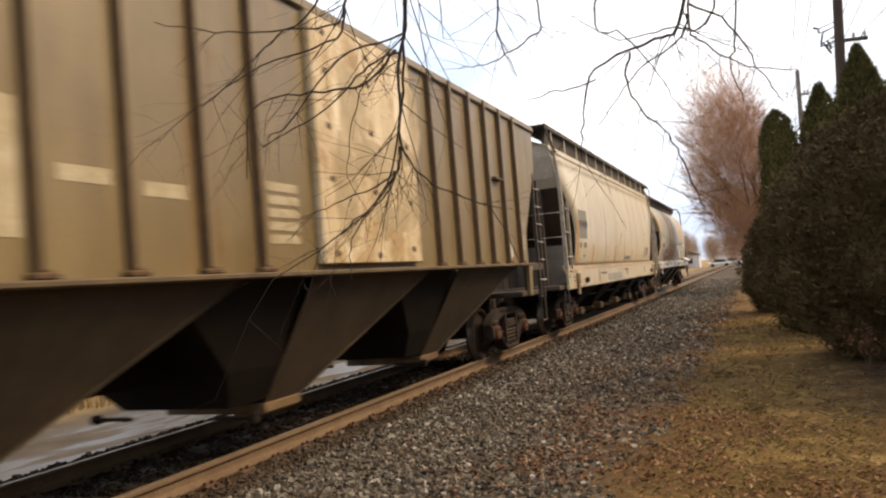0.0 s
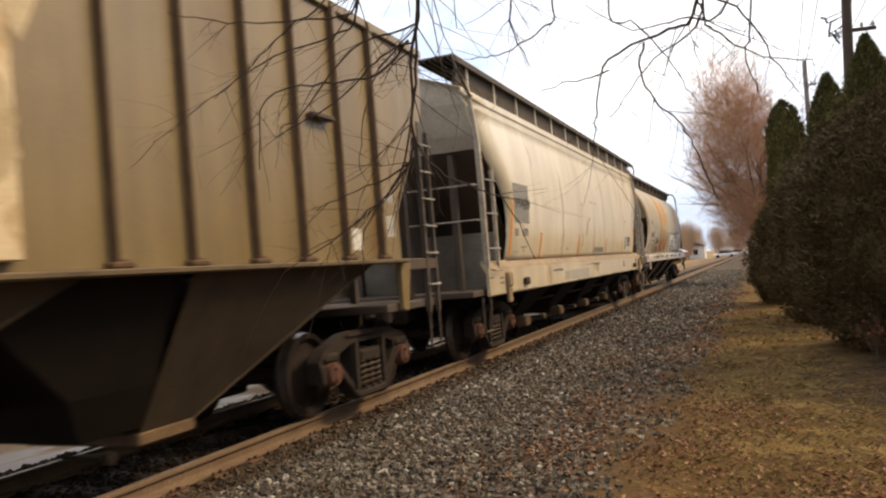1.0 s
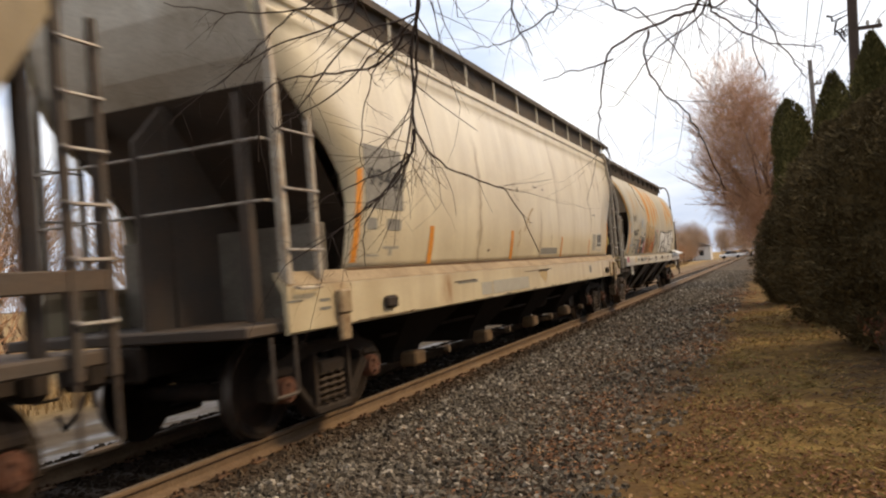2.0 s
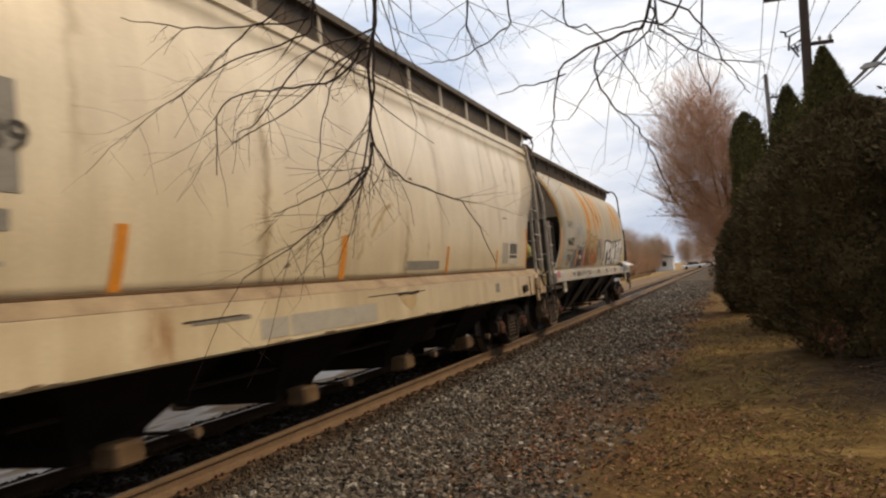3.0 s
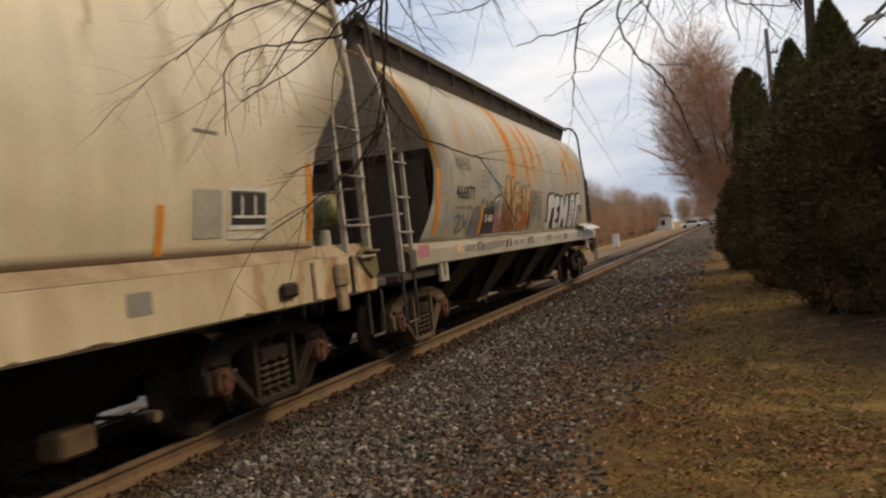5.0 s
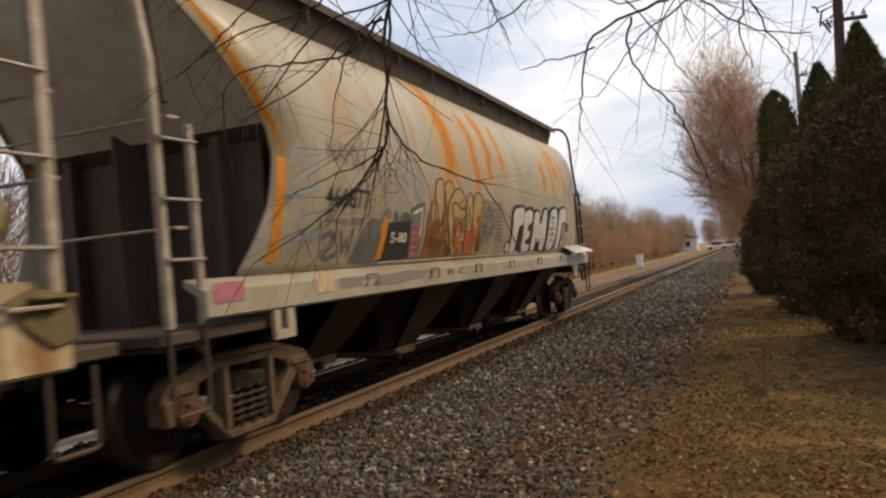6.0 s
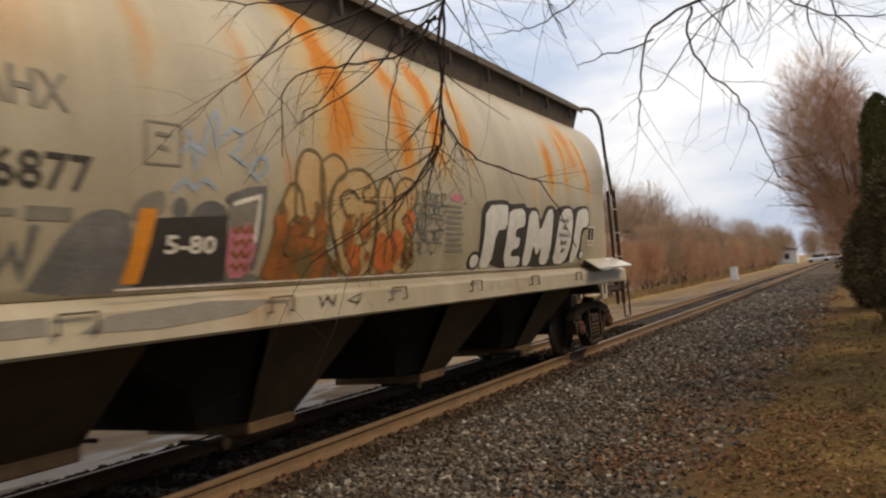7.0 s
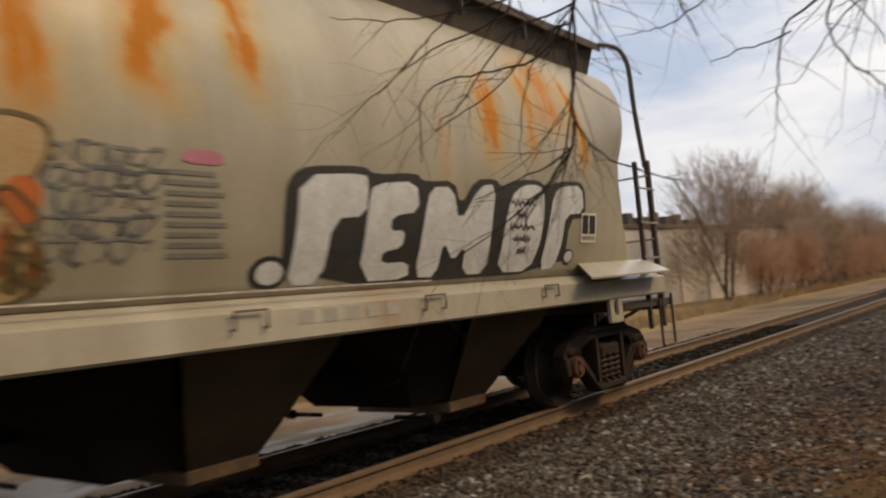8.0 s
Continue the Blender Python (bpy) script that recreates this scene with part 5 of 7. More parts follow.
            part("roof_grab", Mb().tube([tuple(q) for q in dense([Vector(v) for v in rg], 3)], 0.032, 8), M_WALKWAY, car, "bent dark roof handrail", True)
            stirrup(car, k * 1.42, s * 7.53, 0.5, 1.17, 0.4)
            jb = plate(Mb(), [(-0.16, 0.92), (0.16, 0.92), (0.16, 1.26), (-0.16, 1.26)], [[(-0.06, 1.0), (0.05, 1.0), (0.05, 1.2), (-0.06, 1.2)]], -0.02, 0.02)
            part("jacking_bracket", jb, M_WHITE_SILL, car, "cream steel jacking bracket with a slot", at=pose(k * 1.46, 5.95 if s > 0 else -6.3, 0))
            part("stay_rod", Mb().tube([(k * 1.3, s * 7.4, 1.1), (k * 0.95, s * 6.7, 0.8)], 0.025, 6), M_LADDER, car)
        shelf = Mb().add([(x, y, z + dz) for dz in (0.0, 0.022) for x, y, z in ((1.36, 5.35, 1.60), (1.72, 4.95, 1.43), (1.72, 7.05, 1.45), (1.36, 7.15, 1.62))],
                         [(3, 2, 1, 0), (4, 5, 6, 7), (0, 1, 5, 4), (1, 2, 6, 5), (2, 3, 7, 6), (3, 0, 4, 7)])
        if s > 0:
            part("end_step_plate", shelf, M_WHITE_SILL, car, "tilted cream crossover step plate")
        part("end_grab", Mb().tube([(1.38, s * 7.4, 2.75), (1.38, s * 7.5, 2.75), (-1.38, s * 7.5, 2.75), (-1.38, s * 7.4, 2.75)], 0.014, 6), M_RUNG, car)
        part("end_grab", Mb().tube([(1.38, s * 7.4, 1.9), (1.38, s * 7.5, 1.9), (-1.38, s * 7.5, 1.9), (-1.38, s * 7.4, 1.9)], 0.014, 6), M_RUNG, car)
        part("brake_step", Mb().box(0.5, 1.35, min(s * 7.4, s * 7.75), max(s * 7.4, s * 7.75), 0.98, 1.03, 0.01), M_WALKWAY, car)
    for c in (-2.3, 0.75, 3.75):
        hopper_bay(car, c, 1.22, 1.4, -0.5, 0.9, 0.6, back=2.05)
    hopper_bay(car, -4.8, 1.22, 1.4, -0.3, 0.8, 0.8, 0.5, back=0.35, foot=0.08)
    return car


build_ribbed_car()
build_cream_car()
build_white_car()


# ---- ground, track, road ----
def ground_z(x, y):
    u = x - TRACK_X
    pts = ((-400, -0.2), (-14, -0.15), (-9, -0.3), (-3.4, -0.36), (-2.3, -0.3), (-1.5, -0.185), (1.5, -0.185), (1.95, -0.24), (2.9, -0.33), (4.2, -0.3), (6, -0.32), (400, -0.2))
    z = float(np.interp(u, [a for a, _ in pts], [b for _, b in pts]))
    k = min(1.0, max(0.0, (abs(u) - 1.7) / 1.0))
    return z + k * (0.035 * noise.noise((x * 0.9, y * 0.5, 0)) + 0.015 * noise.noise((x * 3.1, y * 2.3, 4)))


def ground_material():
    k = Mat("ground_earth", 0.95)
    k.b.inputs["Specular IOR Level"].default_value = 0.08
    X, Y, Z = k.axes()
    warp = k.math("MULTIPLY", k.math("SUBTRACT", k.noise(0.7, 5, 0.6), 0.5), 2.2)
    xw = k.math("ADD", X, warp)
    stone = k.n.new("ShaderNodeTexVoronoi")
    stone.inputs["Scale"].default_value = 22
    k.l.new(k.co, stone.inputs["Vector"])
    sv = k.n.new("ShaderNodeSeparateColor")
    k.l.new(stone.outputs["Color"], sv.inputs[0])
    ballast = k.ramp(sv.outputs[0], (0.0, (0.015, 0.012, 0.009)), (0.5, (0.05, 0.039, 0.029)), (1.0, (0.135, 0.111, 0.086)))
    ballast = k.mix(k.ramp(k.noise(0.8, 4), (0.45, 0.0), (0.7, 0.55)), ballast, (0.11, 0.075, 0.045))
    grass = k.ramp(k.noise(9, 6, 0.7), (0.25, (0.05, 0.03, 0.010)), (0.5, (0.135, 0.08, 0.024)), (0.75, (0.23, 0.142, 0.045)))
    green = k.ramp(k.noise(0.6, 4), (0.5, 0.0), (0.68, 0.45))
    grass = k.mix(green, grass, k.ramp(k.noise(14, 4), (0.3, (0.045, 0.043, 0.013)), (0.7, (0.11, 0.092, 0.03))))
    litter = k.ramp(k.noise(16, 5, 0.7), (0.3, (0.03, 0.017, 0.01)), (0.55, (0.095, 0.048, 0.024)), (0.75, (0.17, 0.092, 0.046)))
    road = k.ramp(k.noise(0.5, 6, 0.7), (0.35, (0.12, 0.08, 0.048)), (0.65, (0.22, 0.165, 0.11)))
    road = k.mix(k.ramp(k.noise(2.5, 5, 0.7, k.scaled(1.5, 0.35, 1)), (0.52, 0.0), (0.68, 0.7)), road, (0.13, 0.095, 0.065))
    wet = k.math("MULTIPLY", k.ramp(k.noise(0.55, 4, 0.55, k.scaled(1.3, 0.5, 1)), (0.47, 0.0), (0.54, 1.0)), k.math("MULTIPLY", k.band(xw, -9.9, -7.2, 0.35), k.band(Y, -60, 21, 2.0)))
    road = k.mix(k.math("MULTIPLY", wet, 0.75), road, (0.135, 0.125, 0.11))
    k.l.new(k.math("MULTIPLY_ADD", wet, 0.2, 0.08), k.b.inputs["Specular IOR Level"])
    straw = k.ramp(k.noise(3, 6, 0.7), (0.3, (0.15, 0.10, 0.045)), (0.7, (0.34, 0.24, 0.12)))
    lit = k.math("MULTIPLY", k.band(xw, -2.0, 500, 1.1), k.ramp(k.noise(3.5, 6, 0.75), (0.36, 0.0), (0.6, 1.0)))
    c = k.mix(lit, ballast, litter)
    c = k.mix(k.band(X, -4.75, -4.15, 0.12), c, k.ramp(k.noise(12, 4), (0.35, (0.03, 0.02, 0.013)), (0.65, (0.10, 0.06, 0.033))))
    # shade beneath the train, painted into the ballast between the rails
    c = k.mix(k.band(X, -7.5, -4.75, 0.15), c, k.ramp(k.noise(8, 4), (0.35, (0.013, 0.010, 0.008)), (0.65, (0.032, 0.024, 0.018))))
    c = k.mix(k.math("MULTIPLY", k.band(xw, -1.1, 500, 0.9), k.ramp(k.noise(5, 5, 0.7), (0.3, 0.25), (0.5, 1.0))), c, grass)
    patch = k.ramp(k.noise(1.1, 5, 0.65), (0.42, 0.0), (0.62, 0.7))
    c = k.mix(k.math("MULTIPLY", patch, k.band(xw, -1.0, 500, 0.6)), c, k.mix(1.0, c, (0.45, 0.42, 0.36), "MULTIPLY"))
    worn_lawn = k.math("MULTIPLY", k.ramp(k.noise(2.6, 7, 0.75), (0.46, 0.0), (0.6, 0.8)), k.band(xw, -1.3, 500, 0.7))
    c = k.mix(worn_lawn, c, k.ramp(k.noise(20, 5, 0.7), (0.3, (0.035, 0.02, 0.009)), (0.7, (0.115, 0.065, 0.026))))
    straw_lawn = k.math("MULTIPLY", k.ramp(k.noise(1.9, 6, 0.7, k.scaled(1, 1, 1, (7, 3, 0))), (0.52, 0.0), (0.66, 0.75)), k.band(xw, -0.9, 500, 0.6))
    c = k.mix(straw_lawn, c, k.ramp(k.noise(26, 4), (0.3, (0.16, 0.10, 0.032)), (0.7, (0.32, 0.215, 0.08))))
    # dark soil under the hedge, with the hedge's shade painted in
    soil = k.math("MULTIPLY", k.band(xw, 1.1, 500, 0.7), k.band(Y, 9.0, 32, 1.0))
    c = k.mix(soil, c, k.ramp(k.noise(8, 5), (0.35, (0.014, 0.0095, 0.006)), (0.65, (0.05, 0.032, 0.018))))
    c = k.mix(k.band(k.math("ADD", X, k.math("MULTIPLY", warp, 0.12)), -500, -7.35, 0.12), c, road)
    c = k.mix(k.band(xw, -500, -10.9, 0.6), c, straw)
    bm = k.mix(0.5, stone.outputs["Distance"], k.noise(30, 4))
    return k.out(c, k.math("MULTIPLY_ADD", wet, -0.6, 0.95), k.math("MULTIPLY", bm, k.math("SUBTRACT", 1.0, wet)), 0.03, 0.7)


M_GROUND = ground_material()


def axis(near, lo, hi, far_lo, far_hi):
    """Close steps between lo and hi, widening steps to the horizon."""
    out = list(np.arange(lo, hi, near))
    s, v = near, hi
    while v < far_hi:
        out.append(v)
        s *= 1.25
        v += s
    out.append(far_hi)
    s, v = near, lo
    while v > far_lo:
        s *= 1.25
        v -= s
        out.insert(0, max(v, far_lo))
    return out


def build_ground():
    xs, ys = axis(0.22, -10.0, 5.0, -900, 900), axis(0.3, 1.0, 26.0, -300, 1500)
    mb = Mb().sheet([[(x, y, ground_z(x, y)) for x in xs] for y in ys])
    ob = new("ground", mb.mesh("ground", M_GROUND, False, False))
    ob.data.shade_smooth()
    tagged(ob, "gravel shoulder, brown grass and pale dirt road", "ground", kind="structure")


def build_track():
    tr = thing("railway_track", "rusty railway track on weathered ties in grey ballast", "railway track", kind="structure")
    prof = [(-0.075, -0.165), (0.075, -0.165), (0.075, -0.15), (0.02, -0.13), (0.01, -0.115), (0.01, -0.05), (0.036, -0.036), (0.037, -0.012), (0.028, -0.001), (-0.028, -0.001), (-0.037, -0.012), (-0.036, -0.036), (-0.01, -0.05), (-0.01, -0.115), (-0.02, -0.13), (-0.075, -0.15)]
    for x in (RAIL_NEAR, RAIL_NEAR - 1.505):
        mb = Mb()
        n = len(prof)
        ys = [-40, -12, 0, 6, 12, 25, 50, 100, 200, 420]
        vs = [(x + px, y, pz) for y in ys for px, pz in prof]
        for i in range(len(ys) - 1):
            for j in range(n):
                q = (j + 1) % n
                mb.mi.append(1 if j == 8 else 0)
                mb.f.append((i * n + j, i * n + q, (i + 1) * n + q, (i + 1) * n + j))
        mb.v = vs
        part("rail", mb, [M_RAIL, M_RAILTOP], tr, "steel rail with rusty web and bright head")
    k = Mat("tie_wood", 0.9)
    g = k.noise(1.0, 5, 0.7, k.scaled(1.2, 26, 20))
    c = k.mix(k.per_object(), k.ramp(g, (0.3, (0.032, 0.022, 0.015)), (0.7, (0.105, 0.07, 0.042))), k.ramp(g, (0.3, (0.05, 0.035, 0.024)), (0.7, (0.15, 0.105, 0.066))))
    TX, TY, TZ = k.axes()
    c = k.mix(k.band(TX, -0.78, 0.66, 0.06), c, k.mix(1.0, c, (0.25, 0.23, 0.21), "MULTIPLY"))   # the cars' shade, painted into the tie middles
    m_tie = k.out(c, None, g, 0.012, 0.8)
    meshes = []
    rnd = random.Random(3)
    for v in range(4):
        mb = Mb().box(-1.32 - 0.02 * v, 1.3 + 0.015 * v, -0.115, 0.115, -0.31, -0.172, 0.014)
        meshes.append(mb.mesh("tie", m_tie))
    pl = Mb()
    for s in (-1, 1):
        pl.box(s * 0.7525 - 0.16, s * 0.7525 + 0.16, -0.09, 0.09, -0.172, -0.158, 0.004)
        for dx in (-0.1, 0.1):
            for dy in (-0.045, 0.05):
                pl.box(s * 0.7525 + dx - 0.016, s * 0.7525 + dx + 0.016, dy - 0.012, dy + 0.012, -0.158, -0.128, 0.004)
    plm = pl.mesh("tie_plate", M_CLIP)
    y, i = -11.9, 0
    while i < 168:
        t = part("tie", meshes[i % 4], None, tr, at=pose(TRACK_X + rnd.uniform(-0.06, 0.06), y, rnd.uniform(-0.012, 0.004), 0, 0, rnd.uniform(-1.2, 1.2)))
        if i < 93:
            part("tie_plate", plm, None, tr, at=pose(TRACK_X, y, 0))
        y += 0.53 + rnd.uniform(-0.03, 0.03)
        i += 1
    far = Mb()
    while y < 240:
        far.box(TRACK_X - 1.3, TRACK_X + 1.3, y - 0.115, y + 0.115, -0.31, -0.175)
        y += 0.53
    tagged(part("far_ties", far, m_tie, tr), kind="stuff")


def rock(rnd, r):
    """An angular stone: eight jittered corners."""
    a, b, c = (r * rnd.uniform(0.65, 1.25) for _ in range(3))
    vs = []
    for sz in (-1, 1):
        for sx, sy in ((-1, -1), (1, -1), (1, 1), (-1, 1)):
            q = 0.55 + 0.4 * rnd.random()
            vs.append(Vector((sx * a * q, sy * b * (0.55 + 0.4 * rnd.random()), sz * c * (0.4 + 0.5 * rnd.random()))))
    m = Euler((rnd.uniform(0, 6.3), rnd.uniform(0, 6.3), rnd.uniform(0, 6.3))).to_matrix()
    return [m @ v for v in vs]


ROCK_F = [(0, 3, 2, 1), (4, 5, 6, 7), (0, 1, 5, 4), (1, 2, 6, 5), (2, 3, 7, 6), (3, 0, 4, 7)]


def build_gravel():
    k = Mat("crushed_stone", 0.9)
    k.b.inputs["Specular IOR Level"].default_value = 0.12
    v = k.per_island()
    c = k.ramp(v, (0.0, (0.030, 0.024, 0.018)), (0.35, (0.072, 0.059, 0.044)), (0.7, (0.135, 0.114, 0.088)), (0.93, (0.22, 0.19, 0.15)), (1.0, (0.42, 0.375, 0.31)))
    c = k.mix(k.ramp(k.noise(1.2, 4), (0.5, 0.0), (0.75, 0.5)), c, (0.085, 0.052, 0.03))
    XX, YY, ZZ = k.axes()
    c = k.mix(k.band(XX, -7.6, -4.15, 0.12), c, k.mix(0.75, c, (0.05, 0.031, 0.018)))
    c = k.mix(k.band(XX, -7.3, -4.8, 0.12), c, k.mix(1.0, c, (0.26, 0.23, 0.2), "MULTIPLY"))   # undercar shade painted into the stones between the rails
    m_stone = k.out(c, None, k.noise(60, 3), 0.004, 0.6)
    rnd = random.Random(11)
    mb = Mb()
    for i in range(105000):
        y = 2.6 + 66.0 * rnd.random() ** 3.1
        x = rnd.uniform(-4.45, -1.0)
        if x > -3.0 and rnd.random() < (x + 3.0) / 2.1 + 0.55 * noise.noise((x * 1.5, y * 0.8, 7)):
            continue
        r = rnd.choice((0.009, 0.011, 0.014, 0.017, 0.022)) * (1 + 0.045 * min(y, 22))
        z = ground_z(x, y)
        mb.add([v + Vector((x, y, z + r * 0.25)) for v in rock(rnd, r)], ROCK_F)
    for i in range(14000):                         # the same shoulder further down the line
        x, y = rnd.uniform(-4.45, -1.0), rnd.uniform(-9.0, 2.7)
        if x > -3.0 and rnd.random() < (x + 3.0) / 2.1 + 0.55 * noise.noise((x * 1.5, y * 0.8, 7)):
            continue
        r = rnd.choice((0.014, 0.018, 0.023, 0.028))
        mb.add([v + Vector((x, y, ground_z(x, y) + r * 0.25)) for v in rock(rnd, r)], ROCK_F)
    for i in range(9000):                          # between and beyond the ties
        y = 2.0 + 20 * rnd.random() ** 1.6
        x = rnd.uniform(-7.35, -4.4)
        r = rnd.choice((0.018, 0.024, 0.03)) * (1 + 0.03 * y)
        mb.add([v + Vector((x, y, ground_z(x, y) + r * 0.15)) for v in rock(rnd, r)], ROCK_F)
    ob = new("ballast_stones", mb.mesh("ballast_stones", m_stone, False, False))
    tagged(ob, "loose grey crushed ballast stones beside the rail", "gravel", kind="stuff")


M_STICK = worn("dead_stick_bark", (0.12, 0.08, 0.05), (0.06, 0.04, 0.026), 0.9, 0, 9.0)


def build_grass():
    k = Mat("dry_grass", 0.85)
    c = k.ramp(k.per_island(), (0.0, (0.11, 0.066, 0.02)), (0.4, (0.23, 0.145, 0.045)), (0.7, (0.35, 0.225, 0.08)), (0.88, (0.17, 0.135, 0.035)), (1.0, (0.115, 0.108, 0.028)))
    c = k.mix(k.ramp(k.noise(2.2, 5, 0.7), (0.42, 0.0), (0.6, 0.75)), c, k.mix(1.0, c, (0.5, 0.47, 0.42), "MULTIPLY"))
    c = k.mix(k.ramp(k.noise(0.9, 3), (0.52, 0.0), (0.68, 0.6)), c, (0.10, 0.082, 0.026))
    m = k.out(c)
    rnd = random.Random(21)
    mb = Mb()
    for i in range(60000):
        y = 3.0 + 20 * rnd.random() ** 1.6
        x = rnd.uniform(-1.5, 4.0)
        if x < -0.6 and rnd.random() > (x + 1.5) / 0.9:
            continue
        if noise.noise((x * 1.3, y * 0.9, 2)) < -0.28 or (x > 0.9 + 0.5 * noise.noise((x, y, 5)) and y > 9.0):
            continue
        tuft = max(0.0, noise.noise((x * 2.3, y * 1.7, 6)))
        h, a = (rnd.uniform(0.008, 0.024) + 0.03 * tuft) * (1 + 0.02 * y), rnd.uniform(0, 6.283)
        w = rnd.uniform(0.002, 0.005) * (1 + 0.06 * y)
        dx, dy = math.cos(a), math.sin(a)
        lean = rnd.uniform(1.0, 3.5) * h
        z = ground_z(x, y) - 0.004
        mb.add([(x - dy * w, y + dx * w, z), (x + dy * w, y - dx * w, z), (x + dx * lean * 0.5 + dy * w * 0.8, y + dy * lean * 0.5 - dx * w * 0.8, z + h * 0.8), (x + dx * lean, y + dy * lean, z + h)], [(0, 1, 2), (0, 2, 3)])
    tagged(new("dry_grass", mb.mesh("dry_grass", m, False, False)), "short dry winter grass, tan with olive tufts", "grass", kind="stuff")
    k = Mat("dead_leaf", 0.8)
    c = k.ramp(k.per_island(), (0.0, (0.045, 0.022, 0.010)), (0.45, (0.13, 0.05, 0.019)), (0.8, (0.21, 0.09, 0.035)), (1.0, (0.32, 0.20, 0.10)))
    m = k.out(c)
    drifts = [(0.4, 6.3), (1.3, 5.6), (-0.3, 8.8), (-1.9, 7.1), (-2.5, 12.9), (-3.0, 18.4), (-0.9, 7.0), (-1.1, 31.6), (-2.0, 9.1), (-1.8, 34.4)]
    mb = Mb()
    for i in range(40000):
        y = 3.0 + 24 * rnd.random() ** 1.5
        x = rnd.gauss(-1.5, 0.85) if rnd.random() < 0.66 else rnd.uniform(-3.8, 3.5)
        if rnd.random() < 0.17:                              # drifts of leaves
            cx, cy = rnd.choice(drifts)
            x, y = rnd.gauss(cx, 0.3), rnd.gauss(cy, 0.35 + 0.03 * cy)
            clump = 0.4
        else:
            clump = noise.noise((x * 1.1, y * 0.7, 9))
        if rnd.random() > 0.42 + 1.3 * clump:
            continue
        s, a = rnd.uniform(0.012, 0.026) * (1 + 0.02 * y), rnd.uniform(0, 6.283)
        z = ground_z(x, y) + rnd.uniform(0.006, 0.03)
        m3 = Euler((rnd.uniform(-0.6, 0.6), rnd.uniform(-0.6, 0.6), a)).to_matrix()
        pts = [(-s, 0, 0), (-0.2 * s, -0.55 * s, 0.25 * s), (s, 0, 0.1 * s), (-0.2 * s, 0.55 * s, 0.25 * s)]
        mb.add([m3 @ Vector(p) + Vector((x, y, z)) for p in pts], [(0, 1, 2), (0, 2, 3)])
    tagged(new("fallen_leaves", mb.mesh("fallen_leaves", m, False, False)), "scattered dead brown leaves along the gravel's edge", "leaves", kind="stuff")
    mb = Mb()
    for i in range(420):                                   # broken twigs under the hedge
        x, y = rnd.uniform(0.3, 4.0), rnd.uniform(8.6, 13.2)
        l, a = rnd.uniform(0.08, 0.45), rnd.uniform(0, 6.283)
        z = ground_z(x, y) + 0.008
        d = Vector((math.cos(a), math.sin(a), rnd.uniform(0, 0.3))) * l
        p = Vector((x, y, z))
        mb.tube([p, p + d * 0.5 + Vector((0, 0, 0.02)), p + d], [0.006, 0.005, 0.003], 4)
    tagged(new("fallen_twigs", mb.mesh("fallen_twigs", M_STICK, False, False)), "broken brown twigs on the soil under the hedge", "twigs", kind="stuff")


def build_straw():
    k = Mat("tall_straw", 0.85)
    m = k.out(k.ramp(k.per_island(), (0.0, (0.16, 0.095, 0.04)), (0.5, (0.30, 0.20, 0.09)), (1.0, (0.42, 0.31, 0.17))))
    rnd = random.Random(31)
    mb = Mb()
    for i in range(20000):
        y = 3 + 135 * rnd.random() ** 1.5
        x = -11.2 - 0.01 * y - abs(rnd.gauss(0, 1.4)) + 0.5 * noise.noise((y * 0.3, 1, 1))
        h, a, w = rnd.uniform(0.15, 0.5), rnd.uniform(0, 6.283), rnd.uniform(0.006, 0.014) * (1 + 0.01 * y)
        dx, dy, l = math.cos(a), math.sin(a), rnd.uniform(0.1, 0.5) * h
        z = ground_z(x, y) - 0.02
        mb.add([(x - dy * w, y + dx * w, z), (x + dy * w, y - dx * w, z), (x + dx * l, y + dy * l, z + h)], [(0, 1, 2)])
    tagged(new("tall_straw", mb.mesh("tall_straw", m, False, False)), "tall dry straw-coloured grass along the dirt road", "grass", kind="stuff")


build_straw()


# ---- evergreens, bare trees ----
def needle_material(name, dark, mid, light):
    k = Mat(name, 0.95)
    k.b.inputs["Specular IOR Level"].default_value = 0.08
    c = k.ramp(k.per_island(), (0.0, dark), (0.6, mid), (1.0, light))
    c = k.mix(k.ramp(k.noise(1.4, 3), (0.35, 0.0), (0.7, 0.6)), c, tuple(0.55 * v for v in mid))
    return k.out(c)


M_NEEDLE = needle_material("evergreen_foliage", (0.055, 0.041, 0.022), (0.10, 0.075, 0.038), (0.155, 0.114, 0.055))
M_NEEDLE2 = needle_material("arborvitae_foliage", (0.042, 0.039, 0.016), (0.095, 0.086, 0.032), (0.17, 0.142, 0.052))
M_BARK = worn("grey_brown_bark", (0.10, 0.072, 0.05), (0.05, 0.036, 0.026), 0.9, 0, 5.0, 0.6, 0.02)
M_TWIG = worn("bare_brown_twigs", (0.16, 0.095, 0.062), (0.10, 0.06, 0.042), 0.9, 0, 1.2, 0.5, 0.002)
M_TWIG2 = worn("bare_tan_twigs", (0.42, 0.30, 0.20), (0.28, 0.19, 0.125), 0.9, 0, 0.8, 0.5, 0.002)
M_TWIG_NEAR = worn("dark_branch_bark", (0.055, 0.036, 0.026), (0.03, 0.02, 0.016), 0.8, 0, 30.0, 0.5, 0.001)


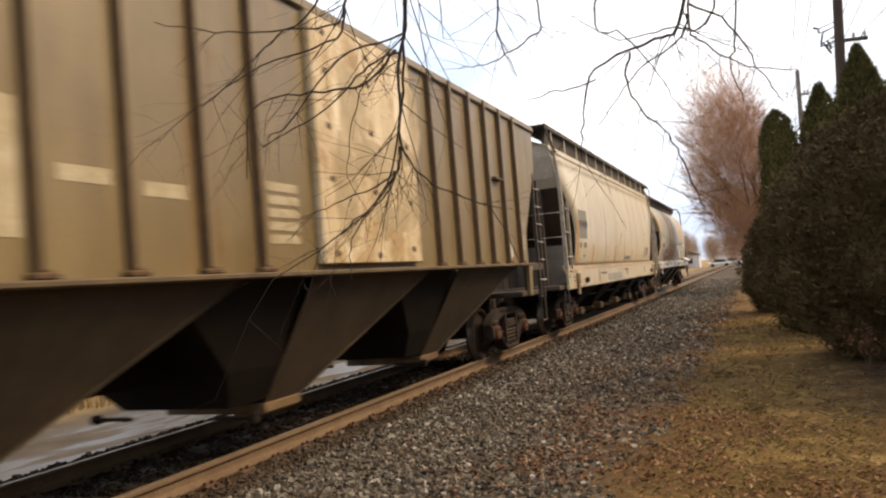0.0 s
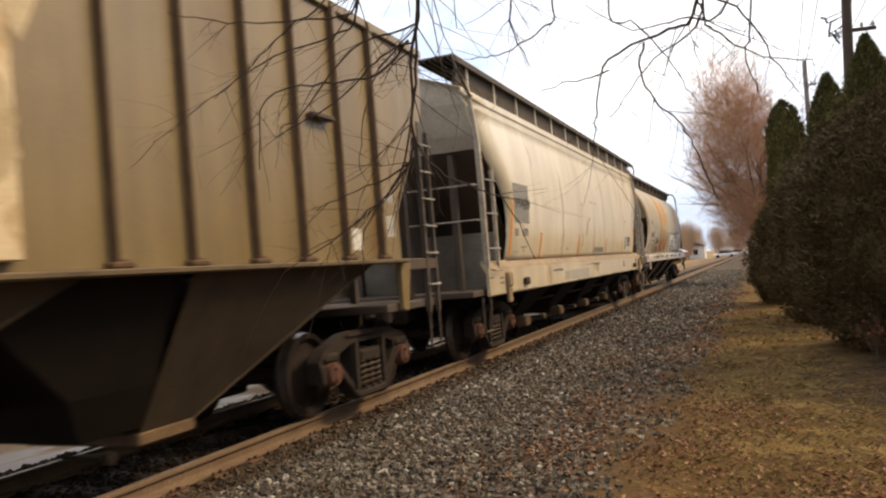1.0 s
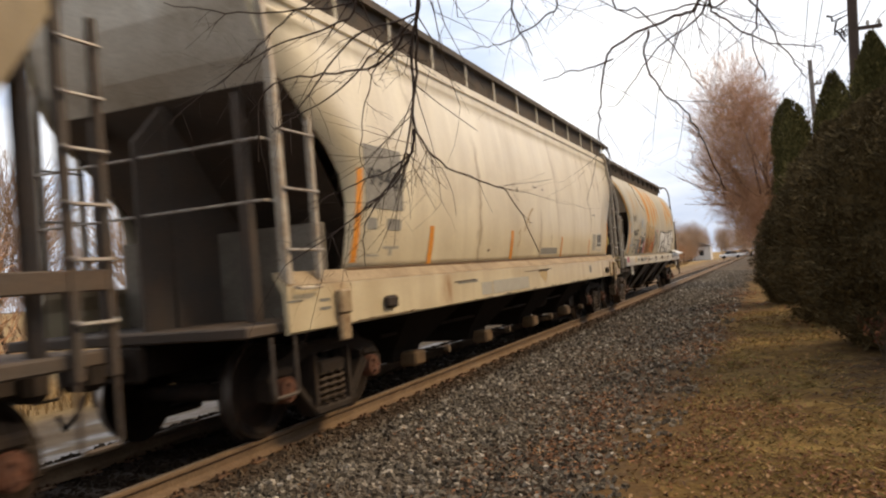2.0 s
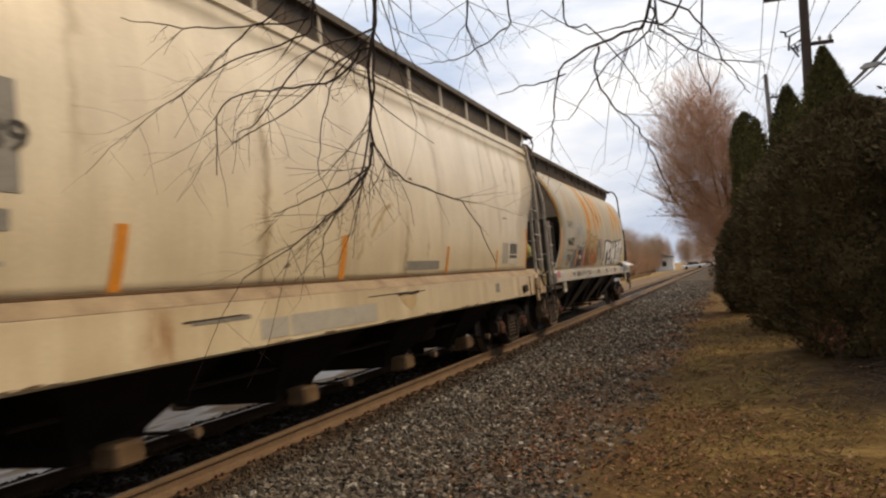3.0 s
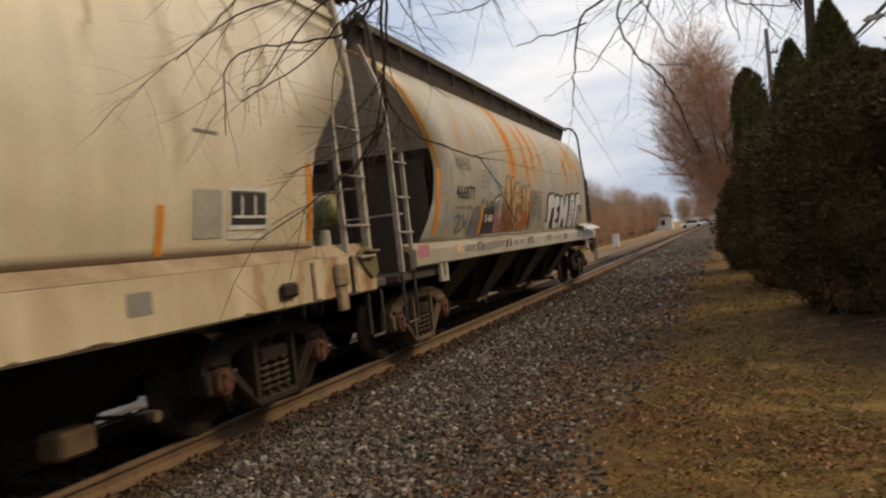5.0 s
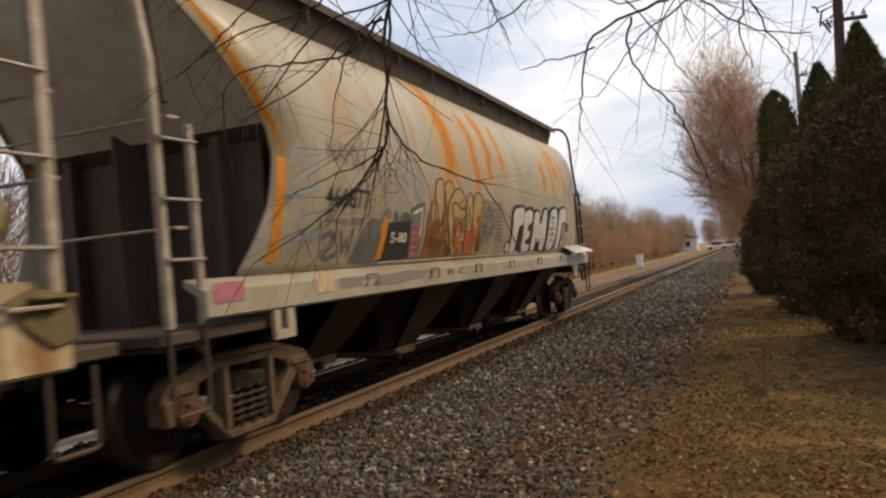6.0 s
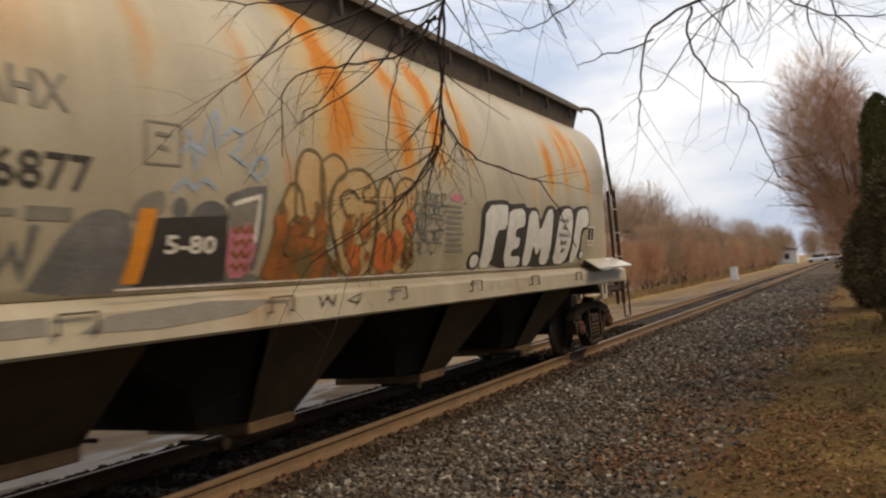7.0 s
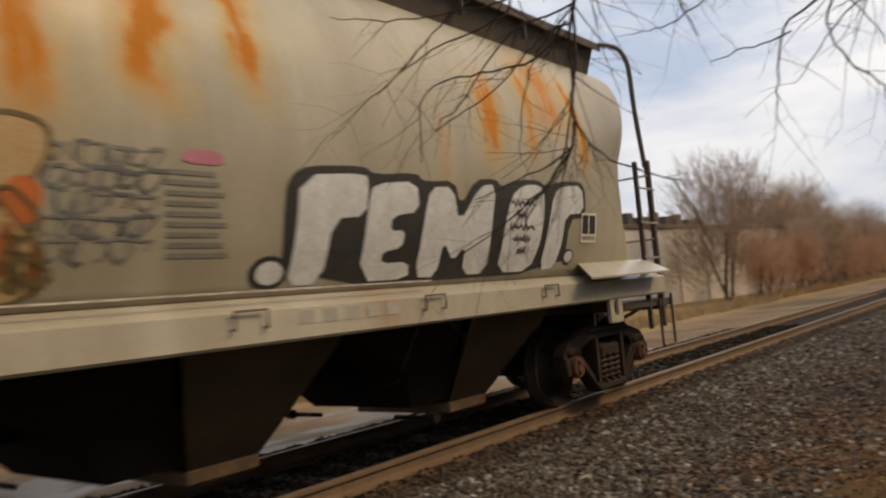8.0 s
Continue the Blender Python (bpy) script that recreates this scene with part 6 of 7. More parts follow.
def evergreen(name, label, x, y, outline, sprays, mat, seed, size=0.12, lump=0.3, trunk=0.1, up=0.6):
    """outline: (height, radius) pairs. A trunk, a dark inner mass and many small upright sprays with gaps."""
    rnd = random.Random(seed)
    ob = thing(name, label, "evergreen", "evergreen hedge", at=pose(x, y, ground_z(x, y) - 0.03))
    H = outline[-1][0]
    hs, rs = [a for a, _ in outline], [b for _, b in outline]
    part("trunk", Mb().tube([(0, 0, 0), (0.03, 0.02, H * 0.4), (0, 0, H * 0.8)], [trunk, trunk * 0.75, trunk * 0.3], 8), M_BARK, ob)
    rad = lambda h, a: float(np.interp(h, hs, rs)) * (1 + lump * noise.noise((1.6 * math.cos(a) + seed, 1.6 * math.sin(a), h * 0.9)) + 0.5 * lump * noise.noise((4 * math.cos(a), 4 * math.sin(a) + seed, h * 2.6)))
    mb = Mb()
    n, rows = 18, 16
    grid = [[(0.8 * rad(h, a) * math.cos(a), 0.8 * rad(h, a) * math.sin(a), h * 0.985) for a in [2 * math.pi * k / n for k in range(n + 1)]] for h in np.linspace(hs[0], H, rows)]
    mb.sheet(grid)
    for i in range(sprays):
        h = hs[0] + (H - hs[0]) * rnd.random() ** 0.9
        a = rnd.uniform(0, 2 * math.pi)
        if math.sin(a) > 0.5 and rnd.random() < 0.75:
            continue                                  # the far side of the hedge is thinner
        tuft = 0.10 * noise.noise((9 * math.cos(a), 9 * math.sin(a) + seed, h * 5.5))
        r = rad(h, a) * (rnd.uniform(0.74, 1.03) + tuft)
        if rnd.random() < 0.09:
            r *= rnd.uniform(1.03, 1.16)
        p = Vector((r * math.cos(a), r * math.sin(a), h + rnd.uniform(-0.05, 0.1)))
        out = Vector((math.cos(a) + rnd.uniform(-0.9, 0.9), math.sin(a) + rnd.uniform(-0.9, 0.9), up + rnd.uniform(-1.0, 0.9))).normalized()
        side = out.cross(Vector((rnd.uniform(-1, 1), rnd.uniform(-1, 1), rnd.uniform(-1, 1)))).normalized()
        s = size * rnd.uniform(0.4, 1.4)
        n2 = out.cross(side) * s * 0.15
        mb.add([p - out * s * 0.4, p + side * s * 0.22 + out * s * 0.1, p + out * s, p - side * s * 0.2 + n2, p + side * s * 0.6 + out * s * 0.7, p - side * s * 0.55 + out * s * 0.65],
               [(0, 1, 2), (0, 2, 3), (0, 4, 1), (0, 3, 5)])
    part("crown", mb.mesh("crown", mat, False, False), None, ob)
    return ob


def grow(mb, rnd, p, d, length, r, level, gravity=0.0, spread=0.5, kids=3, sides=3, wig=0.18, thin=0.62):
    """A limb and, at its joints, the limbs of the next level."""
    n = 4 if level > 1 else 3
    pts, rr = [p.copy()], [r]
    for i in range(n):
        d = (d + Vector((rnd.uniform(-wig, wig), rnd.uniform(-wig, wig), rnd.uniform(-wig, wig) - gravity))).normalized()
        p = p + d * (length / n)
        pts.append(p.copy())
        rr.append(r * (1 - 0.55 * (i + 1) / n))
    mb.tube(pts, rr, sides, cap=False)
    if level <= 0:
        return
    for k in range(kids):
        i = rnd.randint(1, n)
        q = pts[i]
        ax = Vector((rnd.uniform(-1, 1), rnd.uniform(-1, 1), rnd.uniform(-0.4, 0.9))).normalized()
        nd = (d * (1 - spread) + ax * spread).normalized()
        grow(mb, rnd, q, nd, length * rnd.uniform(thin - 0.12, thin + 0.12), rr[i] * 0.62, level - 1, gravity, spread, kids, sides, wig, thin)


def bare_tree(name, label, x, y, height, seed, mat, levels=4, kids=4, spread=0.55, r=0.14, stems=1, lean=(0, 0), grav=-0.03, cat="tree", group="", tw=0.62):
    rnd = random.Random(seed)
    ob = thing(name, label, cat, group, at=pose(x, y, ground_z(x, y) - 0.05))
    tk, cr = Mb(), Mb()
    for s in range(stems):
        d = Vector((lean[0] + rnd.uniform(-0.3, 0.3) * (stems > 1), lean[1] + rnd.uniform(-0.3, 0.3) * (stems > 1), 1)).normalized()
        hgt = height * rnd.uniform(0.42, 0.52)
        base = Vector((rnd.uniform(-0.5, 0.5), rnd.uniform(-0.5, 0.5), 0)) * (stems > 1)
        top = base + d * hgt
        tk.tube([base, base + d * hgt * 0.5 + Vector((0.06, 0.03, 0)), top], [r, r * 0.8, r * 0.55], 8)
        for k in range(7):
            f = rnd.uniform(0.45, 1.0)
            a = rnd.uniform(0, 6.283)
            nd = Vector((math.cos(a) * spread + d.x, math.sin(a) * spread + d.y, rnd.uniform(0.5, 1.1))).normalized()
            grow(cr, rnd, base + d * hgt * f, nd, height * 0.27 * rnd.uniform(0.7, 1.2), r * 0.4, levels - 1, grav, spread, kids, 3, 0.2, tw)
    part("trunk", tk, M_BARK, ob)
    part("crown", cr.mesh("crown", mat, False, False), None, ob)
    return ob


build_ground()
build_track()
build_gravel()
build_grass()

evergreen("evergreen_bush", "broad dark juniper bush at the lawn's edge", 2.1, 14.4, [(0.05, 1.1), (0.4, 1.35), (1.6, 1.5), (2.8, 1.42), (3.5, 1.15), (3.9, 0.6), (4.1, 0.1)], 60000, M_NEEDLE, 1, 0.065)
evergreen("evergreen_bush", "wide dark bush with ragged leafy top", 3.7, 12.6, [(0.05, 1.1), (0.5, 1.3), (2.0, 1.4), (3.2, 1.3), (4.1, 1.0), (4.6, 0.55), (4.8, 0.1)], 42000, M_NEEDLE, 2, 0.075, 0.55)
evergreen("arborvitae", "tall pointed arborvitae behind the bushes", 2.36, 19.0, [(0.1, 0.7), (3.0, 0.78), (4.2, 0.64), (4.9, 0.5), (5.5, 0.28), (6.03, 0.03)], 24000, M_NEEDLE2, 3, 0.07, 0.16, up=1.3)
evergreen("arborvitae", "slender arborvitae with a pointed top", 1.8, 22.0, [(0.1, 0.7), (3.0, 0.75), (4.4, 0.6), (5.2, 0.4), (5.9, 0.05)], 15000, M_NEEDLE2, 4, 0.075, 0.16, up=1.3)
evergreen("arborvitae", "round-topped arborvitae at the row's end", 0.9, 27.0, [(0.1, 0.6), (2.0, 0.7), (4.2, 0.6), (5.4, 0.52), (5.95, 0.34), (6.2, 0.05)], 16000, M_NEEDLE2, 5, 0.08, 0.16, up=1.2)
evergreen("evergreen_bush", "low dark evergreen shrub", 0.75, 26.0, [(0.05, 0.95), (0.8, 1.3), (1.8, 1.15), (2.7, 0.8), (3.4, 0.2)], 18000, M_NEEDLE, 6, 0.085)
evergreen("evergreen_bush", "dark evergreen shrub between taller ones", 1.5, 19.3, [(0.05, 1.0), (0.8, 1.25), (2.2, 1.2), (3.4, 0.9), (4.3, 0.2)], 24000, M_NEEDLE, 7, 0.075)
evergreen("evergreen_bush", "rounded dark evergreen bush", 4.3, 15.5, [(0.05, 1.3), (0.8, 1.6), (2.0, 1.4), (3.2, 0.9), (3.7, 0.2)], 16000, M_NEEDLE, 9, 0.08)
for k, (ex, ey, eh) in enumerate(((9.0, 12.0, 9.0), (9.4, 7.5, 9.6), (8.8, 3.2, 8.6), (9.2, -1.0, 9.2), (8.8, -5.2, 8.8))):   # unseen trees added to take sky light off the near cars
    evergreen("spruce", "unseen tall evergreen added to block sky light", ex, ey, [(0.3, 2.1), (2.0, 2.3), (eh * 0.5, 1.7), (eh * 0.8, 0.9), (eh, 0.1)], 9000, M_NEEDLE, 60 + k, 0.2, 0.25, 0.16)


def dead_shrub():
    k = Mat("red_brown_leaf", 0.8)
    m = k.out(k.ramp(k.per_island(), (0.0, (0.06, 0.02, 0.009)), (0.6, (0.12, 0.04, 0.016)), (1.0, (0.18, 0.08, 0.03))))
    rnd = random.Random(14)
    ob = thing("oak_seedling", "small seedling with red-brown dead leaves", "seedling", at=pose(1.32, 12.55, ground_z(1.32, 12.55)))
    st, lf = Mb(), Mb()
    for i in range(7):
        tip = Vector((rnd.uniform(-0.3, 0.3), rnd.uniform(-0.15, 0.15), rnd.uniform(0.4, 0.75)))
        st.tube([(0, 0, 0), tip * 0.5 + Vector((0.02, 0, 0.04)), tip], [0.008, 0.006, 0.003], 5)
        for j in range(14):
            c = tip * rnd.uniform(0.45, 1.05) + Vector((rnd.uniform(-0.09, 0.09), rnd.uniform(-0.09, 0.09), rnd.uniform(-0.06, 0.06)))
            m3 = Euler((rnd.uniform(0, 6), rnd.uniform(0, 6), rnd.uniform(0, 6))).to_matrix()
            s = rnd.uniform(0.025, 0.05)
            lf.add([c + m3 @ Vector(p) for p in ((-s, 0, 0), (0, -0.5 * s, 0.2 * s), (s, 0, 0), (0, 0.5 * s, 0.2 * s))], [(0, 1, 2), (0, 2, 3)])
    part("stem", st, M_BARK, ob)
    part("foliage", lf.mesh("leaves", m, False, False), None, ob)


dead_shrub()
M_TWIG_RED = worn("red_brown_twigs", (0.52, 0.315, 0.185), (0.39, 0.225, 0.135), 0.9, 0, 0.6, 0.5, 0.002)


def twig_crown(mb, rnd, blobs, count, length, r, rise=0.6):
    """Fine twigs that fill round masses (x, y, z, rx, ry, rz), thicker inside, ragged outside."""
    for i in range(count):
        x, y, z, rx, ry, rz = rnd.choice(blobs)
        d = Vector((rnd.gauss(0, 1), rnd.gauss(0, 1), rnd.gauss(0, 1))).normalized() * rnd.random() ** 0.45
        c = Vector((x + d.x * rx, y + d.y * ry, z + d.z * rz))
        w = Vector((d.x + rnd.uniform(-0.5, 0.5), d.y + rnd.uniform(-0.5, 0.5), d.z * 0.5 + rise + rnd.uniform(-0.5, 0.5))).normalized()
        l = length * rnd.uniform(0.5, 1.3)
        mid = c + w * l * 0.5 + Vector((rnd.uniform(-1, 1), rnd.uniform(-1, 1), rnd.uniform(-1, 1))) * l * 0.1
        e = c + w * l
        mb.tube([c, mid, e], [r, r * 0.7, r * 0.35], 3, cap=False)
        f = mid + (w + Vector((rnd.uniform(-1, 1), rnd.uniform(-1, 1), rnd.uniform(-0.4, 0.8)))).normalized() * l * 0.45
        mb.tube([mid, f], [r * 0.6, r * 0.3], 3, cap=False)


def big_tree():
    ob = bare_tree("bare_tree", "large bare red-brown tree leaning over the line", 0.7, 44.0, 12.3, 8, M_TWIG, 3, 4, 0.45, 0.28, 3, (-0.1, 0), -0.04)
    mb = Mb()
    rnd = random.Random(77)
    twig_crown(mb, rnd, [(-1.3, 0, 2.8, 0.9, 1.4, 1.6), (-1.7, 0, 3.8, 1.1, 1.6, 1.6), (-2.0, 0, 5.0, 1.5, 1.8, 2.0), (-1.9, 0, 6.6, 1.7, 2.0, 2.0), (-1.9, 0, 8.0, 1.7, 1.8, 2.0), (-1.2, 0, 8.6, 1.5, 1.8, 2.0), (-0.4, 0, 6.5, 1.4, 2.0, 3.2)], 10500, 0.75, 0.0085)
    twig_crown(mb, rnd, [(-2.2, 0, 9.9, 1.5, 1.5, 1.9), (-3.0, 0, 8.2, 1.0, 1.2, 2.4), (-1.4, 0, 10.2, 1.3, 1.4, 1.7), (-3.1, 0, 5.6, 0.8, 1.0, 1.8)], 1500, 1.0, 0.008)
    tagged(part("twig_mass", mb.mesh("twig_mass", M_TWIG_RED, False, False), None, ob), kind="stuff")


big_tree()


def build_brush():
    rnd = random.Random(4)
    kinds = []
    for i in range(4):
        x, y = -12.8 - 0.6 * i, 66.0 + 2.0 * i
        ob = bare_tree("bare_shrub", "tangled bare brown brush beside the road", x, y, (4.6, 5.6, 4.2, 6.4)[i], 30 + i, (M_TWIG_RED, M_TWIG2)[i % 2], 3, 3, 0.5, 0.06, 4, cat="shrub", group="brush by the line")
        mb, h = Mb(), (4.2, 5.2, 3.6, 5.8)[i]
        twig_crown(mb, random.Random(60 + i), [(0, 0, h * 0.35, 1.6, 1.6, h * 0.33), (0.3, 0.2, h * 0.6, 1.3, 1.3, h * 0.3), (-0.5, 0.4, h * 0.7, 1.0, 1.0, h * 0.25)], 1500, 0.7, 0.011, 0.9)
        tagged(part("twig_mass", mb.mesh("twig_mass", (M_TWIG_RED, M_TWIG2)[i % 2], False, False), None, ob), kind="stuff")
        kinds.append(ob)
    for j, (x, y) in enumerate(((-13.2, 46.5), (-13.6, 50.0), (-12.9, 54.0), (-13.5, 58.0), (-12.8, 62.0))):
        copy_thing(kinds[(2, 0, 2, 1, 3)[j]], pose(x, y, ground_z(x, y) - 0.05, 0, 0, 83 * j))
    for j in range(8):                                      # thicket across the dirt road, seen between the cars
        x, y = -14.6 - 1.1 * (j % 2), 4.0 + 2.9 * j
        copy_thing(kinds[(1, 3, 0, 1)[j % 4]], pose(x, y, ground_z(x, y) - 0.05, 0, 0, 61 * j))
    i, y = 0, 73.0
    while y < 185:
        for row in range(2):
            x = -12.3 - 0.012 * y - row * 2.6 - rnd.uniform(0, 1.6)
            copy_thing(kinds[(i + row) % 4], pose(x, y + rnd.uniform(-0.5, 0.5), ground_z(x, y) - 0.05, 0, 0, rnd.uniform(0, 360)))
        y += 2.0 + 0.012 * y * rnd.uniform(0.6, 1.3)
        i += 1
    tall = []
    for j in range(2):
        ob = bare_tree("bare_tree", "bare grey-brown tree behind the brush", -17.5, 62.0 + 9 * j, 8.5, 50 + j, M_TWIG2, 4, 3, 0.45, 0.085, 4, group="trees beyond the line")
        mb = Mb()
        twig_crown(mb, random.Random(80 + j), [(0, 0, 3.4, 2.8, 2.8, 2.6), (0.6, 0, 5.6, 2.2, 2.2, 2.4), (-1.2, 0.3, 4.9, 1.9, 1.9, 2.6), (1.4, -0.5, 2.2, 2.0, 2.0, 1.8)], 2600, 1.1, 0.012, 1.0)
        tagged(part("twig_mass", mb.mesh("twig_mass", M_TWIG2, False, False), None, ob), kind="stuff")
        tall.append(ob)
    spots = [(-14.6, 63), (-14.2, 43.5), (-19, 80), (-17, 95), (-18, 112), (-16, 130), (-17, 150), (-15, 172), (-16, 200), (-11, 222), (-7, 240), (-3.5, 255), (1, 262), (5, 245), (8, 225), (3, 200), (5, 170), (4, 140), (6, 120), (3.5, 100), (-12, 262), (-18, 240), (-8, 285), (10, 275), (-22, 215)]
    for x, y in spots:
        copy_thing(tall[i % 2], pose(x, y, -0.3, 0, 0, 77 * i))
        i += 1


build_brush()


# ---- overhanging branches close to the camera ----
def limb(parent, pts, r0, r1, seed, twigs, length, drop=0.05, side=None):
    """A main limb through a few bends, with procedural twigs along it."""
    rnd = random.Random(seed)
    mb = Mb()
    bends = [Vector(p) for p in pts]
    fine = [Vector(p) for p in dense(bends, 5)] if len(bends) > 2 else bends
    n = len(fine)
    wob = [p + Vector((rnd.uniform(-1, 1), rnd.uniform(-1, 1), rnd.uniform(-1, 1))) * 0.006 for p in fine]
    lb = part("limb", Mb().tube(wob, [r0 + (r1 - r0) * i / (n - 1) for i in range(n)], 6), M_TWIG_NEAR, parent, "", True)
    for k in range(int(twigs * 1.7)):
        i = rnd.randint(1, n - 1)
        d = (wob[i] - wob[i - 1]).normalized()
        ax = Vector((rnd.uniform(-1, 1), rnd.uniform(-0.35, 0.35), rnd.uniform(-1.0, 0.45)))
        nd = (d * 0.65 + ax.normalized() * 0.75).normalized()
        grow(mb, rnd, wob[i], nd, length * rnd.uniform(0.35, 1.2), max(0.0011, (r0 + (r1 - r0) * i / n) * 0.42), 1 if rnd.random() < 0.7 else 0, drop, 0.5, 3, 4, 0.2)
    tagged(part("twig_mass", mb, M_TWIG_NEAR, lb, "", True), kind="stuff")


def build_overhang():
    ob = thing("overhanging_tree", "bare tree with thin dark twigs hanging down", "tree", at=pose(0, 0, 0))
    part("trunk", Mb().tube([(1.7, -1.6, -0.4), (1.68, -1.55, 1.6), (1.6, -1.5, 3.2), (1.7, -1.6, 5.0)], [0.2, 0.17, 0.14, 0.08], 10), M_BARK, ob, "", True)
    part("bough", Mb().tube([(1.6, -1.5, 3.1), (0.9, 0.6, 3.15), (0.0, 2.45, 2.95), (-0.7, 2.45, 2.85), (-1.0, 2.3, 2.72), (-1.2, 2.2, 2.6)], [0.09, 0.06, 0.03, 0.022, 0.015, 0.008], 8), M_BARK, ob, "", True)
    limb(ob, [(-0.98, 2.30, 2.75), (-1.02, 2.36, 2.38), (-1.08, 2.4, 2.17), (-1.12, 2.45, 1.93), (-1.17, 2.45, 1.8), (-1.33, 2.39, 1.65), (-1.56, 2.26, 1.49)], 0.0072, 0.0019, 1, 15, 0.42)
    limb(ob, [(-1.0, 2.35, 2.6), (-1.06, 2.4, 2.2), (-1.1, 2.42, 2.0), (-1.2, 2.42, 1.75), (-1.4, 2.36, 1.6)], 0.006, 0.002, 12, 8, 0.3)
    limb(ob, [(-1.12, 2.45, 1.93), (-1.06, 2.5, 1.81), (-0.91, 2.57, 1.72), (-0.84, 2.6, 1.66), (-0.77, 2.63, 1.47)], 0.004, 0.0015, 2, 7, 0.22)
    limb(ob, [(-1.15, 2.25, 2.55), (-1.2, 2.27, 2.39), (-1.25, 2.28, 2.29), (-1.48, 2.17, 2.21), (-1.67, 2.07, 2.08)], 0.006, 0.0016, 3, 9, 0.3)
    limb(ob, [(-1.08, 2.4, 2.25), (-1.2, 2.36, 2.14), (-1.36, 2.28, 2.12), (-1.53, 2.18, 2.08), (-1.59, 2.2, 1.85)], 0.005, 0.0016, 4, 8, 0.26)
    limb(ob, [(-1.05, 2.4, 2.3), (-1.25, 2.3, 2.22), (-1.42, 2.22, 2.02), (-1.5, 2.2, 1.98)], 0.004, 0.0015, 14, 6, 0.22)
    limb(ob, [(-0.7, 2.45, 2.85), (-0.73, 2.47, 2.35), (-0.75, 2.5, 2.25), (-0.7, 2.55, 2.12)], 0.005, 0.0015, 5, 9, 0.24)
    limb(ob, [(0.0, 2.45, 2.95), (-0.15, 2.6, 2.27), (-0.25, 2.62, 2.18), (-0.45, 2.61, 2.12), (-0.51, 2.64, 1.94), (-0.53, 2.66, 1.83)], 0.007, 0.0016, 6, 9, 0.3)
    limb(ob, [(-0.45, 2.62, 2.08), (-0.59, 2.6, 2.06), (-0.69, 2.58, 2.04)], 0.003, 0.0014, 7, 2, 0.15)
    limb(ob, [(-0.33, 2.62, 2.16), (-0.35, 2.62, 2.08), (-0.32, 2.66, 1.97), (-0.24, 2.69, 1.87), (-0.19, 2.71, 1.75), (-0.15, 2.73, 1.61)], 0.0045, 0.0016, 8, 6, 0.2)
    limb(ob, [(0.0, 2.45, 2.95), (-0.13, 2.6, 2.27), (-0.11, 2.63, 2.16), (0.0, 2.66, 2.07), (0.17, 2.67, 2.02)], 0.005, 0.0015, 9, 7, 0.24)
    limb(ob, [(-0.13, 2.6, 2.27), (-0.02, 2.63, 2.19), (0.07, 2.67, 2.02), (0.12, 2.69, 1.93)], 0.004, 0.0014, 10, 5, 0.2)

    more = [[(-1.15, 2.25, 2.55), (-1.23, 2.27, 2.34), (-1.42, 2.17, 2.32), (-1.61, 2.04, 2.32), (-1.71, 1.94, 2.34)],
            [(-1.07, 2.4, 2.24), (-1.17, 2.35, 2.2), (-1.29, 2.32, 2.09), (-1.46, 2.25, 1.99), (-1.53, 2.22, 1.95)],
            [(-1.15, 2.45, 1.84), (-1.17, 2.45, 1.78), (-1.25, 2.42, 1.71), (-1.31, 2.4, 1.61), (-1.33, 2.4, 1.47)],
            [(-1.12, 2.45, 1.93), (-1.15, 2.45, 1.83), (-1.32, 2.38, 1.75), (-1.46, 2.31, 1.7)],
            [(-0.1, 2.46, 2.92), (-0.42, 2.55, 2.31), (-0.34, 2.6, 2.21), (-0.25, 2.65, 2.07), (-0.19, 2.68, 1.95)],
            [(-0.7, 2.45, 2.85), (-0.6, 2.51, 2.34), (-0.65, 2.53, 2.24), (-0.78, 2.51, 2.18), (-0.89, 2.48, 2.17)],
            [(0.0, 2.45, 2.95), (0.01, 2.61, 2.24), (-0.02, 2.66, 2.07), (0.01, 2.69, 1.95)],
            [(0.0, 2.45, 2.95), (-0.06, 2.61, 2.25), (-0.21, 2.61, 2.21), (-0.36, 2.6, 2.2), (-0.5, 2.55, 2.29)],
            [(-0.15, 2.6, 2.27), (-0.16, 2.62, 2.18), (-0.34, 2.64, 2.07), (-0.46, 2.65, 1.93)],
            [(-1.02, 2.36, 2.38), (-1.05, 2.38, 2.28), (-1.18, 2.36, 2.16), (-1.25, 2.36, 2.03), (-1.3, 2.38, 1.83)],
            [(-1.2, 2.2, 2.6), (-1.29, 2.22, 2.39), (-1.41, 2.18, 2.3), (-1.52, 2.14, 2.21), (-1.67, 2.08, 2.08)]]
    for k, pts in enumerate(more):
        limb(ob, pts, 0.0042, 0.0014, 40 + k, 3, 0.2)


build_overhang()


# ---- poles, wires, far buildings ----
M_POLE = worn("creosoted_pole_wood", (0.065, 0.045, 0.033), (0.035, 0.025, 0.02), 0.9, 0, 3.0, 0.5, 0.01)
M_POLEGREY = worn("grey_pole_wood", (0.22, 0.205, 0.19), (0.13, 0.12, 0.11), 0.9, 0, 3.0, 0.5, 0.01)
M_WIRE = worn("black_cable", (0.02, 0.02, 0.02), (0.035, 0.035, 0.035), 0.6, 0, 5.0)
M_CERAMIC = worn("grey_insulator", (0.42, 0.42, 0.40), (0.3, 0.29, 0.27), 0.4, 0, 5.0)


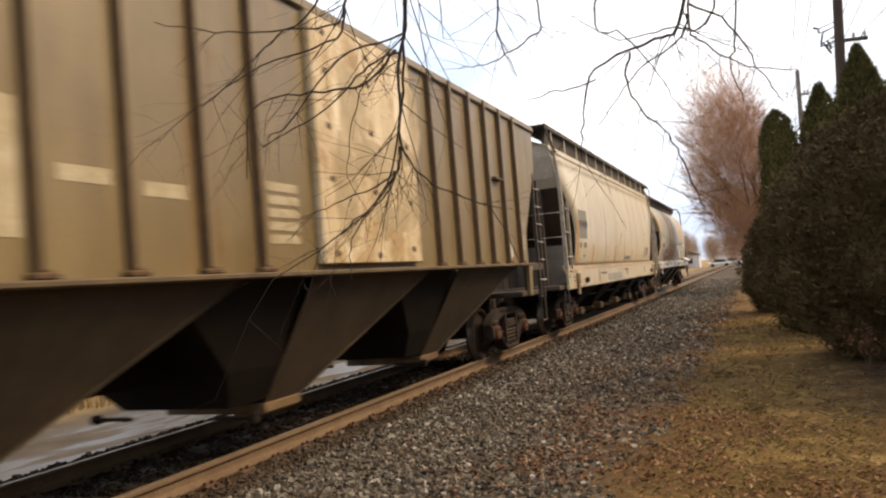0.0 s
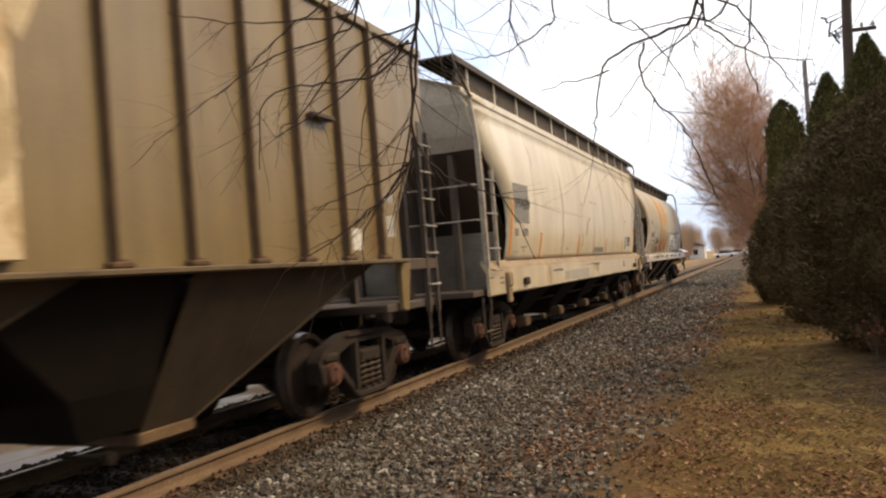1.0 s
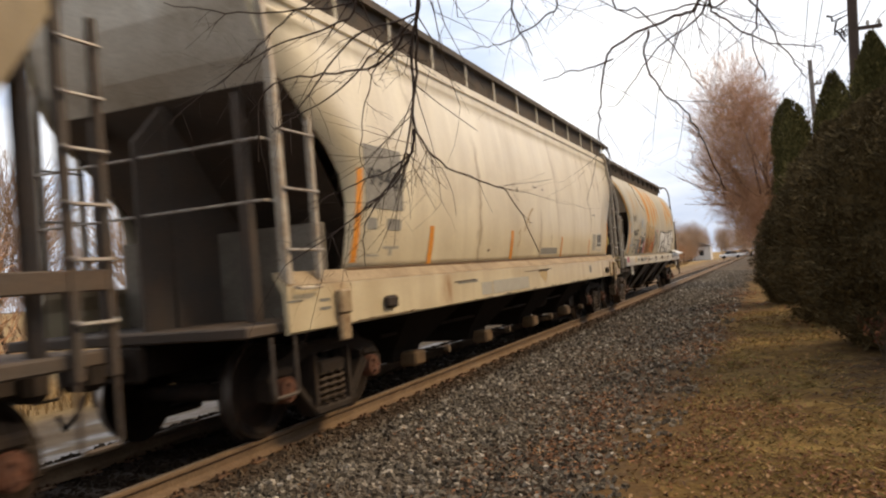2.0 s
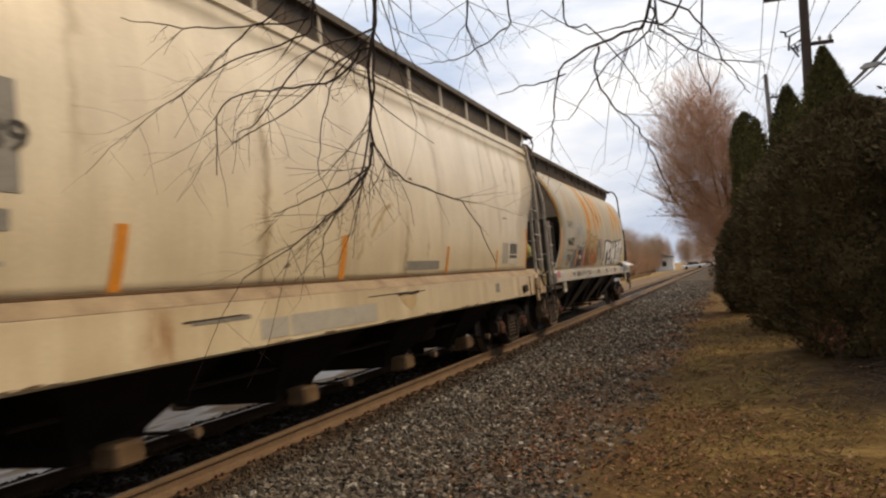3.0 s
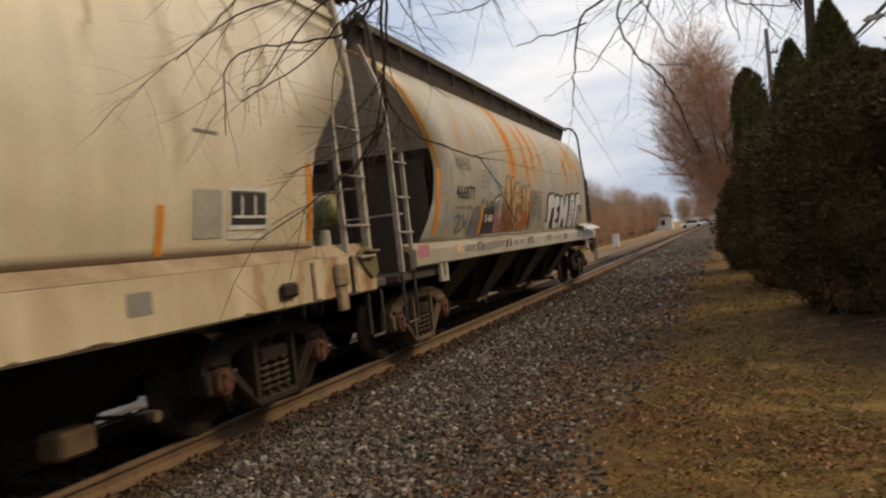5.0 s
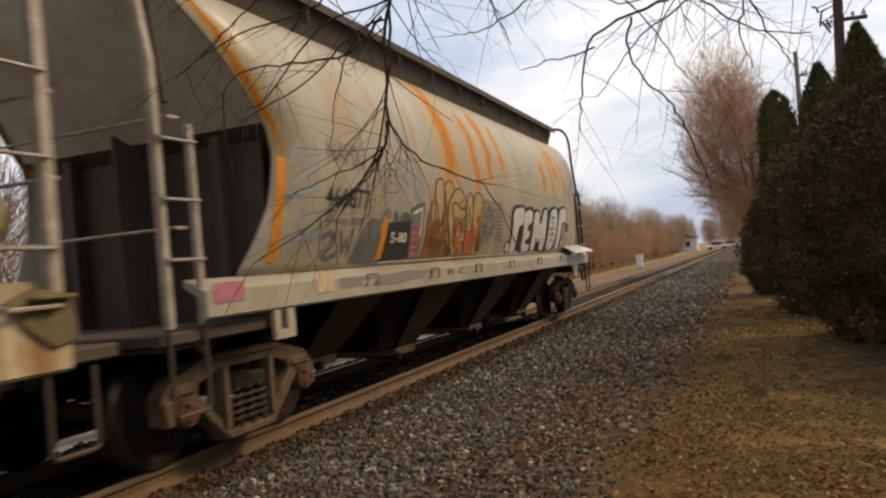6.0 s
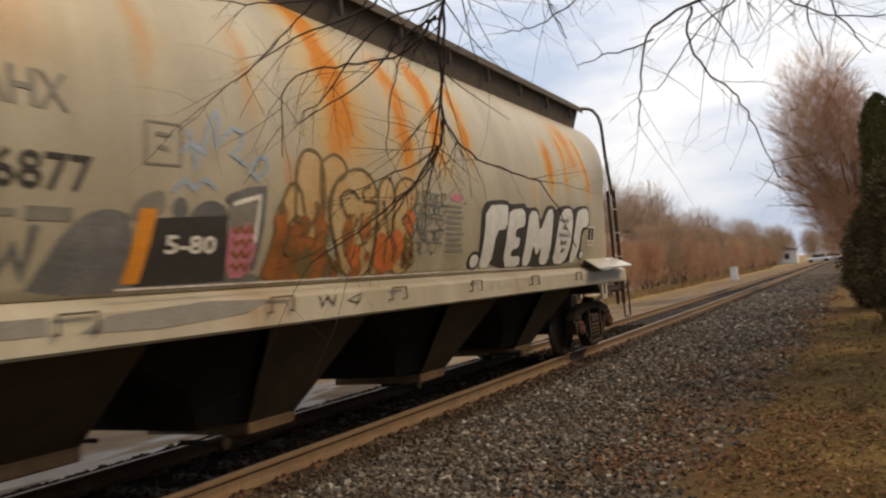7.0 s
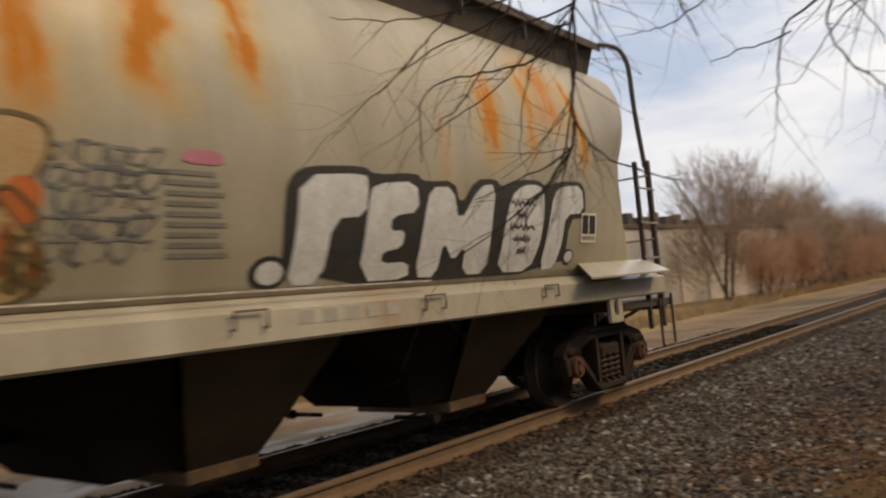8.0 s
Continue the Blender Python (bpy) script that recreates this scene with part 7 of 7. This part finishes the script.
def utility_pole(label, x, y, top, r, mat, arms, lean=0.0):
    ob = thing("utility_pole", label, "utility pole", "poles by the line", at=pose(x, y, -0.35, 0, lean, 0))
    part("shaft", Mb().tube([(0, 0, 0), (0, 0, top * 0.5), (0, 0, top + 0.35)], [r, r * 0.88, r * 0.72], 12), mat, ob, smooth=True)
    for z, w, both in arms:
        a = part("crossarm", Mb().box(-0.05 if not both else -w, w, -0.06, 0.06, z - 0.05, z + 0.05, 0.01), mat, ob)
        for dx in ([w - 0.08, w * 0.5] + ([-w + 0.08, -w * 0.5] if both else [])):
            part("insulator", Mb().lathe([(0, 0.16), (0.04, 0.15), (0.045, 0.1), (0.06, 0.08), (0.05, 0.05), (0.02, 0.0)], 8, 0, pose(dx, 0, z + 0.05, 0, -90, 0)), M_CERAMIC, a)
    return ob


p1 = utility_pole("dark creosoted utility pole with crossarm and transformer", 2.42, 26.0, 11.6, 0.17, M_POLE, [(7.9, 0.75, False), (9.4, 1.1, True), (10.9, 1.1, True)], 2.8)
tf = Mb().tube([(0.38, -0.1, 6.85), (0.38, -0.1, 7.5)], 0.19, 14)
tf.tube([(0.3, -0.1, 7.5), (0.3, -0.1, 7.7)], 0.03, 6)
tf.tube([(0.46, -0.1, 7.5), (0.46, -0.1, 7.7)], 0.03, 6)
part("transformer", tf, M_CERAMIC, p1, "pale grey pole transformer", True)
gear = Mb()
grnd = random.Random(9)
for k in range(9):
    a = Vector((-0.2 + grnd.uniform(-0.35, 0.05), grnd.uniform(-0.1, 0.1), 8.0 + grnd.uniform(-0.3, 0.4)))
    gear.tube([a, a + Vector((grnd.uniform(-0.2, 0.2), 0, grnd.uniform(-0.25, 0.25)))], 0.03, 6)
    gear.tube([a, Vector((0, 0, a.z + 0.2))], 0.014, 5)
part("cutout_gear", gear, M_WIRE, p1, "dark fuse cutouts and jumpers")
utility_pole("grey weathered utility pole with short arms", 2.6, 45.0, 10.8, 0.15, M_POLEGREY, [(9.9, 0.5, False), (8.4, 0.45, False), (7.6, 0.4, False)], 0.8)


def cable(name, label, a, b, sag, r, n=18):
    a, b = Vector(a), Vector(b)
    pts = [a.lerp(b, k / n) - Vector((0, 0, sag * 4 * (k / n) * (1 - k / n))) for k in range(n + 1)]
    thing(name, label, "cable", "overhead wires", mb=Mb().tube(pts, r, 6), mats=M_WIRE)


for dx, z in ((-1.0, 9.15), (-0.55, 9.15), (0.55, 9.15), (1.0, 9.15), (0.7, 7.75)):
    cable("overhead_wire", "thin black overhead wire between poles", (2.78 + dx, 26.0, z), (2.6 + dx * 0.5, 45.0, z + 0.3), 0.35, 0.012)
    cable("overhead_wire", "thin black overhead wire running along the line", (2.78 + dx, 26.0, z), (7.0 + dx, -12.0, z + 1.2), 0.6, 0.012)
cable("service_cable", "thick black bundled cable", (6.2, 45.0, 9.2), (4.4, 4.0, 4.9 + 1.2), 0.3, 0.075)
cable("service_cable", "thin black service cable", (6.0, 45.0, 9.0), (4.2, 4.0, 4.6 + 1.2), 0.5, 0.03)
lamp = thing("street_lamp", "grey cobra-head street lamp on a dark pole", "street lamp", at=pose(6.4, 30.0, -0.35))
part("pole", Mb().tube([(0, 0, 0), (0, 0, 4.0), (0, 0, 7.4)], [0.12, 0.1, 0.08], 10), M_POLE, lamp, smooth=True)
part("arm", Mb().tube([(0, 0, 7.2), (-0.5, 0, 7.6), (-1.0, 0, 7.75)], 0.035, 7), M_CERAMIC, lamp)
part("head", Mb().prism([(-1.6, 7.72), (-1.5, 7.66), (-1.05, 7.68), (-0.95, 7.74), (-1.05, 7.82), (-1.45, 7.83)], "y", -0.13, 0.13), M_CERAMIC, lamp, "grey lamp head")
M_CONCRETE = worn("pale_weathered_wall", (0.64, 0.61, 0.55), (0.42, 0.36, 0.29), 0.85, 0, 0.5, 0.6, 0.01)
M_ROOF = worn("brown_flat_roof", (0.13, 0.09, 0.065), (0.08, 0.06, 0.045), 0.9, 0, 1.5)
M_CARWHITE = worn("white_vehicle_paint", (0.72, 0.72, 0.72), (0.55, 0.55, 0.54), 0.3, 0, 2.0)
M_GLASSDARK = worn("dark_window", (0.03, 0.035, 0.04), (0.05, 0.05, 0.05), 0.15, 0, 2.0)
M_HOUSEROOF = worn("grey_shingle_roof", (0.17, 0.155, 0.145), (0.11, 0.1, 0.095), 0.9, 0, 3.0)


def build_far_buildings():
    wh = thing("warehouse", "long pale weathered warehouse with a flat roof and rooftop units", "warehouse", at=pose(-16.6, 54.0, -0.3, 0, 0, -6.5))
    part("wall", Mb().box(-14, 0, -16, 12, 0, 4.5, 0.03), M_CONCRETE, wh, "pale stained concrete wall")
    part("roof", Mb().box(-14.1, 0.12, -16.1, 12.1, 4.5, 4.75, 0.03), M_ROOF, wh, "brown roof edge")
    for y in (-12, -8.5, -5, -1.5, 2, 5.5, 9):
        part("pilaster", Mb().box(-0.02, 0.1, y - 0.15, y + 0.15, 0, 4.48, 0.02), M_CONCRETE, wh)
    for y, w, h in ((-11, 0.7, 0.9), (-9.4, 0.9, 0.7), (-7.8, 0.5, 1.0), (-6.6, 0.8, 0.75), (-5, 0.6, 0.9), (-3.6, 0.9, 0.6), (-1.8, 0.6, 0.8)):
        part("rooftop_unit", Mb().box(-1.6 - w, -1.6, y, y + w, 4.75, 4.75 + h, 0.04), M_WALKWAY, wh, "dark rooftop vent unit")
    hs = thing("house", "small white house with a grey gable roof beyond the line", "house", at=pose(-15.5, 178, -0.3))
    part("wall", Mb().box(-4, 4, -3, 3, 0, 2.9, 0.03), M_CARWHITE, hs, "white siding wall")
    part("roof", Mb().prism([(-4.4, 2.8), (4.4, 2.8), (0, 4.6)], "y", -3.3, 3.3), M_HOUSEROOF, hs)
    for x in (-2.2, 0, 2.2):
        part("window", Mb().box(x - 0.45, x + 0.45, -3.04, -3.0, 1.0, 2.1, 0.01), M_GLASSDARK, hs)
    for x, y, rz in ((-7.2, 166, 95), (-5.0, 175, 90)):
        cr = thing("parked_car", "white car parked far off beside the line", "car", "far parked cars", at=pose(x, y, -0.28, 0, 0, rz))
        part("body", Mb().box(-0.85, 0.85, -2.1, 2.1, 0.3, 0.85, 0.12), M_CARWHITE, cr)
        part("cabin", Mb().prism([(-1.3, 0.85), (1.2, 0.85), (0.7, 1.4), (-0.9, 1.4)], "x", -0.72, 0.72), M_GLASSDARK, cr)
        for a in (-0.8, 0.8):
            for b in (-1.3, 1.3):
                part("wheel", Mb().lathe([(0, -0.1), (0.3, -0.1), (0.32, 0), (0.3, 0.1), (0, 0.1)], 14, 0, pose(a, b, 0.32)), M_SLOPE, cr)
    mk = thing("track_marker", "small white marker post beside the line", "marker post", at=pose(-9.6, 71.0, -0.33))
    part("post", Mb().box(-0.28, 0.28, -0.2, 0.2, 0, 1.15, 0.04), M_CARWHITE, mk)
    part("cap", Mb().box(-0.31, 0.31, -0.23, 0.23, 1.15, 1.22, 0.02), M_CERAMIC, mk)


build_far_buildings()


# ---- what moves ----
def motions():
    times = [k / 10 for k in range(int(SECONDS * 10) + 1)]
    for car, y0 in CARS:
        walk(car, [(t, pose(TRACK_X, y0 - run(t), 0)) for t in times])
    fine = [k / 15 for k in range(int(SECONDS * 15) + 1)]
    for ws, y in WHEELSETS:
        walk(ws, [(t, pose(0, y, WHEEL_R, math.degrees(run(t) / WHEEL_R))) for t in fine])


motions()
